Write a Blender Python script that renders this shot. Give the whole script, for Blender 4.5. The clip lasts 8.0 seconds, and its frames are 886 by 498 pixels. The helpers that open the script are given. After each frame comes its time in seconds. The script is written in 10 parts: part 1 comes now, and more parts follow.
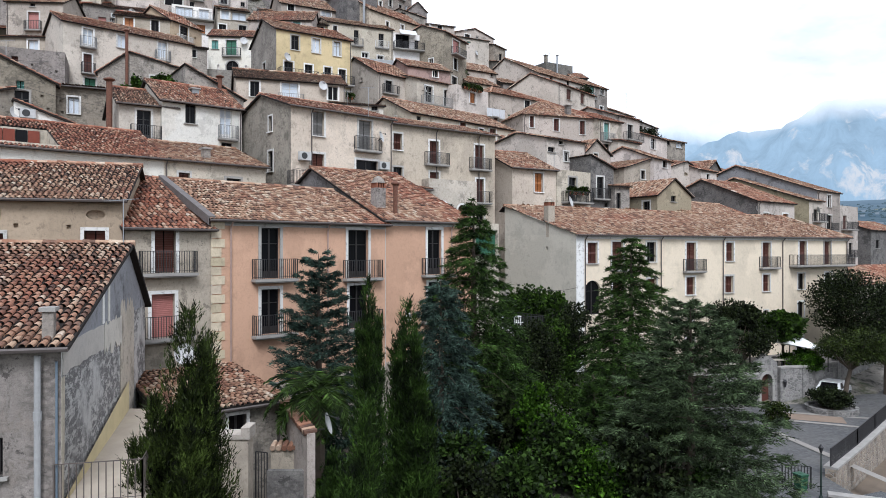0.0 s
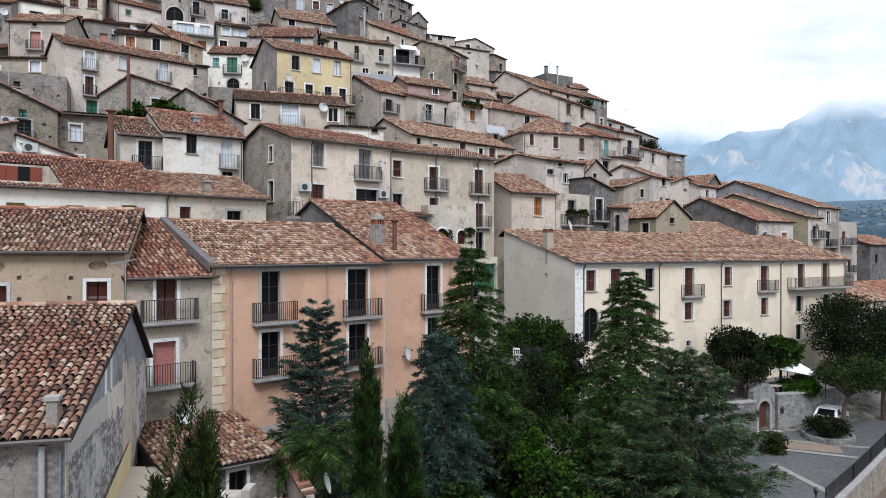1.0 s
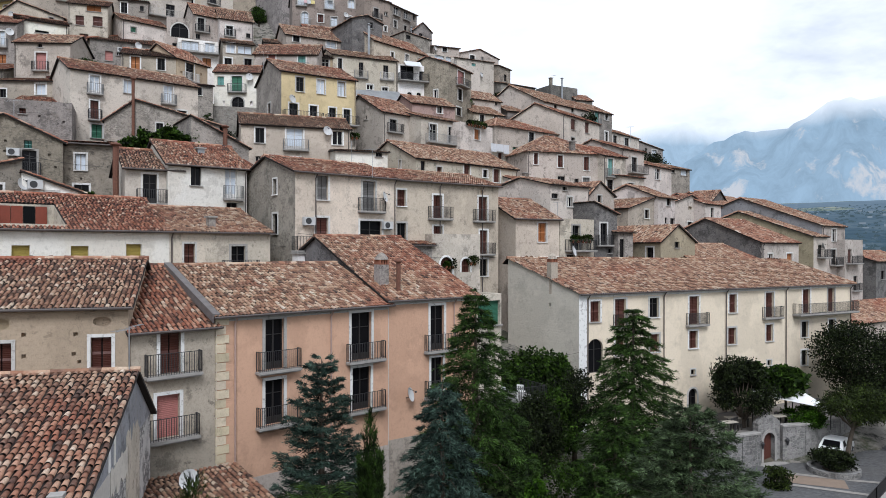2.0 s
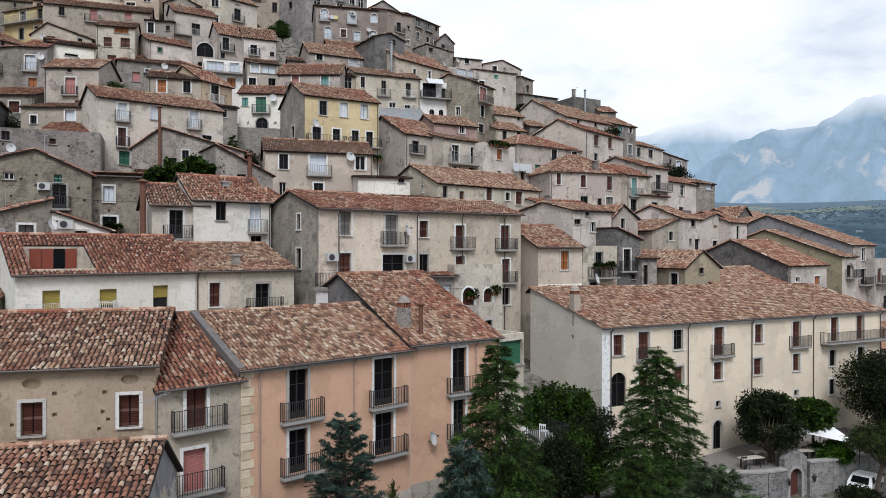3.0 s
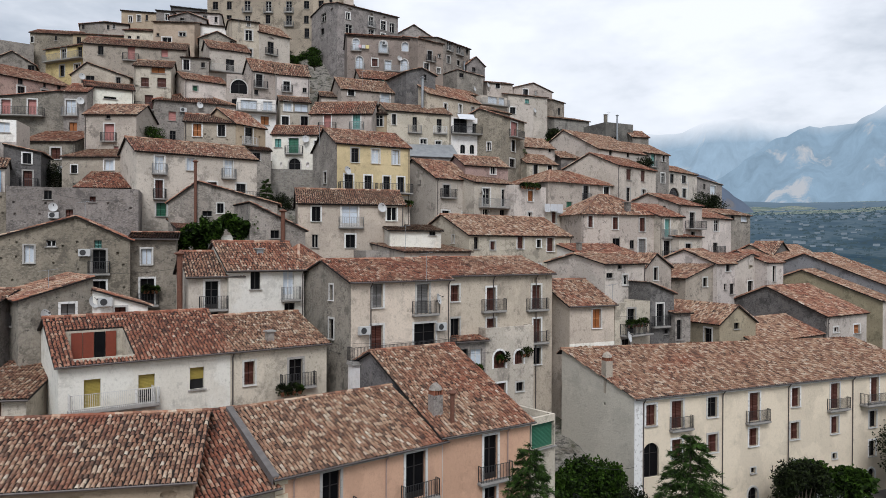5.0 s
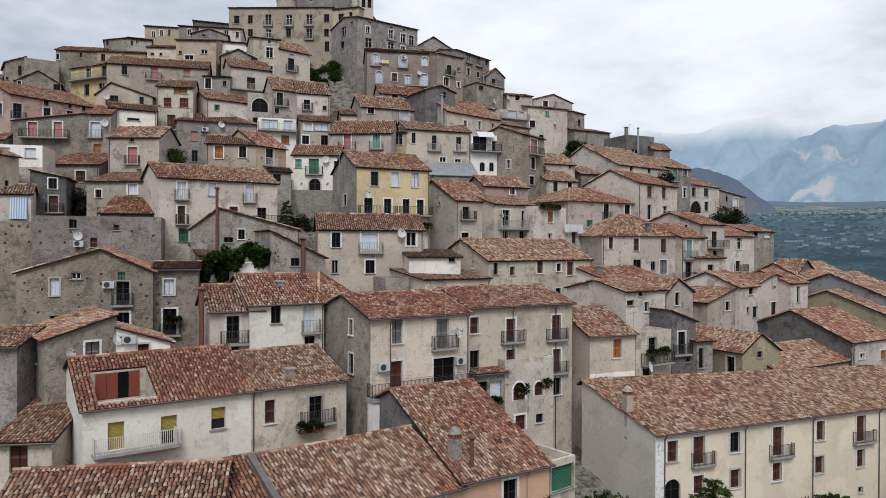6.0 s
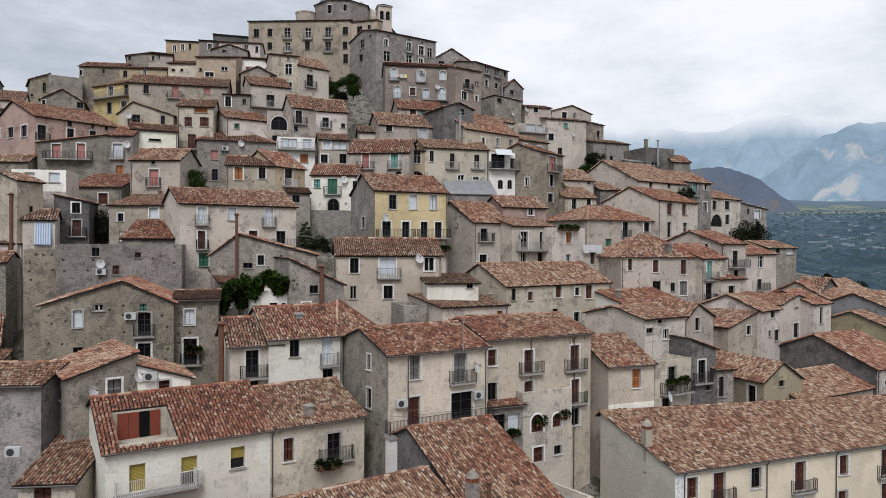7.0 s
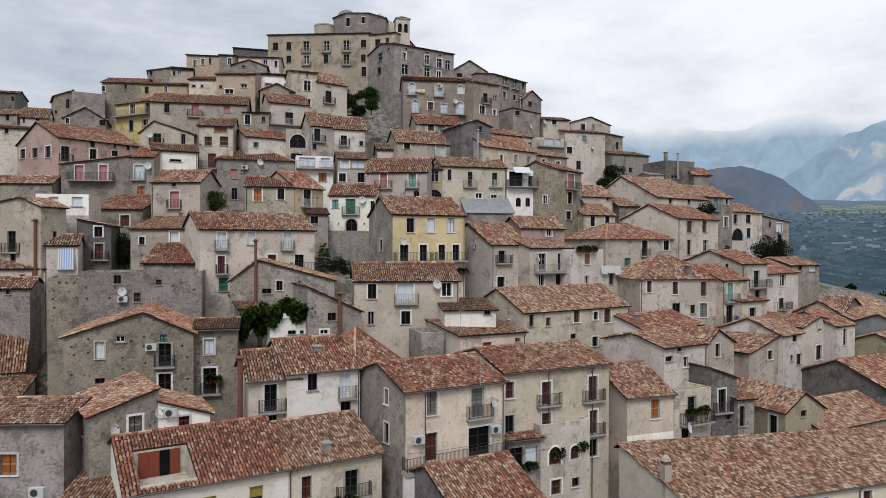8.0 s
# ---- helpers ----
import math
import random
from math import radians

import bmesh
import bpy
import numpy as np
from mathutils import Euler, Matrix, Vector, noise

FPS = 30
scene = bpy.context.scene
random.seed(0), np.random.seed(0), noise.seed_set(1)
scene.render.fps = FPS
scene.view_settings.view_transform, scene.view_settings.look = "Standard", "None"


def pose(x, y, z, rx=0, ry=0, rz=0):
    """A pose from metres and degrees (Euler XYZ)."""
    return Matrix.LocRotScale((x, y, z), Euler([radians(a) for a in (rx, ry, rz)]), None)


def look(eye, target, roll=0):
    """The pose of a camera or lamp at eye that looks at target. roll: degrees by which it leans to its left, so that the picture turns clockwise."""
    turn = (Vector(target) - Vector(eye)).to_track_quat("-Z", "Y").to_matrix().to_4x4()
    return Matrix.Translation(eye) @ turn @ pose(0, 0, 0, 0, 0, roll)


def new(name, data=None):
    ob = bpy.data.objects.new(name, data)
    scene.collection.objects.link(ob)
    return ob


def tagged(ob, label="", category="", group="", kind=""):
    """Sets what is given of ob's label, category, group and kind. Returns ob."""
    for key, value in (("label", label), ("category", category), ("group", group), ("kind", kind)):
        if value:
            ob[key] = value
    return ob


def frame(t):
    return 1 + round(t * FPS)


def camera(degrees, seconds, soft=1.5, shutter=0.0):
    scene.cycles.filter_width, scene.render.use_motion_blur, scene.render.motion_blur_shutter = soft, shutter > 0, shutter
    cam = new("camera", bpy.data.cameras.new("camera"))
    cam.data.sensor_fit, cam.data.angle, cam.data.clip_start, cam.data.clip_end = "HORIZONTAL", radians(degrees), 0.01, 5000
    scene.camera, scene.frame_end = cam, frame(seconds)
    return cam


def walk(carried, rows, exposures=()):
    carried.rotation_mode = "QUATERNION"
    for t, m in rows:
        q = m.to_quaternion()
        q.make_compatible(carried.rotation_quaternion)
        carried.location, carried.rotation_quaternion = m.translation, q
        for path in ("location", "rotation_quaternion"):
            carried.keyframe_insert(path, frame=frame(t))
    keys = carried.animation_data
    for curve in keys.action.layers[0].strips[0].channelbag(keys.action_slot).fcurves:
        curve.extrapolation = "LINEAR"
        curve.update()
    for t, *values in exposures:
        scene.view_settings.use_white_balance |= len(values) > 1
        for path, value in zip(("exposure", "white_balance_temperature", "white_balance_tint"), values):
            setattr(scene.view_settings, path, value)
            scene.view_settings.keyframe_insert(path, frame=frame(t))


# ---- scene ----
cam = camera(64.6, 8.0, soft=0.55)
METRES, EYE, TILT, LEAN, TURN = 20.0, 12.0, 0.0, 0.0, 0.0
ROWS = [
    (0.0, 0.0, 0.0, 0.0, 0.0, 0.0, 0.0),
    (0.5, 0.0036, -0.0145, 0.0525, 0.05, -0.04, -0.01),
    (1.0, 0.006, -0.0159, 0.1064, 0.08, -0.06, -0.02),
    (1.5, 0.0081, -0.014, 0.1631, 0.12, -0.07, -0.04),
    (3.0, 0.0074, -0.0177, 0.3503, 2.26, -0.18, -0.1),
    (3.5, 0.0082, -0.0211, 0.4148, 3.36, -0.23, -0.15),
    (4.0, 0.0058, -0.0224, 0.4789, 3.59, -0.26, -0.19),
    (4.5, 0.0024, -0.0223, 0.5452, 4.01, -0.3, -0.21),
    (6.0, 0.0004, -0.0198, 0.7389, 6.28, -0.37, -0.24),
    (6.5, 0.0011, -0.0185, 0.8038, 7.03, -0.4, -0.23),
    (7.0, 0.0024, -0.0184, 0.8685, 7.79, -0.44, -0.23),
    (7.5, 0.0048, -0.0173, 0.933, 8.57, -0.46, -0.22),
    (8.0, 0.0062, -0.0166, 0.9973, 9.3, -0.48, -0.21),
]
walk(cam, [(t, pose(0, 0, EYE, TILT, LEAN, TURN) @ pose(METRES * x, METRES * y, METRES * z, 90 + pitch, roll, yaw)) for t, x, y, z, yaw, pitch, roll in ROWS],
     [(0.0, 0.12, 5930, 10), (1.5, -0.03, 5960, 10), (3.5, -0.25, 6130, 10), (4.5, -0.32, 6160, 10), (6.5, -0.40, 6270, 10), (8.0, -0.40, 6320, 10)])

# ---- light ----
SUN_EL, SUN_AZ = 49.0, 176.0  # degrees above the horizon; compass direction from +y towards +x


class Nodes:
    """Small helper that adds and joins shader nodes."""

    def __init__(self, tree):
        self.tree = tree
        tree.nodes.clear()

    def add(self, kind, values=None, operation="", feature="", data_type="", blend_type=""):
        n = self.tree.nodes.new(kind)
        if operation:
            n.operation = operation
        if feature:
            n.feature = feature
        if data_type:
            n.data_type = data_type
        if blend_type:
            n.blend_type = blend_type
        for k, v in (values or {}).items():
            if isinstance(v, bpy.types.NodeSocket):
                self.tree.links.new(v, n.inputs[k])
            else:
                n.inputs[k].default_value = v
        return n

    def math(self, op, a, b=0.0, clamp=False):
        n = self.add("ShaderNodeMath", {0: a, 1: b}, op)
        n.use_clamp = clamp
        return n.outputs[0]

    def mix(self, fac, a, b, blend="MIX"):
        n = self.add("ShaderNodeMix", {0: fac, 6: a, 7: b}, data_type="RGBA", blend_type=blend)
        n.clamp_factor = True
        return n.outputs[2]

    def ramp(self, fac, stops):
        n = self.add("ShaderNodeValToRGB", {0: fac})
        e = n.color_ramp.elements
        while len(e) < len(stops):
            e.new(0.5)
        for i, (p, c) in enumerate(stops):
            e[i].position, e[i].color = p, (*c, 1) if len(c) == 3 else c
        return n.outputs[0]

    def noise(self, vec, scale, detail=4.0, rough=0.55, out=0):
        return self.add("ShaderNodeTexNoise", {"Vector": vec, "Scale": scale, "Detail": detail, "Roughness": rough}).outputs[out]

    def stretch(self, vec, s):
        return self.add("ShaderNodeMapping", {"Vector": vec, "Scale": s}).outputs[0]


def g3(v):
    return (v, v, v)


world = bpy.data.worlds.new("overcast_sky")
scene.world = world
world.use_nodes = True
W = Nodes(world.node_tree)
sky = W.add("ShaderNodeTexSky")
sky.sky_type, sky.sun_disc, sky.dust_density = "NISHITA", False, 3.0
sky.sun_elevation, sky.sun_rotation = radians(SUN_EL), radians(SUN_AZ)
gen = W.add("ShaderNodeTexCoord").outputs["Generated"]
flat = W.stretch(gen, (1.0, 1.0, 2.6))
clouds = W.noise(flat, 2.3, 6.0, 0.55)
wisps = W.noise(flat, 6.0, 5.0, 0.6)
both = W.math("ADD", W.math("MULTIPLY", clouds, 0.75), W.math("MULTIPLY", wisps, 0.25))
east = W.add("ShaderNodeSeparateXYZ", {0: gen}).outputs[0]
both = W.math("ADD", both, W.math("MULTIPLY", east, 0.10))
cover = W.ramp(both, [(0.34, (0.56, 0.62, 0.70)), (0.44, (0.80, 0.84, 0.90)), (0.52, (1.08, 1.10, 1.14)), (0.60, (1.24, 1.25, 1.28))])
veil = W.add("ShaderNodeBackground", {"Color": cover, "Strength": 1.12})
blue = W.add("ShaderNodeBackground", {"Color": sky.outputs[0], "Strength": 0.1})
mixed = W.add("ShaderNodeMixShader", {0: 0.88, 1: blue.outputs[0], 2: veil.outputs[0]})
W.add("ShaderNodeOutputWorld", {"Surface": mixed.outputs[0]})

sun = new("sun", bpy.data.lights.new("sun", "SUN"))
sun.data.energy, sun.data.angle, sun.data.color = 3.1, radians(24), (1.0, 0.99, 0.985)
sun.matrix_world = look((0, 0, 0), (-math.sin(radians(SUN_AZ)) * math.cos(radians(SUN_EL)), -math.cos(radians(SUN_AZ)) * math.cos(radians(SUN_EL)), -math.sin(radians(SUN_EL))))

# ---- materials ----
MATS = {}


def material(name):
    m = bpy.data.materials.new(name)
    m.use_nodes = True
    n = Nodes(m.node_tree)
    n.position = n.add("ShaderNodeNewGeometry").outputs["Position"]
    return m, n


def finish(n, color, rough=0.9, bump=None, strength=0.3, dist=0.02, metal=0.0, **more):
    values = {"Base Color": color, "Roughness": rough, "Metallic": metal}
    if bump is not None:
        values["Normal"] = n.add("ShaderNodeBump", {"Height": bump, "Strength": strength, "Distance": dist}).outputs[0]
    values.update(more)
    b = n.add("ShaderNodeBsdfPrincipled", values)
    n.add("ShaderNodeOutputMaterial", {"Surface": b.outputs[0]})


def stucco(key, color, dirt=0.5, patch=0.35, rough_scale=7.0, strength=0.5):
    """Old lime plaster: trowelled patches, sooty stains with ragged edges, rain runs, pits and stones that show through."""
    if key in MATS:
        return MATS[key]
    m, n = material("plaster_" + key)
    p = n.position
    shift = n.add("ShaderNodeVectorMath", {0: p, 1: n.add("ShaderNodeObjectInfo").outputs["Location"]}, operation="ADD").outputs[0]
    wide = n.noise(shift, 0.22, 7.0, 0.62)
    big = n.noise(shift, 0.55, 10.0, 0.74)
    mid = n.noise(shift, 1.5, 10.0, 0.78)
    fine = n.noise(p, rough_scale, 7.0, 0.78)
    grit = n.noise(p, 24.0, 4.0, 0.75)
    wave = n.add("ShaderNodeVectorMath", {0: shift, 1: n.add("ShaderNodeVectorMath", {0: n.noise(shift, 0.9, 3.0, 0.6, 1), 1: (0.9, 0.9, 0.9)}, operation="MULTIPLY").outputs[0]}, operation="ADD").outputs[0]
    streak = n.noise(n.stretch(wave, (1.0, 1.0, 0.13)), 2.6, 6.0, 0.70)
    run = n.noise(n.stretch(wave, (1.0, 1.0, 0.10)), 8.0, 4.0, 0.65)
    c = (*color, 1)
    light = (*[min(0.8, v * 1.30 + 0.01) for v in color], 1)
    dark = (*[v * 0.50 for v in color], 1)
    soot = (*[v * 0.16 + 0.004 for v in color], 1)
    bare = (*[0.5 * v + 0.5 * b for v, b in zip(color, (0.24, 0.20, 0.16))], 1)
    rnd = n.add("ShaderNodeObjectInfo").outputs["Random"]
    col = n.mix(n.math("MULTIPLY", n.ramp(wide, [(0.47, g3(0.0)), (0.52, g3(1.0))]), 0.35 + 0.45 * dirt), c, light)
    col = n.mix(n.math("MULTIPLY", n.ramp(mid, [(0.54, g3(0.0)), (0.57, g3(1.0))]), patch), col, bare)
    if dirt > 0.66:
        grain = n.add("ShaderNodeVectorMath", {0: n.stretch(shift, (1, 1, 1.7)), 1: n.add("ShaderNodeVectorMath", {0: n.noise(shift, 4.0, 3.0, 0.6, 1), 1: (0.25, 0.25, 0.25)}, operation="MULTIPLY").outputs[0]}, operation="ADD").outputs[0]
        cell = n.add("ShaderNodeTexVoronoi", {"Vector": grain, "Scale": 5.0})
        shade = n.add("ShaderNodeSeparateColor", {0: cell.outputs["Color"]}).outputs[0]
        gap = n.ramp(cell.outputs["Distance"], [(0.42, g3(0.0)), (0.66, g3(1.0))])
        open_up = n.ramp(n.noise(shift, 0.8, 7.0, 0.7), [(0.45, g3(0.15)), (0.56, g3(1.0))])
        col = n.mix(n.math("MULTIPLY", n.math("MULTIPLY", shade, open_up), 0.55), col, dark)
        col = n.mix(n.math("MULTIPLY", n.math("MULTIPLY", gap, open_up), 0.45), col, soot)
    col = n.mix(n.math("MULTIPLY", n.ramp(big, [(0.40, g3(1.0)), (0.46, g3(0.0))]), min(1.0, dirt * 1.3)), col, dark)
    col = n.mix(n.math("MULTIPLY", n.ramp(mid, [(0.385, g3(1.0)), (0.415, g3(0.0))]), dirt * 0.95), col, soot)
    fleck = n.noise(shift, 3.4, 10.0, 0.84)
    col = n.mix(n.math("MULTIPLY", n.ramp(fleck, [(0.60, g3(0.0)), (0.64, g3(1.0))]), min(1.0, dirt)), col, soot)
    col = n.mix(n.math("MULTIPLY", n.ramp(fleck, [(0.36, g3(1.0)), (0.40, g3(0.0))]), patch), col, light)
    pit = n.add("ShaderNodeTexVoronoi", {"Vector": shift, "Scale": 1.5})
    many = n.add("ShaderNodeSeparateColor", {0: pit.outputs["Color"]}).outputs[1]
    hole = n.math("LESS_THAN", pit.outputs["Distance"], n.math("MULTIPLY", n.math("SUBTRACT", many, 0.45), 0.20))
    col = n.mix(n.math("MULTIPLY", hole, min(1.0, dirt * 1.2) if dirt > 0.66 else dirt * 0.35), col, soot)
    down = n.math("MULTIPLY", n.ramp(streak, [(0.58, g3(0.0)), (0.68, g3(1.0))]), n.ramp(big, [(0.42, g3(1.0)), (0.56, g3(0.05))]))
    col = n.mix(n.math("MULTIPLY", down, min(1.0, dirt * 1.1)), col, soot)
    thin = n.math("MULTIPLY", n.ramp(run, [(0.60, g3(0.0)), (0.68, g3(1.0))]), n.ramp(wide, [(0.44, g3(1.0)), (0.54, g3(0.0))]))
    col = n.mix(n.math("MULTIPLY", thin, min(1.0, dirt * 0.6)), col, soot)
    col = n.mix(n.math("MULTIPLY", n.ramp(fine, [(0.38, g3(1.0)), (0.48, g3(0.0))]), 0.10 + 0.50 * dirt), col, dark)
    col = n.mix(n.math("MULTIPLY", n.ramp(fine, [(0.56, g3(0.0)), (0.66, g3(1.0))]), 0.12 + 0.30 * dirt), col, light)
    col = n.mix(n.math("MULTIPLY", n.ramp(grit, [(0.36, g3(1.0)), (0.46, g3(0.0))]), 0.10 + 0.30 * dirt), col, dark)
    tint = n.math("ADD", n.math("MULTIPLY", rnd, 0.30), 0.86)
    warm = n.math("ADD", n.math("MULTIPLY", n.math("FRACT", n.math("MULTIPLY", rnd, 37.0)), 0.14), 0.88)
    comb = n.add("ShaderNodeCombineColor", {0: tint, 1: n.math("MULTIPLY", tint, 0.988), 2: n.math("MULTIPLY", tint, warm)}).outputs[0]
    col = n.mix(1.0, col, comb, "MULTIPLY")
    relief = n.math("ADD", n.math("ADD", fine, n.math("MULTIPLY", mid, 1.6)), n.math("MULTIPLY", hole, -1.0))
    finish(n, col, 0.93, relief, strength + 0.3 * dirt, 0.05)
    MATS[key] = m
    return m


def rubble(key, a, b):
    """Rubble masonry: uneven stones set in pale mortar with soot stains."""
    if key in MATS:
        return MATS[key]
    m, n = material("masonry_" + key)
    warp = n.add("ShaderNodeMix", {0: 0.12, 4: n.position, 5: n.noise(n.position, 2.0, 3.0, 0.5, 1)}, data_type="VECTOR").outputs[1]
    v = n.add("ShaderNodeTexVoronoi", {"Vector": n.stretch(warp, (1, 1, 1.5)), "Scale": 3.4})
    edge = n.add("ShaderNodeTexVoronoi", {"Vector": n.stretch(warp, (1, 1, 1.5)), "Scale": 3.4}, feature="DISTANCE_TO_EDGE").outputs["Distance"]
    fine = n.noise(n.position, 14.0, 5.0, 0.7)
    stone = n.mix(n.add("ShaderNodeSeparateColor", {0: v.outputs["Color"]}).outputs[0], (*a, 1), (*b, 1))
    stone = n.mix(n.math("MULTIPLY", fine, 0.5), stone, (*[x * 0.45 for x in a], 1))
    col = n.mix(n.ramp(edge, [(0.02, g3(0.8)), (0.09, g3(0.0))]), stone, (0.27, 0.255, 0.235, 1))
    stain = n.noise(n.stretch(n.position, (1, 1, 0.3)), 0.9, 6.0, 0.7)
    col = n.mix(n.ramp(stain, [(0.48, g3(0.0)), (0.66, g3(0.75))]), col, (0.06, 0.058, 0.055, 1))
    finish(n, col, 0.95, n.math("ADD", n.ramp(edge, [(0.0, g3(0.0)), (0.12, g3(1.0))]), n.math("MULTIPLY", fine, 0.6)), 0.6, 0.05)
    MATS[key] = m
    return m


def peeling():
    """A gable whose pale coat has flaked off over dark, sooty rubble; smooth plaster is left at the edges."""
    if "peeling" in MATS:
        return MATS["peeling"]
    m, n = material("peeling_plaster")
    a = n.noise(n.stretch(n.position, (1.0, 0.42, 1.0)), 5.0, 10.0, 0.80)
    b = n.noise(n.position, 0.42, 6.0, 0.6)
    c = n.noise(n.position, 17.0, 6.0, 0.75)
    coat = n.mix(c, (0.40, 0.385, 0.37, 1), (0.62, 0.60, 0.575, 1))
    core = n.mix(c, (0.045, 0.043, 0.045, 1), (0.30, 0.285, 0.28, 1))
    flake = n.ramp(a, [(0.46, g3(0.0)), (0.51, g3(1.0))])
    flake = n.math("MULTIPLY", flake, n.ramp(b, [(0.38, g3(0.05)), (0.46, g3(1.0))]))
    finish(n, n.mix(flake, coat, core), 0.95, n.math("SUBTRACT", c, n.math("MULTIPLY", flake, 1.5)), 0.6, 0.03)
    MATS["peeling"] = m
    return m


def tile_material(name, bias):
    """Sun-bleached clay tiles; each takes a shade of its own, with lichen over the lot."""
    m, n = material(name)
    isl = n.add("ShaderNodeNewGeometry").outputs["Random Per Island"]
    obj = n.add("ShaderNodeObjectInfo").outputs["Random"]
    own = n.math("FRACT", n.math("ADD", isl, obj))
    r = n.math("ADD", n.math("MULTIPLY", own, 0.80), n.math("MULTIPLY", n.ramp(n.noise(n.position, 1.3, 5.0, 0.65), [(0.32, g3(0.0)), (0.68, g3(1.0))]), 0.20))
    red = n.ramp(r, [(0.04, (0.040, 0.018, 0.013)), (0.22, (0.150, 0.050, 0.028)), (0.50, (0.235, 0.078, 0.042)), (0.74, (0.310, 0.138, 0.082)), (0.90, (0.400, 0.275, 0.195)), (1.0, (0.56, 0.48, 0.40))])
    tan = n.ramp(r, [(0.04, (0.050, 0.028, 0.020)), (0.22, (0.165, 0.083, 0.052)), (0.50, (0.270, 0.142, 0.086)), (0.74, (0.375, 0.248, 0.165)), (0.90, (0.460, 0.365, 0.275)), (1.0, (0.60, 0.54, 0.46))])
    patch = n.math("ADD", n.noise(n.position, 0.3, 4.0, 0.6), n.math("MULTIPLY", n.math("SUBTRACT", n.noise(n.position, 0.055, 1.0, 0.5), 0.5), 0.9))
    patch = n.math("ADD", patch, bias)
    col = n.mix(n.ramp(patch, [(0.36, g3(0.0)), (0.62, g3(1.0))]), red, tan)
    fine = n.noise(n.position, 22.0, 5.0, 0.7)
    col = n.mix(n.ramp(fine, [(0.48, g3(0.0)), (0.74, g3(0.6))]), col, (0.06, 0.045, 0.036, 1))
    lich = n.noise(n.position, 5.0, 5.0, 0.7)
    col = n.mix(n.ramp(lich, [(0.56, g3(0.0)), (0.72, g3(0.45))]), col, (0.27, 0.245, 0.20, 1))
    finish(n, col, 0.92, fine, 0.3, 0.01)
    return m


def plain(name, color, rough=0.6, metal=0.0, vary=0.35, scale=6.0, **more):
    if name in MATS:
        return MATS[name]
    m, n = material(name)
    a = n.noise(n.position, scale, 5.0, 0.65)
    b = n.noise(n.position, scale * 6, 4.0, 0.65)
    col = n.mix(n.math("MULTIPLY", n.ramp(a, [(0.35, g3(0.0)), (0.7, g3(1.0))]), vary), (*color, 1), (*[v * 0.45 for v in color], 1))
    finish(n, col, rough, b, 0.15, 0.005, metal, **more)
    MATS[name] = m
    return m


COLORS = {
    "smooth": (0.48, 0.45, 0.405),
    "grey": (0.246, 0.222, 0.202), "greywarm": (0.350, 0.306, 0.268), "greypale": (0.43, 0.386, 0.345), "dark": (0.130, 0.123, 0.120), "bluegrey": (0.22, 0.225, 0.24),
    "stonewarm": (0.255, 0.222, 0.190), "rough": (0.252, 0.226, 0.203), "ochre": (0.330, 0.262, 0.192), "pale": (0.44, 0.396, 0.358),
    "white": (0.68, 0.65, 0.61), "cream": (0.56, 0.485, 0.380), "cream2": (0.470, 0.405, 0.342), "peach": (0.485, 0.300, 0.207), "rose": (0.320, 0.222, 0.208),
    "rosegrey": (0.250, 0.205, 0.186), "yellow": (0.430, 0.338, 0.165), "yellow2": (0.450, 0.365, 0.210), "palazzo": (0.310, 0.262, 0.212), "olive": (0.26, 0.222, 0.155),
}
ROUGHS = {"smooth": (0.16, 0.12), "rough": (0.85, 0.6), "stonewarm": (0.75, 0.5), "grey": (0.7, 0.3), "greywarm": (0.62, 0.3), "greypale": (0.55, 0.3), "dark": (0.8, 0.4), "white": (0.26, 0.12), "cream": (0.12, 0.05), "peach": (0.14, 0.05), "cream2": (0.45, 0.3), "yellow2": (0.26, 0.12), "ochre": (0.36, 0.2), "pale": (0.52, 0.25), "olive": (0.5, 0.2)}


def wall_material(key):
    if key == "rubble":
        return rubble("rubble", (0.20, 0.18, 0.155), (0.34, 0.31, 0.27))
    if key == "peeling":
        return peeling()
    if key == "rubble_pale":
        return rubble("rubble_pale", (0.30, 0.285, 0.27), (0.52, 0.50, 0.47))
    d, p = ROUGHS.get(key, (0.6, 0.35))
    return stucco(key, COLORS[key], d, p)


TILE = tile_material("clay_tile", 0.04)
CLAY = {"": TILE, "tan": tile_material("bleached_clay_tile", 0.09), "red": tile_material("red_clay_tile", -0.14)}
# Clay taken near black: shade between the cover tiles is put into its colour.
UNDER = plain("shaded_clay", (0.012, 0.008, 0.006), 0.95, 0.0, 0.6, 3.0)
m, n = material("white_trim")
age = n.add("ShaderNodeObjectInfo").outputs["Random"]
wear = n.noise(n.position, 5.0, 7.0, 0.75)
lime = n.ramp(age, [(0.0, (0.26, 0.245, 0.225)), (0.3, (0.48, 0.465, 0.44)), (1.0, (0.70, 0.69, 0.67))])
finish(n, n.mix(n.ramp(wear, [(0.36, g3(0.75)), (0.46, g3(0.0))]), lime, (0.17, 0.155, 0.14, 1)), 0.75, wear, 0.3, 0.01)
WHITE = m
GREYIRON = plain("grey_iron", (0.22, 0.22, 0.22), 0.55, 0.2)
IRON = plain("wrought_iron", (0.035, 0.034, 0.036), 0.55, 0.3)
PIPE = plain("brown_pipe", (0.09, 0.075, 0.07), 0.5, 0.2)
RUST = plain("rusty_steel", (0.16, 0.07, 0.045), 0.85, 0.2, 0.7, 8.0)
CONCRETE = plain("concrete", (0.30, 0.285, 0.265), 0.9, 0.0, 0.5, 2.0)
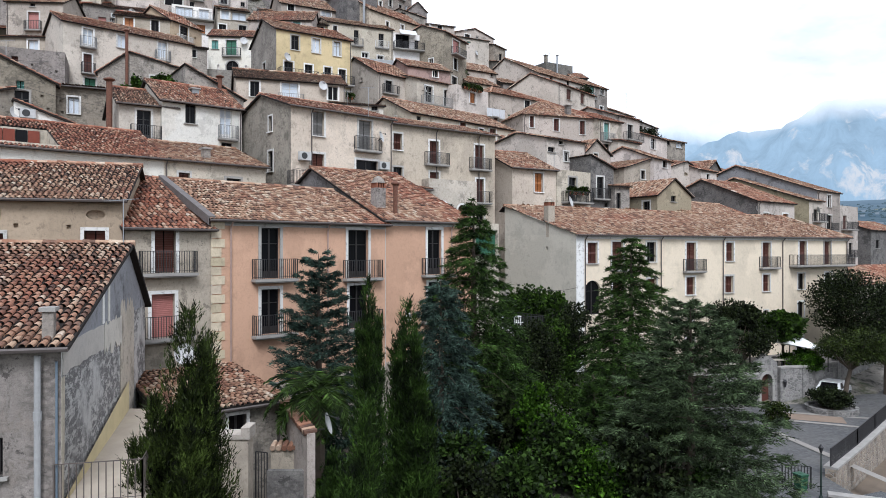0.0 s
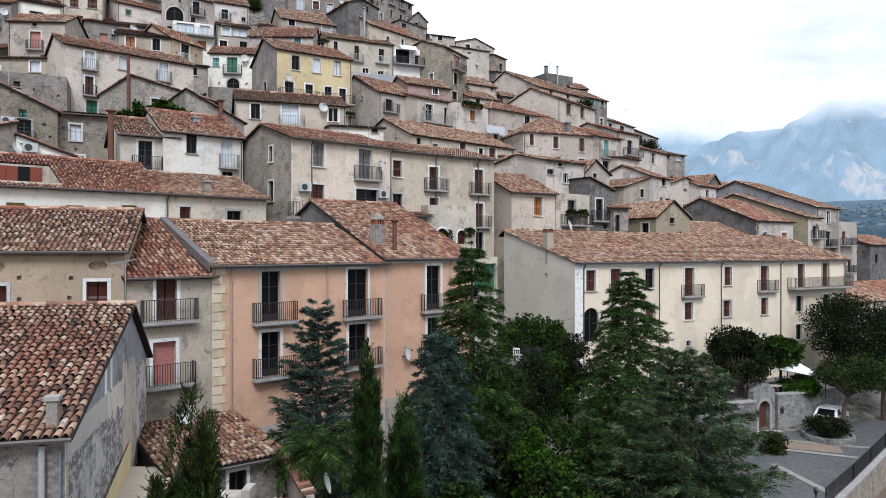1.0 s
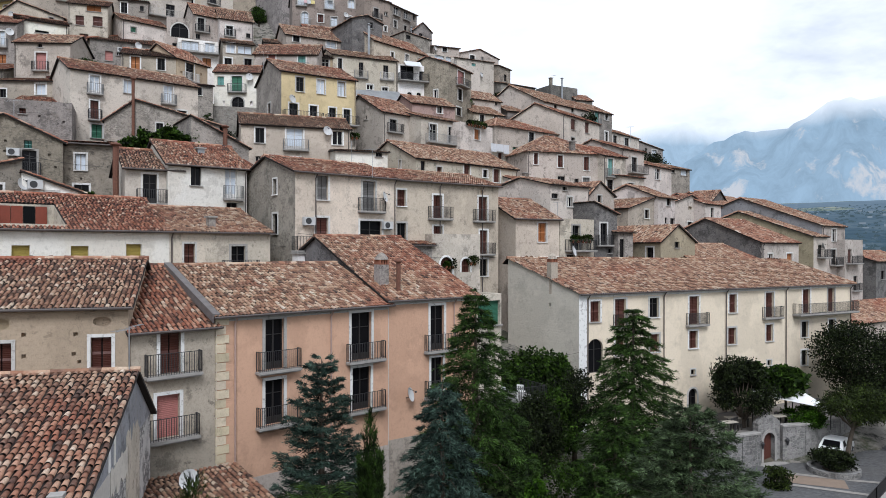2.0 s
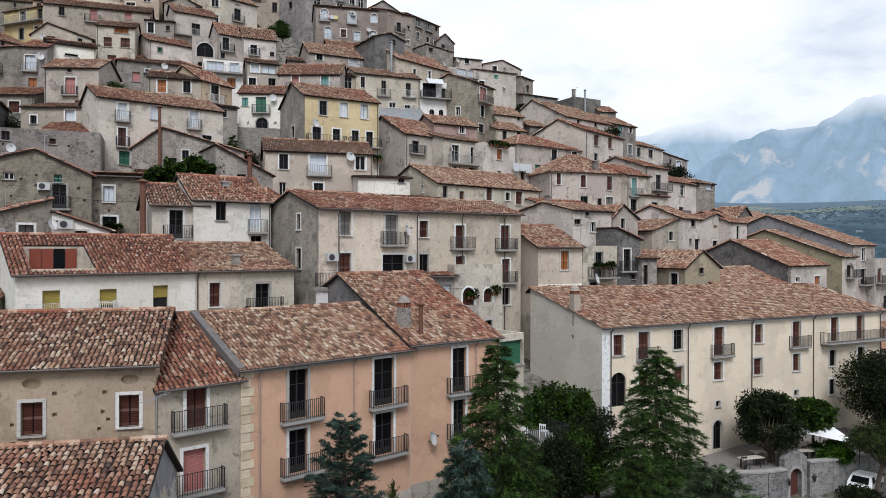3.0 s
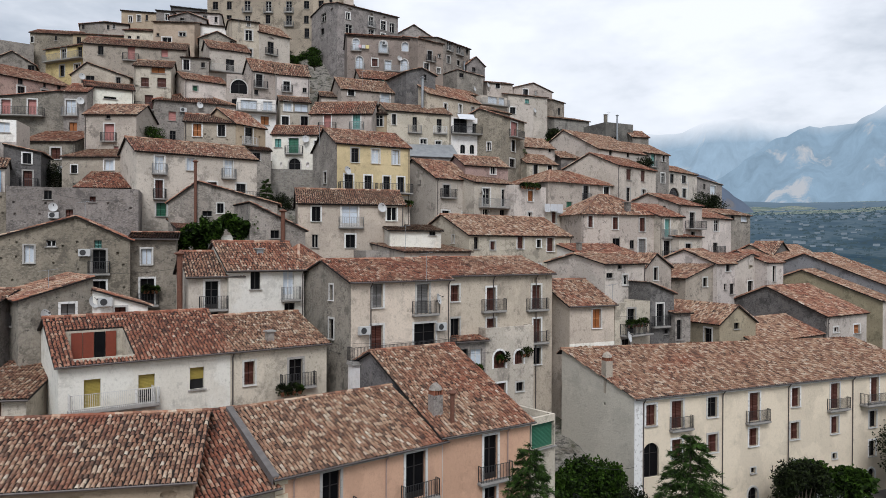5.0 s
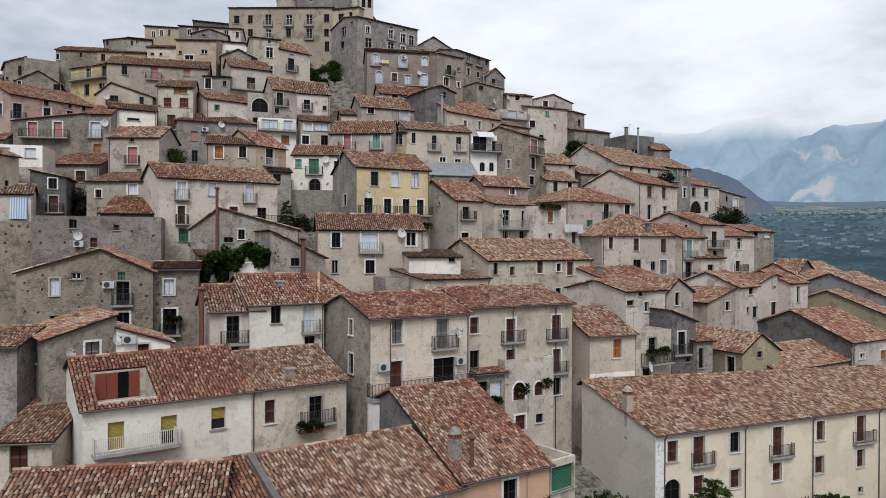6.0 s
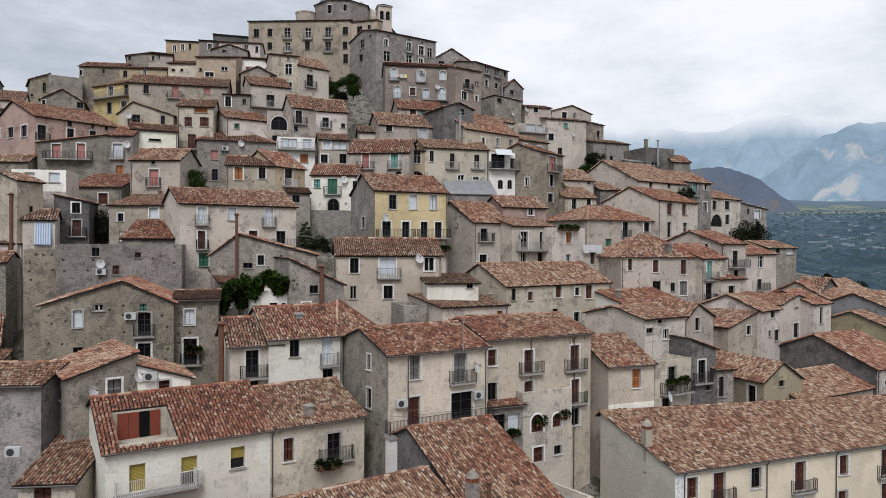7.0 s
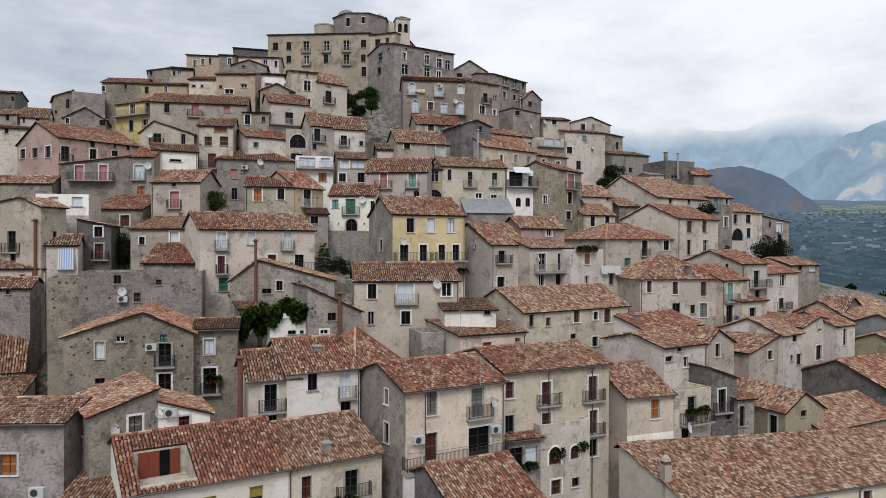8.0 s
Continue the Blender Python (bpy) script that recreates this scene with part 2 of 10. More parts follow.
METAL = plain("zinc_sheet", (0.33, 0.345, 0.36), 0.45, 0.4, 0.5, 1.5)
# Near-black colour that stands for the shade inside rooms.
DARKROOM = plain("room_shade", (0.004, 0.004, 0.004), 0.95)
LEAVES = {
    "k": ("dark_wood", (0.014, 0.011, 0.010)), "r": ("brown_wood", (0.075, 0.022, 0.014)), "g": ("green_paint", (0.035, 0.14, 0.085)), "t": ("teal_paint", (0.13, 0.30, 0.27)),
    "y": ("mustard_blind", (0.33, 0.26, 0.06)), "yh": ("mustard_blind", (0.33, 0.26, 0.06)), "p": ("pink_blind", (0.40, 0.17, 0.15)), "b": ("pale_blue_curtain", (0.55, 0.60, 0.66)), "o": ("orange_wood", (0.33, 0.12, 0.035)),
    "w": ("white_wood", (0.62, 0.62, 0.60)), "gr": ("grey_wood", (0.15, 0.145, 0.14)),
}
SHUT = {k: plain(n, c, 0.6, 0.0, 0.35, 10.0) for k, (n, c) in LEAVES.items()}
m, n = material("window_glass")
finish(n, (0.006, 0.006, 0.007, 1), 0.06, None, **{"Specular IOR Level": 0.10})
GLASS = m


# ---- mesh helpers ----
class Box:
    """Collects boxes and quads for one mesh."""

    def __init__(self):
        self.v, self.f = [], []

    def quad(self, a, b, c, d):
        i = len(self.v)
        self.v += [a, b, c, d]
        self.f.append((i, i + 1, i + 2, i + 3))

    def poly(self, pts):
        i = len(self.v)
        self.v += list(pts)
        self.f.append(tuple(range(i, i + len(pts))))

    def box(self, x0, x1, y0, y1, z0, z1):
        i = len(self.v)
        self.v += [(x0, y0, z0), (x1, y0, z0), (x1, y1, z0), (x0, y1, z0), (x0, y0, z1), (x1, y0, z1), (x1, y1, z1), (x0, y1, z1)]
        self.f += [(i, i + 3, i + 2, i + 1), (i + 4, i + 5, i + 6, i + 7), (i, i + 1, i + 5, i + 4), (i + 1, i + 2, i + 6, i + 5), (i + 2, i + 3, i + 7, i + 6), (i + 3, i, i + 4, i + 7)]

    def tube(self, pts, r, seg=6):
        pts = [Vector(p) for p in pts]
        rings = []
        for k, p in enumerate(pts):
            d = (pts[min(k + 1, len(pts) - 1)] - pts[max(k - 1, 0)]).normalized()
            s = d.orthogonal().normalized()
            u = d.cross(s)
            rr = r[k] if isinstance(r, (list, tuple)) else r
            i = len(self.v)
            self.v += [tuple(p + rr * (math.cos(2 * math.pi * j / seg) * s + math.sin(2 * math.pi * j / seg) * u)) for j in range(seg)]
            rings.append(i)
        for a, b in zip(rings, rings[1:]):
            self.f += [(a + j, a + (j + 1) % seg, b + (j + 1) % seg, b + j) for j in range(seg)]
        self.f.append(tuple(rings[0] + j for j in reversed(range(seg))))
        self.f.append(tuple(rings[-1] + j for j in range(seg)))

    def lathe(self, x, y, profile, seg=12):
        """Turns (radius, z) pairs round the upright axis at x, y."""
        rings = []
        for r, z in profile:
            i = len(self.v)
            self.v += [(x + r * math.cos(2 * math.pi * j / seg), y + r * math.sin(2 * math.pi * j / seg), z) for j in range(seg)]
            rings.append(i)
        for a, b in zip(rings, rings[1:]):
            self.f += [(a + j, a + (j + 1) % seg, b + (j + 1) % seg, b + j) for j in range(seg)]
        self.f.append(tuple(rings[0] + j for j in reversed(range(seg))))
        self.f.append(tuple(rings[-1] + j for j in range(seg)))

    def mesh(self, name, mat):
        me = bpy.data.meshes.new(name)
        me.from_pydata(self.v, [], self.f)
        me.materials.append(mat)
        me.update()
        return me


def part(name, shape, mat, parent, label="", m=None):
    """Links a shape as one mesh under a thing or under a part."""
    ob = new(name, shape if isinstance(shape, bpy.types.Mesh) else shape.mesh(name, mat))
    ob.parent = parent
    if m is not None:
        ob.matrix_basis = m
    if label:
        tagged(ob, label)
    return ob


def thing(name, label, category, m, group="", kind=""):
    ob = new(name)
    ob.empty_display_size = 0.3
    ob.matrix_basis = m
    return tagged(ob, label, category, group, kind)


GROUND = []  # x, y, z of the terrain that the houses stand on


def panel(b, P, U, N, width, z0, z1, holes, depth=0.28):
    """A wall face with rectangular openings and their reveals. P: its lower corner, U: along it, N: into the house."""
    P, U, N = Vector(P), Vector(U), Vector(N)
    us = sorted({0.0, width, *[max(0, min(width, h[0])) for h in holes], *[max(0, min(width, h[1])) for h in holes]})
    zs = sorted({z0, z1, *[max(z0, min(z1, h[2])) for h in holes], *[max(z0, min(z1, h[3])) for h in holes]})
    at = lambda u, z, d=0.0: tuple(P + U * u + N * d + Vector((0, 0, z)))
    for za, zb in zip(zs, zs[1:]):
        run = None
        for ua, ub in zip(us, us[1:]):
            cu, cz = (ua + ub) / 2, (za + zb) / 2
            solid = not any(h[0] < cu < h[1] and h[2] < cz < h[3] for h in holes)
            if solid:
                run = [ua, ub] if run is None else [run[0], ub]
            if run and (not solid or ub == us[-1]):
                b.quad(at(run[0], za), at(run[1], za), at(run[1], zb), at(run[0], zb))
                run = None
    for u0, u1, a, c, *rest in holes:
        d = rest[0] if rest else depth
        b.quad(at(u0, a), at(u0, a, d), at(u0, c, d), at(u0, c))
        b.quad(at(u1, a, d), at(u1, a), at(u1, c), at(u1, c, d))
        b.quad(at(u0, a), at(u1, a), at(u1, a, d), at(u0, a, d))
        b.quad(at(u0, c, d), at(u1, c, d), at(u1, c), at(u0, c))
        if 0.1 < d < 0.25:
            b.quad(at(u0, a, d), at(u1, a, d), at(u1, c, d), at(u0, c, d))


def tile_rows(P, U, S, width, length, pitch, course, seg, rng, skip=None, singles=None):
    """Arrays for clay cover tiles laid over a slope: P lower corner, U along the eave, S up the slope."""
    nu, nv = max(1, int(width / pitch)), max(1, int(math.ceil(length / course)))
    pu, pv = width / nu, length / nv
    i, j = np.meshgrid(np.arange(nu), np.arange(nv), indexing="ij")
    i, j = i.ravel(), j.ravel()
    if skip:
        uu, vv = (i + 0.5) * pu, (j + 0.5) * pv
        keep = ~((uu > skip[0]) & (uu < skip[1]) & (vv > skip[2]) & (vv < skip[3]))
        i, j = i[keep], j[keep]
    k = len(i)
    N = np.cross(U, S)
    if N[2] < 0:
        N = -N
    du = (i + 0.5) * pu + rng.normal(0, 0.012, k) + 0.10 * pu * ((j % 2) - 0.5)
    dv = j * pv - 0.05 + rng.normal(0, 0.018, k)
    tilt = rng.normal(0, 0.035, k)
    lift = rng.normal(0.0, 0.008, k)
    ang = np.linspace(0, math.pi, seg + 1)
    verts = np.zeros((k, 2, seg + 1, 3))
    for e, (along, rad, up) in enumerate(((0.0, 0.41, 0.035), (pv * 1.16, 0.34, 0.0))):
        cu = du[:, None] + np.cos(ang)[None] * rad * pu + (tilt * along)[:, None]
        cn = np.sin(ang)[None] * rad * pu * 1.0 + (lift + up)[:, None]
        cv = (dv + along)[:, None] + 0 * cu
        verts[:, e] = P + cu[..., None] * U + cv[..., None] * S + cn[..., None] * N
    q = np.arange(seg)
    f = np.stack([q, q + 1, q + seg + 2, q + seg + 1], 1)
    faces = (f[None] + (np.arange(k) * 2 * (seg + 1))[:, None, None]).reshape(-1, 4)
    if singles is not None:
        M = np.stack([np.broadcast_to(U, (k, 3)) + 0 * tilt[:, None], S + tilt[:, None] * U, np.broadcast_to(N, (k, 3))], 2)
        O = P + du[:, None] * U + dv[:, None] * S + lift[:, None] * N
        pick = np.nonzero(j < singles[1])[0][:singles[2]]
        rest = np.setdiff1d(np.arange(k), pick)
        for q in pick:
            singles[0].append((M[q], O[q]))
        verts = verts[rest]
        faces = faces[:len(rest) * seg]
    return verts.reshape(-1, 3), faces


def quick_mesh(name, verts, faces, mat, smooth=False):
    """A mesh of quads (or of triangles) from arrays."""
    me = bpy.data.meshes.new(name)
    nf, k = faces.shape
    me.vertices.add(len(verts))
    me.vertices.foreach_set("co", np.ascontiguousarray(verts, dtype=np.float32).ravel())
    me.loops.add(nf * k)
    me.loops.foreach_set("vertex_index", np.ascontiguousarray(faces, dtype=np.int32).ravel())
    me.polygons.add(nf)
    me.polygons.foreach_set("loop_start", np.arange(0, nf * k, k, dtype=np.int32))
    me.polygons.foreach_set("loop_total", np.full(nf, k, dtype=np.int32))
    if smooth:
        me.polygons.foreach_set("use_smooth", np.ones(nf, dtype=bool))
    me.materials.append(mat)
    me.update(calc_edges=True)
    return me


def weld(me):
    bm = bmesh.new()
    bm.from_mesh(me)
    bmesh.ops.remove_doubles(bm, verts=bm.verts, dist=0.0006)
    bm.to_mesh(me)
    bm.free()
    return me


def arch_plate(b, u0, u1, z0, z1, y, w, thick):
    """A flat surround with a round-headed opening, standing from y outwards by thick; it fills the corners above the arch."""
    r = (u1 - u0) / 2
    cu, cz = (u0 + u1) / 2, z1 - r
    n = 10
    inner = [(cu - r * math.cos(math.pi * k / n), cz + r * math.sin(math.pi * k / n)) for k in range(n + 1)]
    outer = [(cu - (r + w) * math.cos(math.pi * k / n), cz + (r + w) * math.sin(math.pi * k / n)) for k in range(n + 1)]
    for k in range(n):
        (a, c), (d, e), (f, g), (h, i) = inner[k], inner[k + 1], outer[k + 1], outer[k]
        b.quad((a, y - thick, c), (d, y - thick, e), (f, y - thick, g), (h, y - thick, i))
        b.quad((a, y + 0.2, c), (d, y + 0.2, e), (d, y - thick, e), (a, y - thick, c))
        b.quad((h, y - thick, i), (f, y - thick, g), (f, y, g), (h, y, i))
    for s0, s1 in ((u0 - w, u0), (u1, u1 + w)):
        b.box(s0, s1, y - thick, y + 0.002, z0, cz)


def spandrel(b, u0, u1, z0, z1, y):
    """Fills the corners of a square hole round an oval or a round head, flush with the wall."""
    r, cu = (u1 - u0) / 2, (u0 + u1) / 2
    n = 10
    for k in range(n):
        a0, a1 = math.pi * k / n, math.pi * (k + 1) / n
        x0, x1 = cu - r * math.cos(a0), cu - r * math.cos(a1)
        q0, q1 = z1 - r + r * math.sin(a0), z1 - r + r * math.sin(a1)
        b.quad((x0, y, q0), (x1, y, q1), (x1, y, z1), (x0, y, z1))
        b.quad((x0, y, q0), (x0, y + 0.25, q0), (x1, y + 0.25, q1), (x1, y, q1))


def oval_ring(b, u0, u1, z0, z1, y, depth):
    n = 16
    cu, cz, ru, rz = (u0 + u1) / 2, (z0 + z1) / 2, (u1 - u0) / 2, (z1 - z0) / 2
    for k in range(n):
        a0, a1 = 2 * math.pi * k / n, 2 * math.pi * (k + 1) / n
        i0, i1 = (cu + ru * math.cos(a0), cz + rz * math.sin(a0)), (cu + ru * math.cos(a1), cz + rz * math.sin(a1))

        def rim(a):
            c, s = math.cos(a), math.sin(a)
            q = 1 / max(abs(c), abs(s))
            return cu + ru * c * q, cz + rz * s * q

        o0, o1 = rim(a0), rim(a1)
        b.quad((i0[0], y, i0[1]), (i1[0], y, i1[1]), (o1[0], y, o1[1]), (o0[0], y, o0[1]))
        b.quad((i0[0], y, i0[1]), (i0[0], y + depth, i0[1]), (i1[0], y + depth, i1[1]), (i1[0], y, i1[1]))


def railing(b, pts, h, gap=0.13, r=0.011):
    """Upright bars between a top and a bottom rail along a line of points."""
    for (x0, y0, z0), (x1, y1, z1) in zip(pts, pts[1:]):
        d = math.hypot(x1 - x0, y1 - y0)
        n = max(1, int(d / gap))
        for k in range(n + 1):
            t = k / n
            x, y, z = x0 + (x1 - x0) * t, y0 + (y1 - y0) * t, z0 + (z1 - z0) * t
            rr = r * (1.8 if k in (0, n) else 1.0)
            b.box(x - rr, x + rr, y - rr, y + rr, z + 0.02, z + h)
        for q, s in ((h, 1.8), (0.1, 1.2)):
            b.tube([(x0, y0, z0 + q), (x1, y1, z1 + q)], r * s, 4)


def louvre(x0, x1, prof, back):
    """One slatted leaf: a folded front of (y, z) steps with a plain back and closed edges."""
    b = Box()
    n = len(prof)
    for y, z in prof:
        b.v += [(x0, y, z), (x1, y, z)]
    b.v += [(x0, back, prof[0][1]), (x1, back, prof[0][1]), (x0, back, prof[-1][1]), (x1, back, prof[-1][1])]
    for k in range(n - 1):
        b.f.append((2 * k, 2 * k + 1, 2 * k + 3, 2 * k + 2))
    e = 2 * n
    b.f += [(e, e + 1, 1, 0), (2 * n - 2, 2 * n - 1, e + 3, e + 2), (e + 1, e, e + 2, e + 3)]
    b.f.append(tuple([e] + [2 * k for k in range(n)] + [e + 2]))
    b.f.append(tuple([e + 3] + [2 * k + 1 for k in reversed(range(n))] + [e + 1]))
    return b


def window(parent, kind, leaf, trim, w, h, m, near, balc=None, rng=random):
    """One opening's fittings in its own frame: x along the wall from its middle, y into the house, z up from the sill."""
    door = kind in "db"
    names = {"w": "window", "d": "door", "b": "balcony_door", "a": "arched_window", "A": "arched_window"}
    ob = new(names.get(kind, "window"))
    ob.parent, ob.matrix_basis = parent, m
    x0, x1 = -w / 2, w / 2
    back = 0.22
    arched = kind in "aA"
    if trim:
        b = Box()
        t = min(0.15, 0.12 * w + 0.04)
        if arched:
            arch_plate(b, x0, x1, 0, h, 0, t, 0.05)
        else:
            b.box(x0 - t, x0, -0.035, 0.03, -0.05 if not door else 0, h + t)
            b.box(x1, x1 + t, -0.035, 0.03, -0.05 if not door else 0, h + t)
            b.box(x0, x1, -0.035, 0.03, h, h + t)
        part("surround", b, WHITE, ob)
    if not door and not arched and kind != "a" and h < 2.2:
        b = Box()
        b.box(x0 - 0.12, x1 + 0.12, -0.12, 0.1, -0.07, 0)
        part("sill", b, WHITE if trim else CONCRETE, ob)
    mat = SHUT.get(leaf, SHUT["k"])
    half = 0.45 * h if leaf == "yh" else 0.0
    solid = leaf in ("r", "g", "t", "p", "o", "gr", "yh") or (leaf == "y" and near)
    if solid and kind != "h":
        if leaf in ("p", "y", "yh") or (leaf == "g" and w > 1.6):  # roller blind of slats
            n = max(6, int((h - half) / 0.08)) if near else max(4, int(h / 0.25))
            prof = []
            for k in range(n):
                prof += [(back, half + (h - half) * k / n), (back - 0.02, half + (h - half) * (k + 0.9) / n)]
            part("roller_blind", louvre(x0, x1, prof + [(back, h)], back + 0.01), mat, ob)
        else:
            k = 7 if near else 3
            for s0, s1 in ((x0, -0.01), (0.01, x1)):
                prof = [(back - 0.05, 0.02), (back - 0.05, 0.1 * h)]
                for z0, z1 in ((0.1 * h, 0.46 * h), (0.54 * h, 0.92 * h)):
                    for q in range(k):
                        prof += [(back - 0.02, z0 + (z1 - z0) * (q + 0.05) / k), (back - 0.05, z0 + (z1 - z0) * (q + 0.95) / k)]
                prof += [(back - 0.05, h - 0.02)]
                part("shutter", louvre(s0 + 0.02, s1 - 0.02, prof, back), mat, ob)
    else:
        fm = WHITE if leaf in ("w", "b") else SHUT["k"]
        b = Box()
        fr = 0.055
        b.box(x0, x0 + fr, back - 0.05, back, 0, h)
        b.box(x1 - fr, x1, back - 0.05, back, 0, h)
        b.box(-fr * 0.8, fr * 0.8, back - 0.05, back, 0, h)
        b.box(x0 + fr, x1 - fr, back - 0.05, back, h - fr, h)
        b.box(x0 + fr, x1 - fr, back - 0.05, back, 0, fr if not door else 0.35)
        if h > 1.5:
            b.box(x0 + fr, x1 - fr, back - 0.045, back - 0.01, h * 0.68, h * 0.68 + 0.04)
        part("frame", b, fm, ob)
        for s0, s1 in ((x0 + fr, -fr * 0.8), (fr * 0.8, x1 - fr)):
            g = Box()
            g.quad((s0, back - 0.02, 0.02), (s1, back - 0.02, 0.02), (s1, back - 0.02, h - 0.02), (s0, back - 0.02, h - 0.02))
            part("pane", g, SHUT["b"] if leaf == "b" else GLASS, ob)
    # Added dark sheet behind the opening, in place of an unlit room.
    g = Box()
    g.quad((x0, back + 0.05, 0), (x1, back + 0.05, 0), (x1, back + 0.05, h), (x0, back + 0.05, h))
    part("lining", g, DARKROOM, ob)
    if kind in "bA":
        p0, p1 = balc if balc else (x0 - 0.35, x1 + 0.35)
        if p1 - p0 < w + 0.2:
            p0, p1 = x0 - 0.15, x1 + 0.15
        out = 0.8 if p1 - p0 > 2.6 else 0.36
        bal = new("balcony")
        bal.parent, bal.matrix_basis = parent, m
        b = Box()
        b.box(p0 - 0.05, p1 + 0.05, -out - 0.06, 0.0, -0.14, -0.02)
        b.box(p0, p1, -out, 0.0, -0.2, -0.14)
        part("slab", b, CONCRETE, bal)
        b = Box()
        railing(b, [(p0, -0.04, -0.02), (p0, -out, -0.02), (p1, -out, -0.02), (p1, -0.04, -0.02)], 0.95, 0.11 if near else 0.16, 0.011 if near else 0.014)
        part("railing", b, WHITE if leaf in ("y", "yh") else (GREYIRON if leaf in ("b", "w", "t") else IRON), bal)
    return ob


SINGLES = []  # roofs close by, with the places of the tiles that are pieces of their own


def slope_tiles(house_ob, name, P, U, S, width, length, level, rng, cover, skip=None, back=False, clay=TILE):
    """A roof slope: bed, tiles. level: near, mid or far."""
    P, U, S = np.array(P), np.array(U), np.array(S)
    N = np.cross(U, S)
    N = N if N[2] > 0 else -N
    b = Box()
    at = lambda u, v, d=0.0: tuple(P + U * u + S * v - N * d)
    if skip:
        cells = [(0, width, 0, skip[2]), (0, width, skip[3], length), (0, skip[0], skip[2], skip[3]), (skip[1], width, skip[2], skip[3])]
    else:
        cells = [(0, width, 0, length)]
    for u0, u1, v0, v1 in cells:
        b.quad(at(u0, v0), at(u1, v0), at(u1, v1), at(u0, v1))
        b.quad(at(u0, v0, 0.1), at(u0, v1, 0.1), at(u1, v1, 0.1), at(u1, v0, 0.1))
    b.quad(at(0, 0, 0.1), at(width, 0, 0.1), at(width, 0), at(0, 0))
    b.quad(at(0, 0), at(0, length), at(0, length, 0.1), at(0, 0, 0.1))
    b.quad(at(width, 0, 0.1), at(width, length, 0.1), at(width, length), at(width, 0))
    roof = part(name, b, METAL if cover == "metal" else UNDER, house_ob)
    if cover == "metal":
        s = Box()
        for k in range(int(width / 0.6) + 1):
            u = k * width / max(1, int(width / 0.6))
            s.quad(at(u - 0.02, 0, -0.03), at(u + 0.02, 0, -0.03), at(u + 0.02, length, -0.03), at(u - 0.02, length, -0.03))
        part("seam", s, METAL, roof)
        return roof
    pitch, course, seg = {"near": (0.21, 0.30, 5), "mid": (0.21, 0.30, 4), "far": (0.24, 0.36, 3)}[level]
    if back:
        pitch, course, seg = pitch * 2, course * 2, 3
    own = None
    if level == "near" and not back:
        own = ([], max(1, int(280 / (width / pitch))), 280)
        SINGLES.append((roof, own[0], clay))
    v, f = tile_rows(P, U, S, width, length, pitch, course, seg, rng, skip, own)
    tagged(part("tiles", quick_mesh("tiles", v, f, clay), clay, roof), kind="stuff")
    return roof


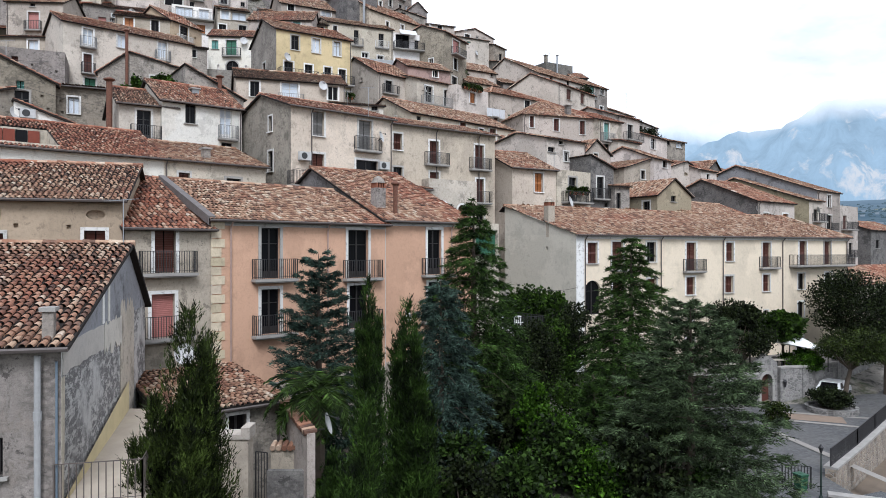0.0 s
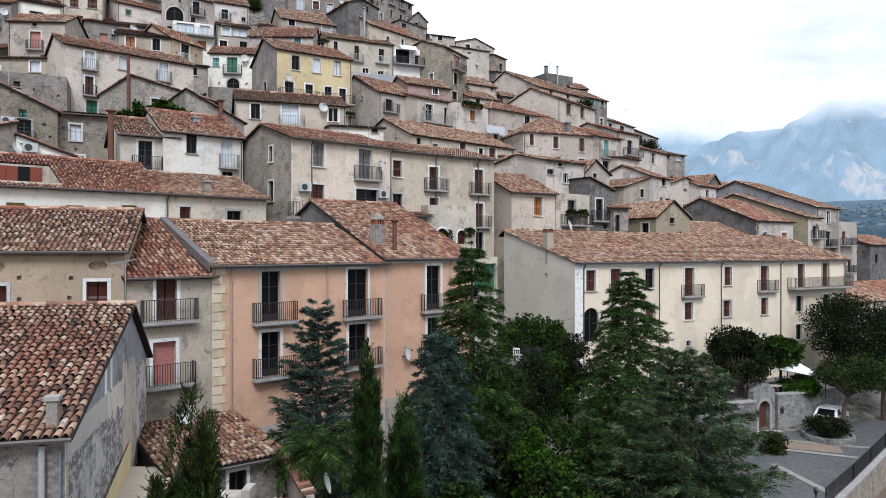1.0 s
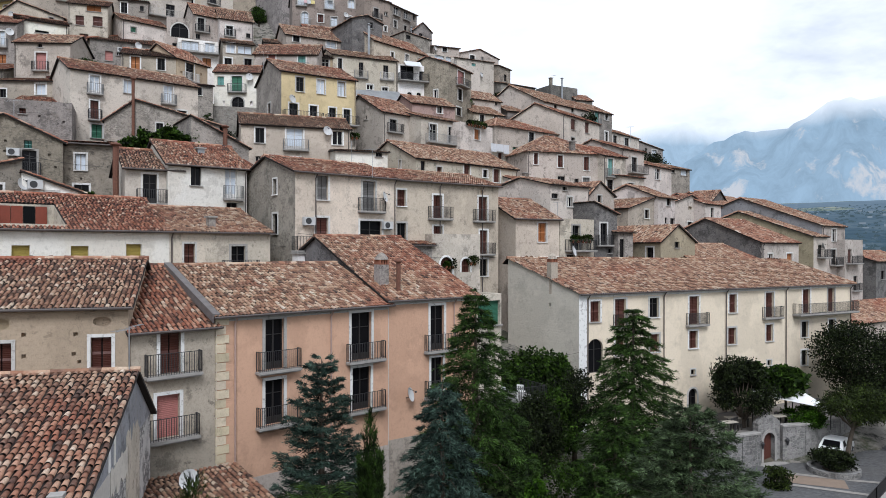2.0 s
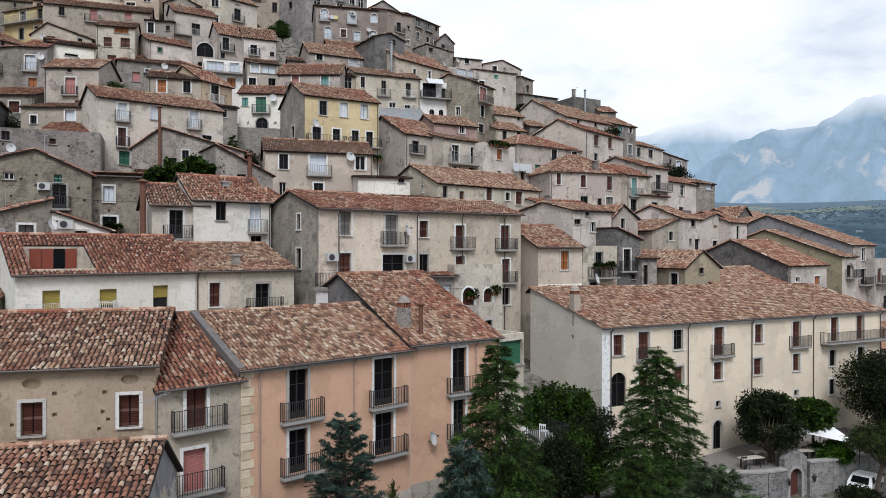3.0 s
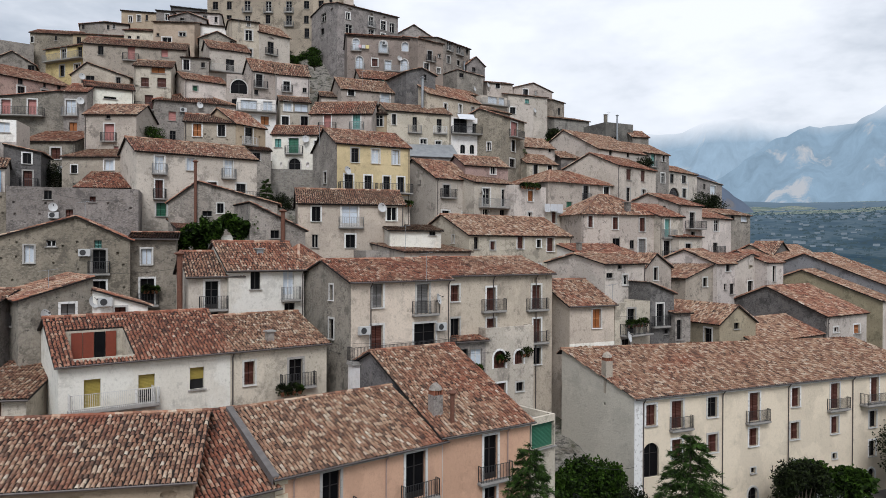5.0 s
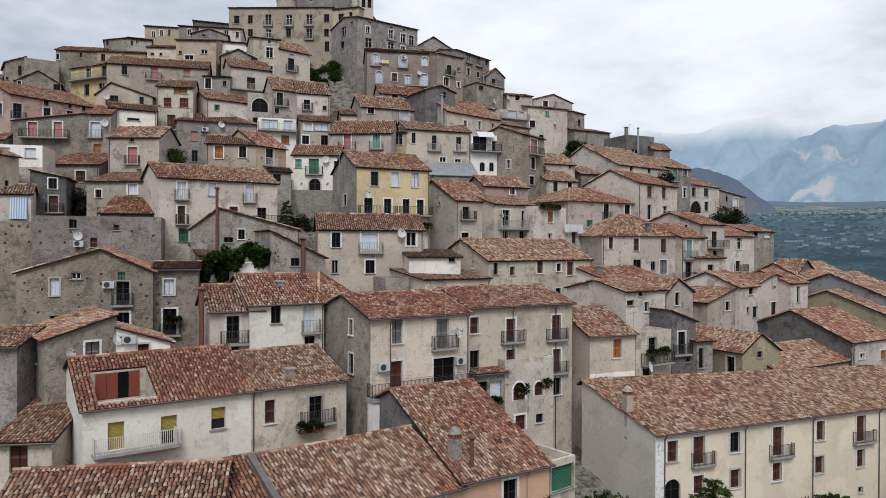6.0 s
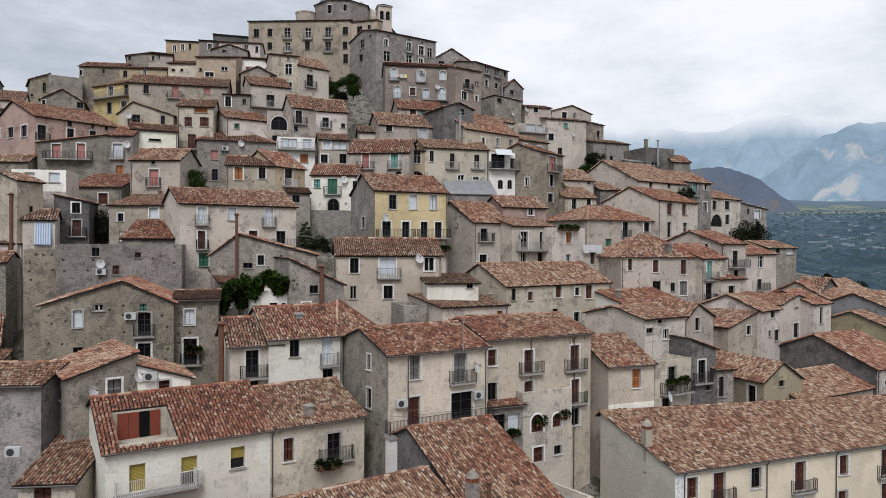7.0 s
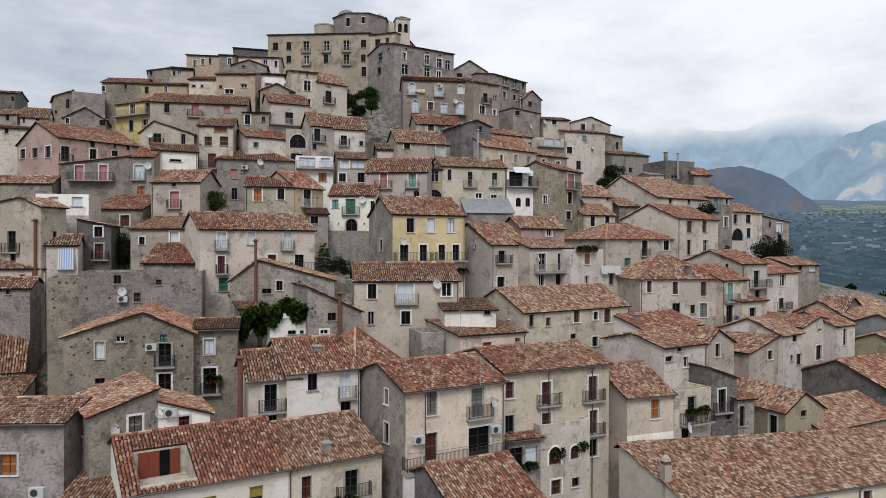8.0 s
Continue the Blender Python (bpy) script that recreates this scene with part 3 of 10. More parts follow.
def house(x, y, z, yaw, w, d, h, roof, rise, apex, color, front="", left="", right="", label="", tiles="", side="", quoins=False, plinth=0.0, band="greywarm", pipes=(), loggia=None, cover="", clay="", frieze=(), verge=False):
    """A town house. x, y, z: its front left corner on the ground; w along the front, d backwards, h to the eaves."""
    seed = int(abs(x * 131 + y * 517)) + 7
    rng = np.random.default_rng(seed)
    rnd = random.Random(seed)
    dist = math.hypot(x, y)
    near = dist < 62
    level = tiles or ("mid" if dist < 72 else "far")
    ob = thing("house", label or "old plastered town house with tiled roof", "house", pose(x, y, z, 0, 0, yaw), "houses of the hill town")
    mat = wall_material(color)
    GROUND.append((x + math.cos(radians(yaw)) * w / 2 - math.sin(radians(yaw)) * d * 0.2, y + math.sin(radians(yaw)) * w / 2 + math.cos(radians(yaw)) * d * 0.2, z))
    sink = -4.0
    b, fittings = Box(), []
    bs = Box() if side else b
    br = Box() if side else b
    bk = Box() if side else b
    deck = Box()
    for text, P, U, N, length, turn in ((front, (0, 0, 0), (1, 0, 0), (0, 1, 0), w, pose(0, 0, 0)), (left, (0, 0, 0), (0, 1, 0), (1, 0, 0), d, pose(0, 0, 0, 0, 0, 90)), (right, (w, 0, 0), (0, 1, 0), (-1, 0, 0), d, pose(0, 0, 0, 0, 0, 90)), ("", (0, d, 0), (1, 0, 0), (0, -1, 0), w, None)):
        holes = []
        for item in filter(None, (s.strip() for s in text.split(";"))):
            q = item.split()
            u, s, ww, hh = (float(a) for a in q[:4])
            code = q[4]
            kind, trim, leaf = code[0], code.endswith("W"), code[1:-1].replace("on", "o")
            if kind == "o" and s + hh > h - 0.45:
                s = h - 0.45 - hh
            if kind == "h":
                ww = hh = max(0.14, min(ww, 0.28))
            u = max(0.08 + ww / 2, min(length - 0.08 - ww / 2, u)) if -0.6 < u < length + 0.6 else -99
            top = h - (0.38 if frieze and text is front else 0.06)
            if s + hh > top:
                s, hh = (s, top - s) if top - s > 0.75 * hh else (top - hh, hh)
            u0, u1 = u - ww / 2, u + ww / 2
            if u0 < 0.02 or u1 > length or s < sink + 0.2 or hh < 0.12:
                continue
            if any(u0 < c[1] and u1 > c[0] and s < c[3] and s + hh > c[2] for c in holes):
                continue
            holes.append((u0, u1, s, s + hh, 0.16 if kind == "h" else (0.24 if kind == "o" else 0.28)))
            if kind == "h":
                continue
            if text is right and text:
                m = pose(*P) @ Matrix.Translation((0, u, s)) @ pose(0, 0, 0, 0, 0, 90)
            elif text is left and text:
                m = Matrix.Translation((0, u, s)) @ pose(0, 0, 0, 0, 0, -90)
            else:
                m = Matrix.Translation((u, 0, s))
            if kind == "o":
                oval = Box()
                oval_ring(oval, -ww / 2, ww / 2, 0, hh, 0.0, 0.2)
                oval.quad((-ww / 2, 0.22, 0), (ww / 2, 0.22, 0), (ww / 2, 0.22, hh), (-ww / 2, 0.22, hh))
                fittings.append((kind, oval, m))
                continue
            if kind in "aA":
                sp = Box()
                spandrel(sp, -ww / 2, ww / 2, 0, hh, 0.0)
                fittings.append(("s", sp, m))
            bal = (float(q[5]) - u, float(q[6]) - u) if len(q) > 6 else None
            fittings.append((kind, (leaf, trim, ww, hh, bal), m))
        panel((bs if N[0] > 0 else br) if N[0] else (bk if N[1] < 0 else b), P, U, N, length, sink, h, holes)
        if plinth and turn is not None and N[1]:
            low = Box()
            panel(low, (-0.02, -0.025, 0), (1, 0, 0), (0, 1, 0), w + 0.04, sink, plinth, [(q[0] + 0.02, q[1] + 0.02, q[2], min(q[3], plinth + 0.01), 0.03) for q in holes if q[2] < plinth])
            low.quad((-0.02, -0.025, plinth), (w + 0.02, -0.025, plinth), (w + 0.02, 0.0, plinth), (-0.02, 0.0, plinth))
    r = rise
    if roof == "g":
        for xx, bb in ((0, bs), (w, br)):
            bb.poly([(xx, 0, h), (xx, d, h), (xx, d * apex, h + r)])
    elif roof == "s":
        for xx, bb in ((0, bs), (w, br)):
            bb.poly([(xx, 0, h), (xx, d, h), (xx, d, h + r)])
        bk.quad((0, d, h), (w, d, h), (w, d, h + r), (0, d, h + r))
    elif roof == "f":
        for yy in (0, d):
            b.poly([(0, yy, h), (w, yy, h), (w * apex, yy, h + r)])
    elif roof in "rl":
        hi = w if roof == "r" else 0
        for yy in (0, d):
            b.poly([(0, yy, h), (w, yy, h), (hi, yy, h + r)])
        b.quad((hi, 0, h), (hi, d, h), (hi, d, h + r), (hi, 0, h + r))
    elif roof == "t":
        deck.quad((0.2, 0.2, h - 0.45), (w - 0.2, 0.2, h - 0.45), (w - 0.2, d - 0.2, h - 0.45), (0.2, d - 0.2, h - 0.45))
        for x0, x1, y0, y1 in ((0.22, w - 0.22, 0.22, 0.22), (0.22, w - 0.22, d - 0.22, d - 0.22), (0.22, 0.22, 0.22, d - 0.22), (w - 0.22, w - 0.22, 0.22, d - 0.22)):
            b.quad((x0, y0, h - 0.45), (x1, y1, h - 0.45), (x1, y1, h), (x0, y0, h))
        for x0, x1, y0, y1 in ((0, w, 0, 0.22), (0, w, d - 0.22, d), (0, 0.22, 0.22, d - 0.22), (w - 0.22, w, 0.22, d - 0.22)):
            b.quad((x0, y0, h), (x1, y0, h), (x1, y1, h), (x0, y1, h))
    part("wall", weld(b.mesh("wall", mat)), mat, ob)
    if side:
        for nm, bb, mm in (("side_wall", bs, wall_material(side)), ("side_wall", br, wall_material(side)), ("back_wall", bk, mat)):
            part(nm, weld(bb.mesh(nm, mm)), mm, ob)
    if deck.v:
        part("roof_deck", deck, CONCRETE, ob)
    for kind, data, m in fittings:
        if kind == "o":
            part("attic_vent", data, mat, ob, m=m)
        elif kind == "s":
            part("arch_head", data, mat, ob, m=m)
        else:
            leaf, trim, ww, hh, bal = data
            window(ob, kind, leaf, trim, ww, hh, m, near, bal, rnd)
    o, e = 0.28, 0.22  # overhang at the eaves and at the verges
    if roof == "g":
        for s in (0, 1):
            run = d * apex if s == 0 else d * (1 - apex)
            L = math.hypot(run, r)
            c, sn = run / L, r / L
            if s == 0:
                P, U, S = (-e, -o * c, h - o * sn + 0.03), (1, 0, 0), (0, c, sn)
            else:
                P, U, S = (-e, d + o * c, h - o * sn + 0.03), (1, 0, 0), (0, -c, sn)
            slope_tiles(ob, "roof", P, U, S, w + 2 * e, L + o, level, rng, cover, loggia if s == 0 else None, s == 1, CLAY[clay])
        ridge = Box()
        n = int((w + 2 * e) / 0.4)
        for k in range(n):
            x0 = -e + k * (w + 2 * e) / n
            ridge.tube([(x0, d * apex, h + r + 0.05 + rnd.uniform(-0.015, 0.015)), (x0 + 0.44, d * apex, h + r + 0.05)], [0.13, 0.11], 6)
        tagged(part("ridge", ridge, CLAY[clay], ob), kind="stuff")
    elif roof == "s":
        L = math.hypot(d, r)
        slope_tiles(ob, "roof", (-e, -o * d / L, h - o * r / L + 0.03), (1, 0, 0), (0, d / L, r / L), w + 2 * e, L + o + 0.15, level, rng, cover, clay=CLAY[clay])
    elif roof == "f":
        for s in (0, 1):
            run = w * apex if s == 0 else w * (1 - apex)
            L = math.hypot(run, r)
            c, sn = run / L, r / L
            if s == 0:
                P, U, S = (-o * c, -e, h - o * sn + 0.03), (0, 1, 0), (c, 0, sn)
            else:
                P, U, S = (w + o * c, -e, h - o * sn + 0.03), (0, 1, 0), (-c, 0, sn)
            slope_tiles(ob, "roof", P, U, S, d + 2 * e, L + o, level, rng, cover, clay=CLAY[clay])
    elif roof in "rl":
        L = math.hypot(w, r)
        c, sn = w / L, r / L
        if roof == "r":
            P, S = (-o * c, -e, h - o * sn + 0.03), (c, 0, sn)
        else:
            P, S = (w + o * c, -e, h - o * sn + 0.03), (-c, 0, sn)
        slope_tiles(ob, "roof", P, (0, 1, 0), S, d + 2 * e, L + o + 0.1, level, rng, cover, clay=CLAY[clay])
    elif roof == "h":
        hipped(ob, w, d, h, r, level, rng)
    if roof in "gs" and near and cover != "metal":
        b = Box()
        b.tube([(-e, -o - 0.07, h - 0.10), (w + e, -o - 0.07, h - 0.10)], 0.06, 6)
        part("gutter", b, PIPE, ob)
    if not pipes and dist < 105 and w > 4 and roof in "gsh" and rnd.random() < 0.55:
        pipes = (0.14 if rnd.random() < 0.5 else w - 0.14,)
    for u in pipes:
        b = Box()
        b.tube([(u, -o - 0.05, h - 0.12), (u, -0.08, h - 0.45), (u, -0.08, -1.0)], 0.045, 6)
        part("downpipe", b, plain("pink_pipe", (0.36, 0.25, 0.21), 0.6) if color == "peach" else PIPE, ob)
    if quoins:
        for k in range(int(h / 0.42)):
            b = Box()
            ww = 0.62 if k % 2 else 0.46
            b.box(-0.03, ww, -0.04, 0.01, k * 0.42 + 0.02, k * 0.42 + 0.40)
            part("quoin", b, stucco("quoin", (0.50, 0.43, 0.32), 0.2, 0.1), ob)
    if plinth:
        part("plinth", weld(low.mesh("plinth", wall_material(band))), mat, ob)
    if frieze:
        b = Box()
        b.box(0, w, -0.03, 0.01, h - 0.32, h)
        part("eaves_band", b, WHITE, ob)
        for u0, u1 in frieze:
            b = Box()
            b.box(u0, u1, -0.028, 0.01, sink, h - 0.32)
            part("pilaster", b, WHITE, ob)
    if verge:
        run, c = d * apex, math.hypot(d * apex, r)
        b = Box()
        for x0, x1, z0, z1 in ((-0.24, 0.06, 0.10, 0.20), (-0.28, -0.24, -0.2, 0.20)):
            b.poly([(x0, -o, h - o * r / run + z1), (x1, -o, h - o * r / run + z1), (x1, run, h + r + z1), (x0, run, h + r + z1)])
            b.poly([(x0, -o, h - o * r / run + z0), (x0, -o, h - o * r / run + z1), (x0, run, h + r + z1), (x0, run, h + r + z0)])
            b.poly([(x1, -o, h - o * r / run + z0), (x1, -o, h - o * r / run + z1), (x1, run, h + r + z1), (x1, run, h + r + z0)])
            b.poly([(x0, -o, h - o * r / run + z0), (x1, -o, h - o * r / run + z0), (x1, -o, h - o * r / run + z1), (x0, -o, h - o * r / run + z1)])
        part("verge_flashing", b, plain("tarred_sheet", (0.13, 0.115, 0.11), 0.7, 0.1, 0.6, 3.0), ob)
    if loggia:
        roof_loggia(ob, loggia, d, apex, h, r, o, e)
    return ob


def hipped(ob, w, d, h, r, level, rng):
    """Four slopes with hip lines; each slope's tiles are trimmed to its trapezium."""
    o = 0.28
    x0, x1, y0, y1 = -o, w + o, -o, d + o
    half = (y1 - y0) / 2
    inset = min(half, (x1 - x0) / 2 - 0.1)
    z0 = h - 0.06
    z1 = h + r
    ra, rb = (x0 + inset, (y0 + y1) / 2, z1), (x1 - inset, (y0 + y1) / 2, z1)
    corners = [(x0, y0, z0), (x1, y0, z0), (x1, y1, z0), (x0, y1, z0)]
    for name, (A, B, C, D) in zip("abcd", ((corners[0], corners[1], rb, ra), (corners[2], corners[3], ra, rb), (corners[3], corners[0], ra, ra), (corners[1], corners[2], rb, rb))):
        A, B, C, D = (np.array(q) for q in (A, B, C, D))
        U = (B - A) / np.linalg.norm(B - A)
        foot = A + U * np.dot(D - A, U)
        S = D - foot
        L = np.linalg.norm(S)
        S = S / L
        W = np.linalg.norm(B - A)
        b = Box()
        b.poly([tuple(A), tuple(B), tuple(C), tuple(D)] if name in "ab" else [tuple(A), tuple(B), tuple(C)])
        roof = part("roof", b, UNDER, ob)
        pitch, course, seg = {"near": (0.21, 0.30, 5), "mid": (0.21, 0.30, 4), "far": (0.24, 0.36, 3)}[level]
        v, f = tile_rows(A, U, S, W, L, pitch, course, seg, rng)
        k = 2 * (seg + 1)
        mid = v.reshape(-1, k, 3).mean(1) - A
        uu, vv = mid @ U, mid @ S
        u_lo, u_hi = np.dot(D - A, U), np.dot(C - A, U)
        keep = (uu > u_lo * vv / L) & (uu < W - (W - u_hi) * vv / L)
        idx = np.nonzero(keep)[0]
        v = v.reshape(-1, k, 3)[idx].reshape(-1, 3)
        q = np.arange(seg)
        f1 = np.stack([q, q + 1, q + seg + 2, q + seg + 1], 1)
        f = (f1[None] + (np.arange(len(idx)) * k)[:, None, None]).reshape(-1, 4)
        if len(f):
            tagged(part("tiles", quick_mesh("tiles", v, f, TILE), TILE, roof), kind="stuff")
    b = Box()
    for A, B in ((corners[0], ra), (corners[1], rb), (corners[2], rb), (corners[3], ra), (ra, rb)):
        b.tube([(A[0], A[1], A[2] + 0.05), (B[0], B[1], B[2] + 0.06)], 0.12, 6)
    part("ridge", b, TILE, ob)


def roof_loggia(ob, cut, d, apex, h, r, o, e):
    """A terrace sunk into a roof slope, with a wooden door wall at its back."""
    run = d * apex
    L = math.hypot(run, r)
    c, sn = run / L, r / L
    u0, u1 = cut[0] - e, cut[1] - e
    y0, y1 = (cut[2] - o) * c, (cut[3] - o) * c
    zf = h + (cut[2] - o) * sn + 0.03
    zt = h + (cut[3] - o) * sn + 0.03
    lo = zf - 0.4
    b = Box()
    b.quad((u0, y0, lo), (u1, y0, lo), (u1, y1, lo), (u0, y1, lo))
    b.quad((u0, y0, lo), (u0, y1, lo), (u0, y1, zt), (u0, y0, zf))
    b.quad((u1, y0, lo), (u1, y1, lo), (u1, y1, zt), (u1, y0, zf))
    b.quad((u0, y0, lo), (u1, y0, lo), (u1, y0, zf), (u0, y0, zf))
    b.quad((u0, y1, lo), (u1, y1, lo), (u1, y1, zt), (u0, y1, zt))
    b.box(u0, u1, y0 - 0.12, y0 + 0.05, zf - 0.05, zf + 0.10)
    t = part("roof_terrace", b, wall_material("pale"), ob)
    for k in range(4):
        s = Box()
        a0 = u0 + 0.35 + k * (u1 - u0 - 0.7) / 4
        a1 = a0 + (u1 - u0 - 0.7) / 4 - 0.03
        s.box(a0, a1, y1 - 0.08, y1 - 0.03, lo + 0.02, zt - 0.12)
        part("door_panel", s, GLASS if k == 2 else plain("red_brown_door", (0.17, 0.030, 0.012), 0.55, 0.0, 0.4, 5.0), t)


def slope(ob, corners, level, rng, clay, coarse=False):
    """A roof slope of any outline, given as eave left, eave right, top right, top left: a bed and tiles trimmed to it."""
    A, B, C, D = (np.array(q, float) for q in corners)
    U = (B - A) / np.linalg.norm(B - A)
    S = (D + C) / 2 - (A + B) / 2
    S = S - U * np.dot(S, U)
    L = max(np.linalg.norm((q - A) - U * np.dot(q - A, U)) for q in (C, D))
    S = S / np.linalg.norm(S)
    W = np.linalg.norm(B - A)
    b = Box()
    b.poly([tuple(A), tuple(B), tuple(C)])
    if np.linalg.norm(C - D) > 0.05:
        b.poly([tuple(A), tuple(C), tuple(D)])
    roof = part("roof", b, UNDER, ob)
    pitch, course, seg = {"near": (0.21, 0.30, 5), "mid": (0.21, 0.30, 4), "far": (0.24, 0.36, 3)}[level]
    if coarse:
        pitch, course, seg = pitch * 2, course * 2, 3
    lo = min(0.0, np.dot(D - A, U))
    v, f = tile_rows(A + U * lo, U, S, max(W, np.dot(C - A, U)) - lo, L, pitch, course, seg, rng)
    k = 2 * (seg + 1)
    t = v.reshape(-1, k, 3)
    mid = t.mean(1) - A
    uu, vv = mid @ U, mid @ S
    top0, top1 = np.dot(D - A, S), np.dot(C - A, S)
    u0, u1 = np.dot(D - A, U), np.dot(C - A, U)
    left, right = u0 * vv / max(top0, 0.01), W + (u1 - W) * vv / max(top1, 0.01)
    lid = top0 + (top1 - top0) * (uu - u0) / max(u1 - u0, 0.01) if u1 - u0 > 0.05 else np.full(len(uu), L)
    idx = np.nonzero((uu > left) & (uu < right) & (vv < lid))[0]
    lift = np.cross(U, S)
    n0 = np.cross(B - A, C - A)
    n1 = np.cross(C - A, D - A)
    for q in idx:  # follow the twist of the bed
        h = mid[q] - lift * np.dot(mid[q], lift)
        n = n0 if np.dot(np.cross(C - A, h), n0) < 0 or np.linalg.norm(n1) < 1e-6 else n1
        t[q] -= lift * (np.dot(h, n) / np.dot(lift, n))
    v = t[idx].reshape(-1, 3)
    q = np.arange(seg)
    f = (np.stack([q, q + 1, q + seg + 2, q + seg + 1], 1)[None] + (np.arange(len(idx)) * k)[:, None, None]).reshape(-1, 4)
    if len(f):
        tagged(part("tiles", quick_mesh("tiles", v, f, clay), clay, roof), kind="stuff")


def villa_roof(ob, w, d, h):
    """The villa's roof: a wide front slope whose ridge draws nearer to the front along its length, a gable at one end and a hip at the other."""
    rng = np.random.default_rng(61)
    A, B = (-0.1, -0.3, h - 0.05), (w + 0.3, -0.3, h - 0.05)
    D, C = (-1.0, d, h + 2.5), (w - 2.2, 5.4, h + 2.15)
    E, F = (w + 0.3, d + 0.5, h - 0.1), (-1.1, d + 0.5, h + 2.0)
    slope(ob, (A, B, C, D), "mid", rng, CLAY["tan"])
    slope(ob, (E, F, D, C), "mid", rng, CLAY["tan"], True)
    slope(ob, (B, E, C, C), "mid", rng, CLAY["tan"])
    g = Box()
    g.poly([(0, 0, h), (-0.85, d, h), (-0.85, d, h + 2.42)])
    part("gable", g, wall_material("smooth"), ob)
    b = Box()
    for p, q in ((D, C), (C, B)):
        p, q = Vector(p), Vector(q)
        n = int((q - p).length / 0.42)
        for k in range(n):
            s, e = p.lerp(q, k / n), p.lerp(q, (k + 1.08) / n)
            b.tube([(s.x, s.y, s.z + 0.05), (e.x, e.y, e.z + 0.04)], [0.13, 0.11], 6)
    tagged(part("ridge", b, CLAY["tan"], ob), kind="stuff")
    b = Box()
    b.tube([(A[0], A[1] - 0.06, A[2] - 0.03), (B[0], B[1] - 0.06, B[2] - 0.03)], 0.06, 6)
    part("gutter", b, PIPE, ob)
    for c in ob.children:
        if c.name.startswith(("side_wall", "back_wall")):
            for q in c.data.vertices:
                if q.co.x < 1.0:
                    q.co.x -= 0.104 * max(0.0, q.co.y)


# ---- the houses ----
near_house = house(-20.27, 12.80, -1.14, 15.0, 12.01, 12.5, 11.0, 'g', 2.29, 0.68, 'rough',
      front='10.70 8.07 0.27 0.87 wkn',
      label='low house with grey plaster, rubble side wall and old tiled roof', tiles='near', side='peeling', clay='tan')  # near


def coats(ob, w, h, d, rise, apex):
    """What is left of the plaster on the flaking gable: a blue grey top, a pale band, old window jambs, a ragged far end."""
    rng = random.Random(4)

    def sheet(name, upper, lower, mat, proud, label=""):
        b = Box()
        pts = [(w, *q) for q in upper] + [(w, *q) for q in reversed(lower)]
        out = [(x + proud, y, z) for x, y, z in pts]
        b.poly(out)
        for p, q, p2, q2 in zip(pts, pts[1:] + pts[:1], out, out[1:] + out[:1]):
            b.quad(p, q, q2, p2)
        part(name, b, mat, ob, label)

    def ragged(y0, y1, z, by, n=14):
        return [(y0 + (y1 - y0) * k / n, z + rng.uniform(-by, by)) for k in range(n + 1)]

    a = d * apex
    top = h + rise
    sheet("upper_coat", [(0.15, h - 0.02), (a, top - 0.12), (d - 0.2, h - 0.02)], [(0.15, h - 0.06)] + ragged(0.6, d - 0.6, h - 0.08, 0.02) + [(d - 0.2, h - 0.06)], wall_material("bluegrey"), 0.012, "blue grey plaster remains")
    sheet("pale_band", ragged(0.1, 4.6, h - 0.04, 0.02), ragged(0.1, 4.6, h - 0.74, 0.05), wall_material("smooth"), 0.022, "pale smooth plaster band")
    sheet("pale_band", ragged(4.7, 7.4, h - 0.04, 0.10), ragged(4.7, 7.4, h - 0.86, 0.22), wall_material("smooth"), 0.020)
    for y0, y1, z0, z1 in ((4.35, 4.62, h - 0.02, h + 0.95), (5.15, 5.42, h - 0.02, h + 1.15)):
        sheet("window_jamb", [(y0, z1 - 0.05), (y1, z1)], [(y0, z0), (y1, z0)], wall_material("white"), 0.03, "pale plaster of a walled up window")
    sheet("far_coat", ragged(7.2, 9.8, h + 0.2, 0.3), ragged(7.2, 9.8, h - 3.6, 0.3), wall_material("greypale"), 0.016, "streaked pale plaster")
    sheet("corner_coat", [(0.02, h - 0.8), (0.28, h - 0.8)], [(0.02, h - 5.2), (0.16, h - 5.2)], wall_material("greypale"), 0.014)


coats(near_house, 12.01, 11.0, 12.5, 2.29, 0.68)
house(-22.45, 26.20, 3.05, 16.3, 9.61, 9.0, 11.0, 'g', 1.86, 0.50, 'ochre',
      front='4.89 8.21 0.81 1.36 wrW; 8.58 8.35 0.79 1.35 wrW; 4.88 10.39 0.70 0.45 okn; 8.61 10.52 0.72 0.41 okn; 3.70 9.82 0.15 0.19 hkn; 5.73 9.80 0.17 0.17 hkn; 5.73 8.93 0.17 0.14 hkn; 4.17 8.61 0.13 0.14 hkn; 7.62 9.77 0.16 0.17 hkn; 7.55 8.96 0.16 0.14 hkn; 7.76 8.64 0.13 0.14 hkn; 7.42 8.26 0.15 0.14 hkn; 3.56 9.41 0.15 0.14 hkn; 3.57 8.02 0.17 0.19 hkn; 3.26 8.87 0.15 0.16 hkn',
      label='ochre plastered house with oval attic vents and tiled roof', tiles='near', clay='tan')  # tall
house(-13.15, 29.00, 2.44, 42.7, 3.69, 11.0, 10.5, 'g', 2.57, 0.50, 'greywarm',
      front='1.65 8.54 0.90 1.82 brW 0.56 2.90; 1.56 5.76 0.99 1.87 bpW 0.57 2.78',
      label='grey plastered house with pink roller shutter and two balconies', tiles='near', clay='red')  # nh
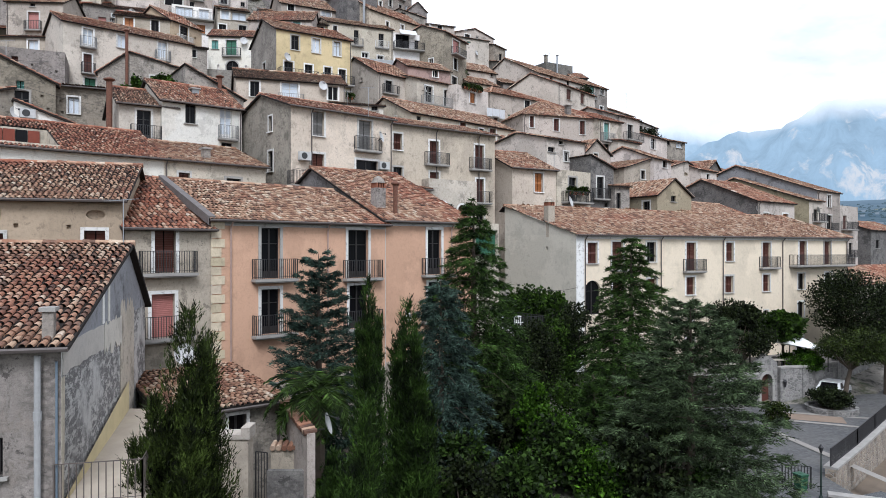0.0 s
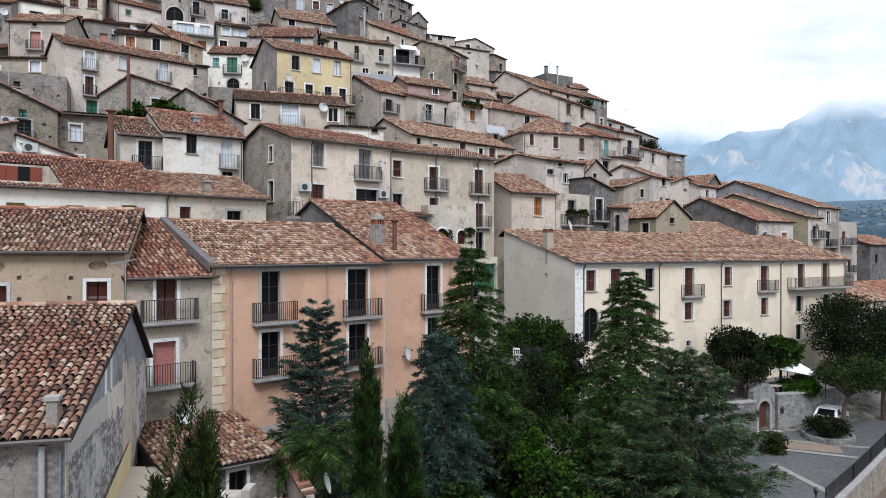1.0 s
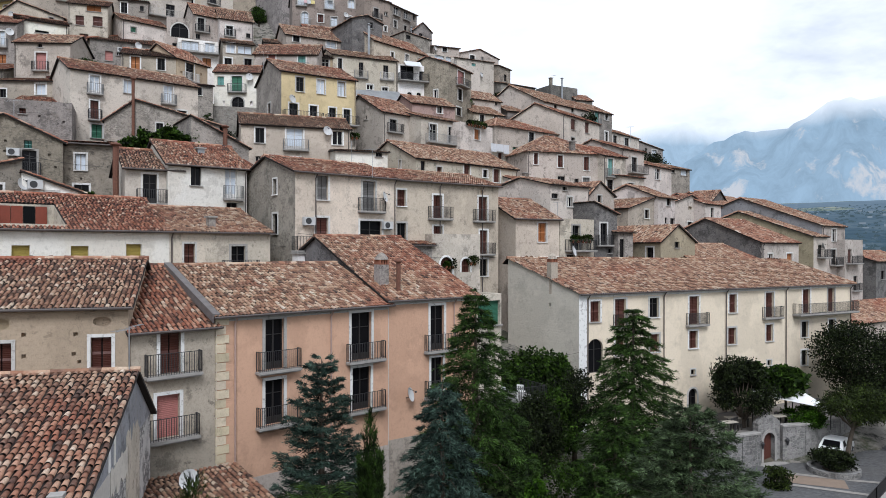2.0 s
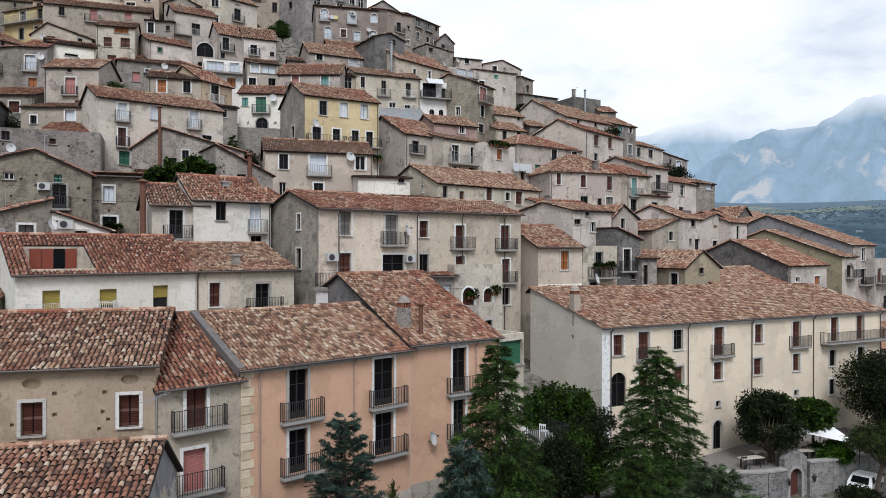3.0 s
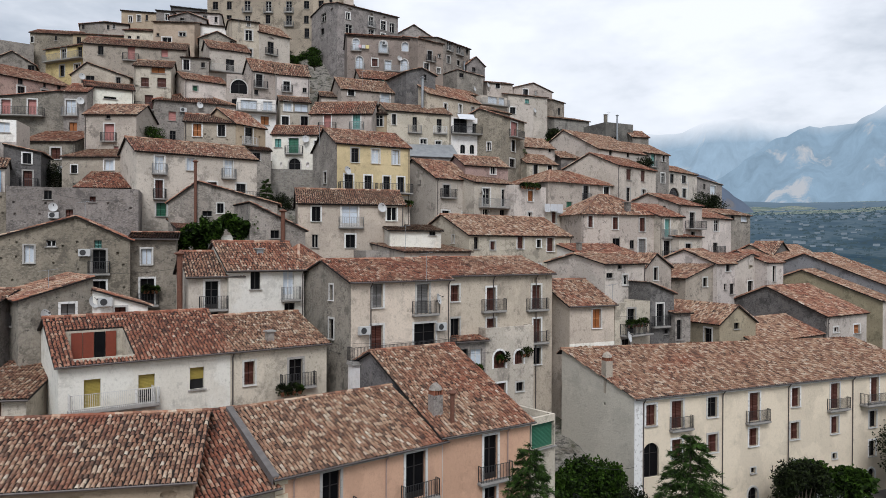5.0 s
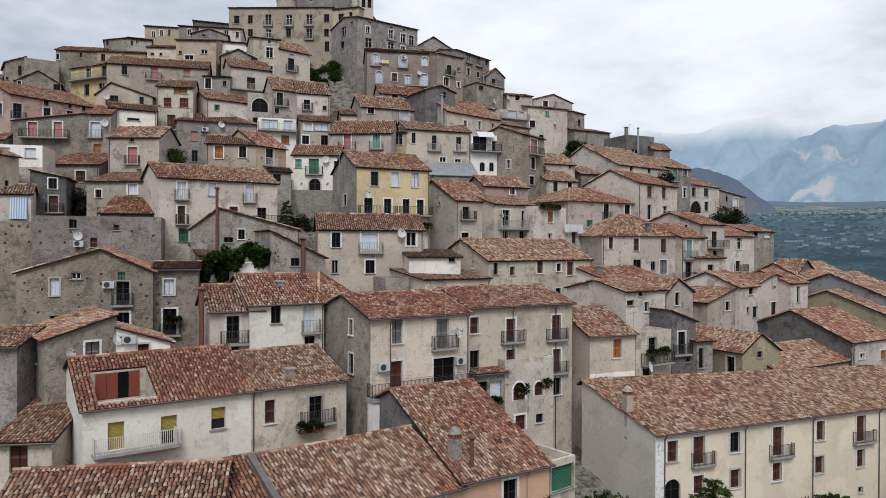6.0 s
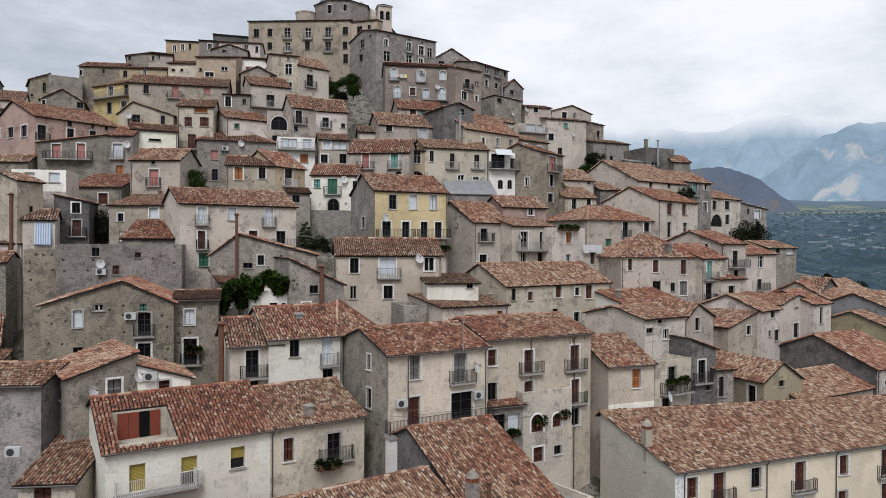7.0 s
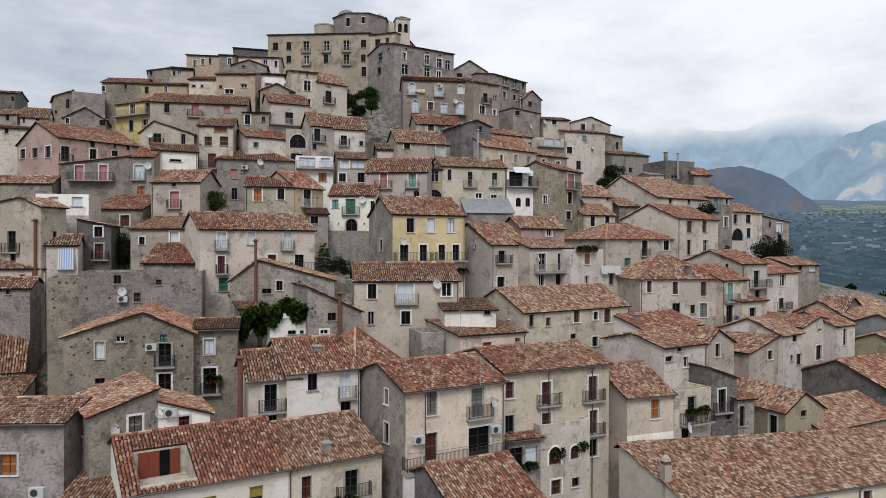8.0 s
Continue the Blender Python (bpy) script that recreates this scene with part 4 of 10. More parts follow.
house(-10.41, 31.50, 2.39, 43.6, 10.00, 10.6, 11.0, 'g', 2.12, 0.50, 'peach',
      front='2.98 8.20 1.01 2.59 bkW 2.01 4.23; 8.17 8.09 1.32 2.62 bkW 7.21 9.53; 2.98 5.55 1.01 2.14 bkW 2.02 4.23; 8.19 5.43 1.21 2.26 bkW 7.22 9.54',
      label='peach plastered town house with white framed balcony doors', tiles='near', quoins=True, side='greywarm', frieze=((0.0, 0.02),), verge=True, plinth=3.2, pipes=(0.9, 6.2))  # peachA
house(-3.17, 38.40, 2.61, 37.9, 6.34, 17.0, 11.0, 'g', 3.59, 0.50, 'peach',
      front='3.39 7.93 0.99 2.58 bkW 2.49 4.74; 3.38 5.28 0.87 2.21 bkW 2.50 4.75',
      label='peach plastered town house wing with tall tiled roof', tiles='near', side='dark', frieze=((0.0, 0.02),), clay='tan', plinth=3.2, pipes=(4.6,))  # peachB
house(1.92, 42.60, 5.59, 45.1, 2.26, 5.0, 8.0, 't', 0.55, 0.50, 'pale',
      front='0.80 6.04 2.08 1.54 wgn',
      label='small pale annexe with green roller blind')  # gr
villa = house(9.81, 51.60, 0.80, 28.5, 33.10, 8.20, 12.30, 'v', 2.50, 0.50, 'cream',
      front='1.54 10.12 0.95 1.56 wrW; 4.01 9.66 1.10 2.10 brW 3.30 5.30; 7.50 10.20 0.96 1.54 wkW; 11.92 9.43 1.12 2.30 brW 11.00 13.30; 16.54 10.19 0.94 1.56 wrW; 21.26 9.59 1.08 2.18 brW 20.30 22.70; 26.33 9.74 1.06 2.20 brW 24.40 33.00; 29.97 9.74 0.98 2.20 drW; 4.00 7.45 0.98 1.40 wrW; 7.55 7.45 0.98 1.42 wrW; 11.84 7.47 0.98 1.43 wrW; 16.45 7.51 0.98 1.39 wrW; 21.24 7.48 0.92 1.47 wrW; 26.09 7.53 0.92 1.44 wkW; 30.08 7.60 0.98 1.39 wkW; 26.05 4.98 0.86 1.39 wkW; 25.89 1.84 0.95 2.10 akW; 11.77 1.84 1.00 2.35 akW; 11.81 5.30 0.50 0.45 wkW; 16.45 5.30 0.50 0.45 wkW; 21.22 5.33 0.55 0.48 wkW; 1.56 6.30 1.50 2.55 akn',
      left='3.10 11.10 0.29 0.23 hkn',
      label='long cream villa with brown shutters under a tiled roof', tiles='mid', side='smooth', pipes=(0.8, 8.5, 15.65, 23.4, 32.9), frieze=((0.0, 0.75),))  # long
villa_roof(villa, 33.1, 8.2, 12.3)
house(-24.13, 36.10, 8.51, 41.1, 9.59, 10.0, 9.0, 'g', 2.16, 0.50, 'white',
      front='1.71 6.46 0.87 1.60 byn 0.48 4.88; 4.61 6.35 0.92 1.68 byhn 4.15 5.07; 7.53 6.81 0.87 1.34 wyhn',
      label='white plastered house with yellow blinds and a roof terrace', tiles='near', loggia=(1.0, 4.2, 0.55, 3.9), clay='red')  # mA
house(-16.91, 42.40, 8.50, 41.8, 6.76, 10.0, 9.0, 'g', 1.70, 0.50, 'pale',
      front='1.26 6.70 0.70 1.51 wrW; 4.48 6.22 0.97 1.84 bkW 3.37 5.79',
      label='pale plastered house with plant covered balcony', tiles='near')  # mB
house(-9.13, 23.40, 2.30, 38.5, 4.01, 5.0, 4.2, 's', 0.58, 0.50, 'rough',
      front='2.35 3.00 0.66 0.82 wkW',
      label='small grey garden house with a tiled lean-to roof', tiles='near')  # shed
terrace_house = house(-10.19, 46.93, 11.12, 40.5, 8.43, 8.64, 10.56, 'g', 1.38, 0.50, 'cream2',
      front='2.11 8.67 0.88 1.68 wgrW; 5.98 8.04 1.10 2.16 bgrW 5.04 7.20; 2.07 5.43 0.97 2.00 drW; 6.15 5.18 1.91 2.13 bronW -0.25 8.46; 2.20 4.42 1.30 0.48 wkn',
      left='2.95 9.10 0.55 1.11 wkW; 2.93 6.31 0.73 1.44 wkW',
      label='cream plastered three storey house with terrace', tiles='mid', pipes=(1.54, 8.26), clay='red', side='grey')  # wL
base = Box()
base.box(-0.22, 8.40, -0.84, -0.02, 1.5, 4.92)
part("terrace_base", base, wall_material("white"), terrace_house, "whitewashed wall under the terrace")
edge = Box()
edge.box(-0.36, 8.56, -0.98, -0.02, 4.93, 5.02)
part("terrace_edge", edge, CONCRETE, terrace_house)
house(-3.94, 54.56, 8.94, 35.9, 10.40, 9.00, 12.90, 'g', 1.27, 0.50, 'cream2',
      front='0.30 10.81 0.79 1.29 wrW; 3.97 9.95 0.89 1.87 brW 3.04 5.26; 8.68 9.85 0.95 2.05 brW 7.61 9.75; 0.28 8.00 0.83 1.47 wkW; 3.99 7.88 0.89 1.42 wrW; 8.76 7.03 0.84 2.00 brW 7.98 9.78; 8.74 5.13 0.89 1.43 wkW; 8.54 12.33 0.47 0.38 okn',
      label='cream plastered three storey house with dark red shutters', tiles='mid', pipes=(4.16, 8.59), clay='red')  # wR
house(-1.12, 55.34, 8.16, 35.9, 4.84, 5.00, 9.43, 't', 0.58, 0.50, 'greypale',
      front='1.35 6.13 1.15 1.45 arW; 3.32 6.30 0.90 1.15 arW; 1.50 3.71 0.99 1.22 drW; 3.42 4.08 0.74 0.74 wkW',
      label='grey block with two arched windows and a roof terrace')  # arc
house(-3.68, 53.78, 9.43, 31.5, 3.00, 4.00, 7.31, 's', 0.84, 0.50, 'rough',
      front='0.80 4.96 1.19 1.67 wkn; 2.15 5.01 1.01 1.56 wbn',
      label='low grey annexe with planted loggia')  # loge
house(-21.91, 47.37, 14.05, 32.4, 3.68, 6.91, 7.90, 'g', 1.66, 0.50, 'pale',
      front='1.58 5.51 0.90 1.99 bkW 0.72 2.65; 1.74 4.08 0.57 1.20 wkn',
      label='pale narrow house with balcony beneath a red tiled roof', tiles='mid')  # wa1
house(-19.43, 48.48, 13.67, 38.5, 5.75, 7.25, 8.69, 'g', 2.00, 0.50, 'white',
      front='1.96 7.23 0.74 1.35 wkn; 4.52 6.41 0.87 2.25 bbn 3.95 5.33; 4.60 4.81 0.83 1.30 dkn',
      label='white plastered house with tall balcony windows', tiles='mid')  # wa2
house(-16.70, 57.00, 12.57, 44.6, 4.27, 8.0, 9.0, 'h', 2.55, 0.50, 'greywarm',
      front='0.88 7.69 0.66 1.06 wkn; 0.96 6.23 0.49 0.97 wkn; 0.89 4.50 0.66 1.02 wkW',
      label='grey house with hipped red roof')  # wa3
house(-39.27, 38.50, 11.70, 12.1, 8.20, 6.71, 8.62, 'g', 0.83, 0.50, 'grey',
      front='4.73 5.23 1.05 1.35 wonW',
      label='grey plastered house with orange shuttered window', tiles='mid')  # bl
house(-29.11, 35.60, 9.65, 15.3, 3.03, 6.0, 6.0, 's', 1.06, 0.50, 'pale',
      front='1.30 4.19 0.95 1.79 drn',
      label='small pale house with brown door and weathered roof', tiles='near')  # bl2
house(-53.64, 55.00, 9.92, 33.9, 5.38, 7.0, 10.0, 'g', 3.87, 0.50, 'grey',
      front='4.16 9.15 0.45 0.47 wkn',
      label='grey house with red tiled roof beside a dark alley')  # tl
house(-50.73, 52.00, 11.59, 23.5, 5.02, 4.0, 7.0, 's', 0.90, 0.50, 'pale',
      label='low pale house with tiled lean-to roof')  # tl2
house(-29.62, 40.50, 12.93, 45.4, 4.25, 6.90, 7.77, 'r', 1.31, 0.50, 'rough',
      front='2.77 6.09 0.85 1.32 wgrW',
      left='3.21 5.95 1.80 0.73 wbn',
      label='grey rubble house with a grated window and side sloping roof')  # sg
house(-26.44, 43.20, 13.22, 37.8, 3.35, 5.13, 6.84, 'l', 1.14, 0.50, 'white',
      front='1.65 6.08 0.70 0.93 wrW',
      label='white plastered house with a brown shuttered window')  # sg2
house(-37.80, 48.67, 12.56, 26.6, 9.54, 8.55, 11.97, 'f', 1.79, 0.60, 'stonewarm',
      front='2.56 10.16 0.65 1.34 wbW; 4.03 12.07 0.66 0.50 wwn; 7.25 11.71 0.51 0.60 wtn; 7.34 9.33 0.94 1.83 bkW 6.57 8.07; 7.34 7.35 0.94 1.38 wkW; 2.57 8.18 0.69 0.44 wkn; 1.75 11.65 0.16 0.18 hkn; 1.71 10.58 0.16 0.18 hkn; 3.78 11.54 0.16 0.18 hkn; 4.81 11.38 0.16 0.18 hkn; 4.19 10.09 0.16 0.18 hkn; 0.56 11.07 0.16 0.18 hkn; 0.56 8.91 0.16 0.18 hkn; 0.75 10.45 0.16 0.18 hkn; 5.77 10.94 0.17 0.18 hkn; 5.81 11.70 0.17 0.18 hkn; 5.86 9.57 0.17 0.18 hkn; 8.65 10.79 0.21 0.23 hkn; 9.06 9.90 0.17 0.19 hkn; 9.11 8.10 0.17 0.19 hkn; 8.93 7.28 0.17 0.19 hkn; 1.47 8.82 0.16 0.18 hkn; 4.22 9.19 0.12 0.27 hkn',
      label='tall rough stone gabled house pocked with putlog holes')  # ggL
house(-29.86, 54.02, 12.42, 23.7, 3.49, 7.00, 12.25, 'g', 0.48, 0.50, 'stonewarm',
      front='1.23 10.10 0.77 1.29 wbW; 1.29 6.82 1.04 2.14 bkW 0.54 2.13; 0.32 10.93 0.18 0.19 hkn; 0.45 10.08 0.18 0.19 hkn; 1.26 9.34 0.18 0.19 hkn; 0.36 9.28 0.18 0.19 hkn; 0.40 8.51 0.18 0.19 hkn',
      label='tall rough stone house with planted balcony')  # ggR
house(-29.58, 62.00, 14.64, 36.2, 1.69, 5.0, 11.0, 's', 1.00, 0.50, 'rough',
      front='0.42 8.62 0.84 1.13 wkW',
      label='narrow rough grey house with lean-to roof')  # gs
house(-25.46, 59.50, 16.02, 31.0, 3.88, 5.0, 9.0, 't', 0.55, 0.50, 'white',
      front='1.97 7.55 0.72 0.36 wkn; 2.87 7.56 0.36 0.31 wkn',
      label='whitewashed block with vine covered terrace')  # gvt
house(-31.54, 64.00, 16.22, 17.2, 10.12, 6.0, 12.0, 'f', 2.02, 0.26, 'rough',
      front='4.74 12.01 0.60 0.95 wkW; 3.51 10.68 0.87 0.50 wkn; 6.68 12.06 0.22 0.39 wkn',
      label='rough grey gabled house with rusty flue')  # gv
house(-22.26, 60.49, 14.90, 34.6, 5.12, 5.81, 10.65, 'l', 2.39, 0.50, 'rough',
      front='2.26 10.54 0.80 0.73 wkn; 1.54 8.64 0.75 0.42 wwW; 4.08 8.41 0.33 0.32 wkn',
      label='rough grey house with sloping parapet')  # gv2
house(-42.69, 57.01, 16.10, 24.1, 10.54, 5.61, 13.09, 't', 0.62, 0.50, 'rough',
      front='3.19 12.01 0.62 0.78 wkn; 4.89 10.32 0.58 0.83 wrn; 6.75 11.87 0.50 0.48 wrn; 0.56 11.58 0.19 0.21 hkn; 0.65 10.59 0.19 0.21 hkn; 2.54 10.62 0.19 0.21 hkn; 8.03 11.65 0.20 0.22 hkn; 9.88 11.26 0.21 0.22 hkn; 3.02 11.55 0.19 0.21 hkn',
      label='large blank rough grey wall house with putlog holes')  # lw
house(-45.01, 55.91, 16.45, 34.0, 2.52, 6.58, 12.22, 't', 0.72, 0.50, 'stonewarm',
      front='0.96 11.68 0.23 0.21 hkn; 1.52 11.67 0.18 0.21 hkn; 0.49 10.98 0.18 0.21 hkn; 2.25 10.32 0.18 0.21 hkn; 0.54 9.46 0.18 0.21 hkn; 2.15 11.67 0.18 0.21 hkn; 0.44 10.22 0.18 0.21 hkn',
      label='narrow stone wall house pocked with putlog holes')  # lwL
house(-42.03, 65.90, 23.81, 12.2, 6.13, 5.5, 6.0, 's', 2.25, 0.50, 'rough',
      label='low house with broad red tiled roof')  # lr
house(-46.39, 70.40, 25.42, 4.4, 7.80, 6.0, 8.0, 's', 1.53, 0.50, 'greywarm',
      front='1.30 6.25 0.65 0.87 wkW; 5.01 6.58 0.97 1.12 wbW; 1.33 4.07 0.32 1.12 wwn',
      label='grey house with two white framed windows and red roof')  # mr
house(-54.76, 75.50, 26.91, 4.6, 6.25, 6.0, 9.0, 's', 2.07, 0.50, 'grey',
      front='4.08 6.95 1.12 1.28 wrW',
      label='grey streaked house with red tiled roof')  # rl
house(-51.07, 67.89, 24.04, 25.3, 3.40, 5.82, 9.70, 'l', 0.70, 0.50, 'dark',
      front='2.11 8.46 0.79 1.11 wkW; 2.19 6.00 0.84 1.72 brW 1.49 3.12',
      label='dark grey narrow house with white framed windows')  # dk2
house(-50.87, 63.06, 23.93, 30.4, 2.85, 4.81, 7.70, 'g', 1.06, 0.50, 'pale',
      front='1.60 5.23 1.07 2.01 wbn',
      label='small pale house with striped blue awning')  # rb3
house(-58.16, 61.00, 20.26, 17.3, 7.39, 6.0, 9.0, 'g', 1.19, 0.50, 'pale',
      front='5.23 7.91 0.48 0.46 wkn; 6.29 6.99 0.27 1.71 wkn',
      label='pale house crossed by waste pipes')  # ll2
house(-55.31, 58.00, 18.49, 21.3, 5.51, 4.0, 9.0, 'g', 0.90, 0.50, 'grey',
      front='3.56 8.39 0.34 0.49 wkn',
      label='grey house with red tiled roof')  # ll
house(-60.21, 64.11, 20.22, -8.2, 9.0, 3.15, 15.31, 'f', 0.95, 0.72, 'greywarm',
      front='5.15 10.66 1.11 2.14 bkn 3.82 6.27; 5.32 9.56 0.78 0.92 wkn',
      right='1.73 12.2 0.5 0.6 wkn',
      label='large plain grey gabled house with rusty flue')  # la
house(-55.82, 67.60, 30.93, 19.4, 5.37, 4.45, 6.23, 't', 0.49, 0.50, 'white',
      front='1.78 4.86 0.97 1.05 wbn; 4.19 4.90 1.09 1.05 wbn', plinth=3.9, band='greypale', side='greypale',
      label='white glazed roof veranda')  # wver
house(-47.78, 76.65, 29.51, 4.6, 5.99, 5.77, 9.62, 'g', 1.59, 0.50, 'greywarm',
      front='2.87 6.53 1.12 1.95 bpW 2.03 3.70; 3.64 5.12 0.56 0.81 wpn; 2.76 9.08 0.49 0.40 wkn',
      label='tall grey house with red door balcony')  # tw
house(-62.00, 79.50, 33.83, 13.2, 8.77, 6.0, 8.0, 'r', 1.11, 0.50, 'grey',
      front='2.25 5.95 1.04 1.86 bpW 0.97 6.60; 5.21 5.98 0.98 1.94 wpW; 9.89 4.15 0.98 1.08 won',
      label='long grey house with pink shuttered doors and balcony')  # flA
house(-53.13, 81.00, 34.77, 10.7, 2.69, 6.0, 8.0, 'g', 1.51, 0.50, 'grey',
      front='0.85 5.10 1.13 1.86 bbW -0.14 1.70; 1.10 3.17 0.92 1.07 won',
      label='grey house with white curtained balcony door')  # flB
house(-51.57, 83.00, 36.87, 32.9, 5.52, 6.0, 7.0, 'g', 1.19, 0.50, 'white',
      front='2.77 5.63 1.45 0.30 wkn',
      label='whitewashed house with red tiled roof')  # rw2
house(-70.79, 76.00, 34.23, 12.9, 8.93, 4.0, 5.0, 'g', 1.00, 0.50, 'grey',
      label='low house with straw coloured weathered roof')  # lowst
house(-63.80, 81.40, 36.52, 61.3, 10.95, 13.0, 9.0, 'g', 2.66, 0.50, 'rose',
      front='0.81 5.92 1.06 1.99 bkW -0.00 1.70; 4.43 6.26 0.90 1.67 wkW; 4.35 8.76 0.60 0.76 wkn; 7.40 8.80 0.40 0.62 wkn; 9.29 8.70 0.49 0.63 wkn; 7.40 7.24 0.87 0.78 wkW',
      left='3.17 6.59 1.70 1.50 wkW; 7.18 6.80 1.79 1.38 wkW; 11.13 7.01 1.70 1.34 wkW; 18.01 7.50 2.26 1.56 bkW 25.62 4.36',
      label='large rose plastered house with long terrace')  # pk
house(-84.29, 111.00, 50.47, 42.0, 5.23, 8.0, 8.0, 't', 0.88, 0.50, 'grey',
      front='-0.71 4.89 0.35 1.58 wkW',
      label='plain grey windowless house')  # lg
house(-87.04, 110.00, 47.49, 42.0, 2.99, 7.0, 10.0, 'r', 1.35, 0.50, 'stonewarm',
      front='2.10 8.05 0.53 1.60 wkn; -0.18 7.02 0.35 0.49 wkn',
      label='stone house with stepped roof')  # lg2
house(-76.00, 98.00, 43.34, 29.7, 6.06, 7.0, 8.0, 'f', 1.78, 0.50, 'grey',
      front='0.55 7.05 0.47 1.06 wkW; 5.85 7.29 0.89 0.90 wkn',
      label='grey plastered house with a low gable')  # lg3
house(-111.01, 118.00, 52.84, 24.1, 7.34, 8.0, 8.0, 'g', 1.00, 0.50, 'dark',
      front='6.99 6.34 0.49 0.99 wkn',
      label='dark grey house on the skyline')  # ft1
house(-95.85, 103.00, 46.24, 8.6, 6.67, 6.0, 7.0, 'g', 1.20, 0.50, 'stonewarm',
      front='5.05 6.29 0.57 0.94 wkn',
      label='stone house with terrace')  # ft2
house(-87.77, 103.00, 45.60, 30.4, 3.95, 7.0, 7.0, 'g', 2.10, 0.50, 'pale',
      front='0.49 6.57 0.33 0.84 wkn; 2.50 6.24 0.58 1.13 wkW',
      label='pale house with orange tiled roof')  # ft3
house(-85.60, 93.00, 41.28, 30.2, 7.95, 7.0, 8.0, 'g', 0.80, 0.50, 'pale',
      front='3.06 7.37 0.52 0.77 wkn',
      label='pale house with flat terrace')  # ft4
house(-69.06, 101.00, 45.65, -18.4, 7.90, 8.0, 8.0, 'g', 1.60, 0.50, 'yellow',
      front='3.89 5.99 1.17 1.76 bwW 0.27 8.03; 7.28 5.88 1.01 1.82 wkn; 3.56 3.63 1.04 1.67 wkW; 6.77 4.27 1.27 0.96 wwW',
      label='yellow plastered house with long balcony')  # ybA
house(-58.80, 94.07, 43.92, 20.6, 13.65, 7.68, 8.64, 'g', 1.89, 0.50, 'greywarm',
      front='2.30 7.08 0.71 1.32 wkn; 6.30 6.65 0.96 1.92 bpn 5.18 7.26; 10.76 7.42 0.89 1.27 wpn',
      label='long grey house with pink shutters')  # ybB
house(-59.50, 92.50, 38.76, 19.5, 7.47, 8.0, 9.0, 'f', 1.74, 0.26, 'greywarm',
      front='2.39 7.25 1.08 1.96 bkn 1.39 3.32; 2.74 9.87 0.54 0.57 wwW; 6.02 7.51 0.55 1.48 wkW',
      label='grey gabled house with balcony')  # gh
house(-49.11, 90.00, 39.13, 18.7, 4.68, 7.0, 9.0, 'g', 1.61, 0.50, 'pale',
      front='3.05 8.16 1.74 0.78 won; 1.39 6.23 0.98 1.25 wrn; 3.51 6.29 1.14 1.26 wrn; 1.88 3.11 1.06 2.04 brn 0.15 4.38; 0.34 6.12 0.38 0.08 hkn',
      label='pale house with red wooden shutters and balconies')  # rw
house(-43.45, 93.00, 38.99, 42.0, 5.97, 6.0, 8.0, 'g', 1.45, 0.50, 'pale',
      front='1.46 6.50 0.65 0.72 wgW',
      label='pale house with red tiled roof')  # ws
house(-46.16, 89.80, 35.46, 26.7, 10.46, 10.0, 8.0, 'h', 2.41, 0.50, 'grey',
      front='2.24 5.35 0.90 1.25 wpn; 3.36 6.17 0.45 0.47 wwn; 2.31 2.46 0.75 1.56 wkn',
      label='grey house with brown hipped roof')  # hip
house(-37.45, 80.00, 30.80, 20.0, 5.85, 7.0, 8.0, 'g', 1.46, 0.50, 'greywarm',
      front='1.47 6.22 0.94 1.52 wonW; 4.23 6.40 0.81 1.39 wyW; -0.03 6.12 0.20 0.21 hkn; 2.37 6.44 0.20 0.21 hkn; 3.18 5.89 0.20 0.21 hkn; 4.87 5.92 0.20 0.21 hkn',
      label='warm grey house with orange shuttered window')  # pe2
house(-31.80, 82.00, 29.82, 61.4, 4.56, 7.0, 9.0, 'g', 2.16, 0.50, 'ochre',
      front='1.87 6.64 1.20 2.12 byW 0.82 3.03; 0.59 7.28 0.27 0.21 hkn; 3.55 7.65 0.29 0.22 hkn',
      label='ochre house with yellow shuttered balcony door')  # pe2b
house(-29.75, 81.00, 30.44, 24.8, 2.38, 4.0, 5.0, 's', 0.90, 0.50, 'grey',
      front='0.71 3.82 0.88 0.89 wkW',
      label='small extension with orange tiled roof')  # ext
house(-35.22, 91.00, 36.85, 23.3, 5.05, 4.0, 7.0, 't', 0.44, 0.50, 'white',
      front='1.52 5.30 2.13 1.47 bbn 0.00 5.06; 3.98 5.53 1.23 1.25 wbn; 3.59 3.57 1.08 1.17 won',
      label='white glazed veranda above a plain wall')  # ver
house(-29.44, 91.50, 35.45, 22.5, 3.93, 6.0, 8.0, 'g', 1.20, 0.50, 'pale',
      front='0.96 6.66 1.00 1.46 wbW; 2.73 6.71 1.78 1.08 wbn; 0.62 4.81 0.92 1.15 wkW; 3.16 4.79 0.93 1.32 wkW',
      label='pale house with tiled roof and glazed windows')  # h600
house(-28.55, 85.29, 30.39, 6.5, 5.85, 5.70, 7.60, 'g', 1.50, 0.50, 'white',
      front='0.77 5.98 0.80 1.07 wtn; 2.72 5.20 1.23 1.94 bgW 1.67 3.84; 2.83 2.61 1.44 2.00 akW; 1.17 3.48 0.28 0.65 okn; 4.46 3.48 0.36 0.65 okn; 5.82 5.78 0.50 1.07 wkW',
      label='whitewashed house with green door balcony and arched entrance')  # gw
house(-29.74, 83.00, 28.46, 14.9, 7.76, 4.0, 5.0, 't', 0.44, 0.50, 'rubble',
      label='dark rubble retaining wall')  # swall
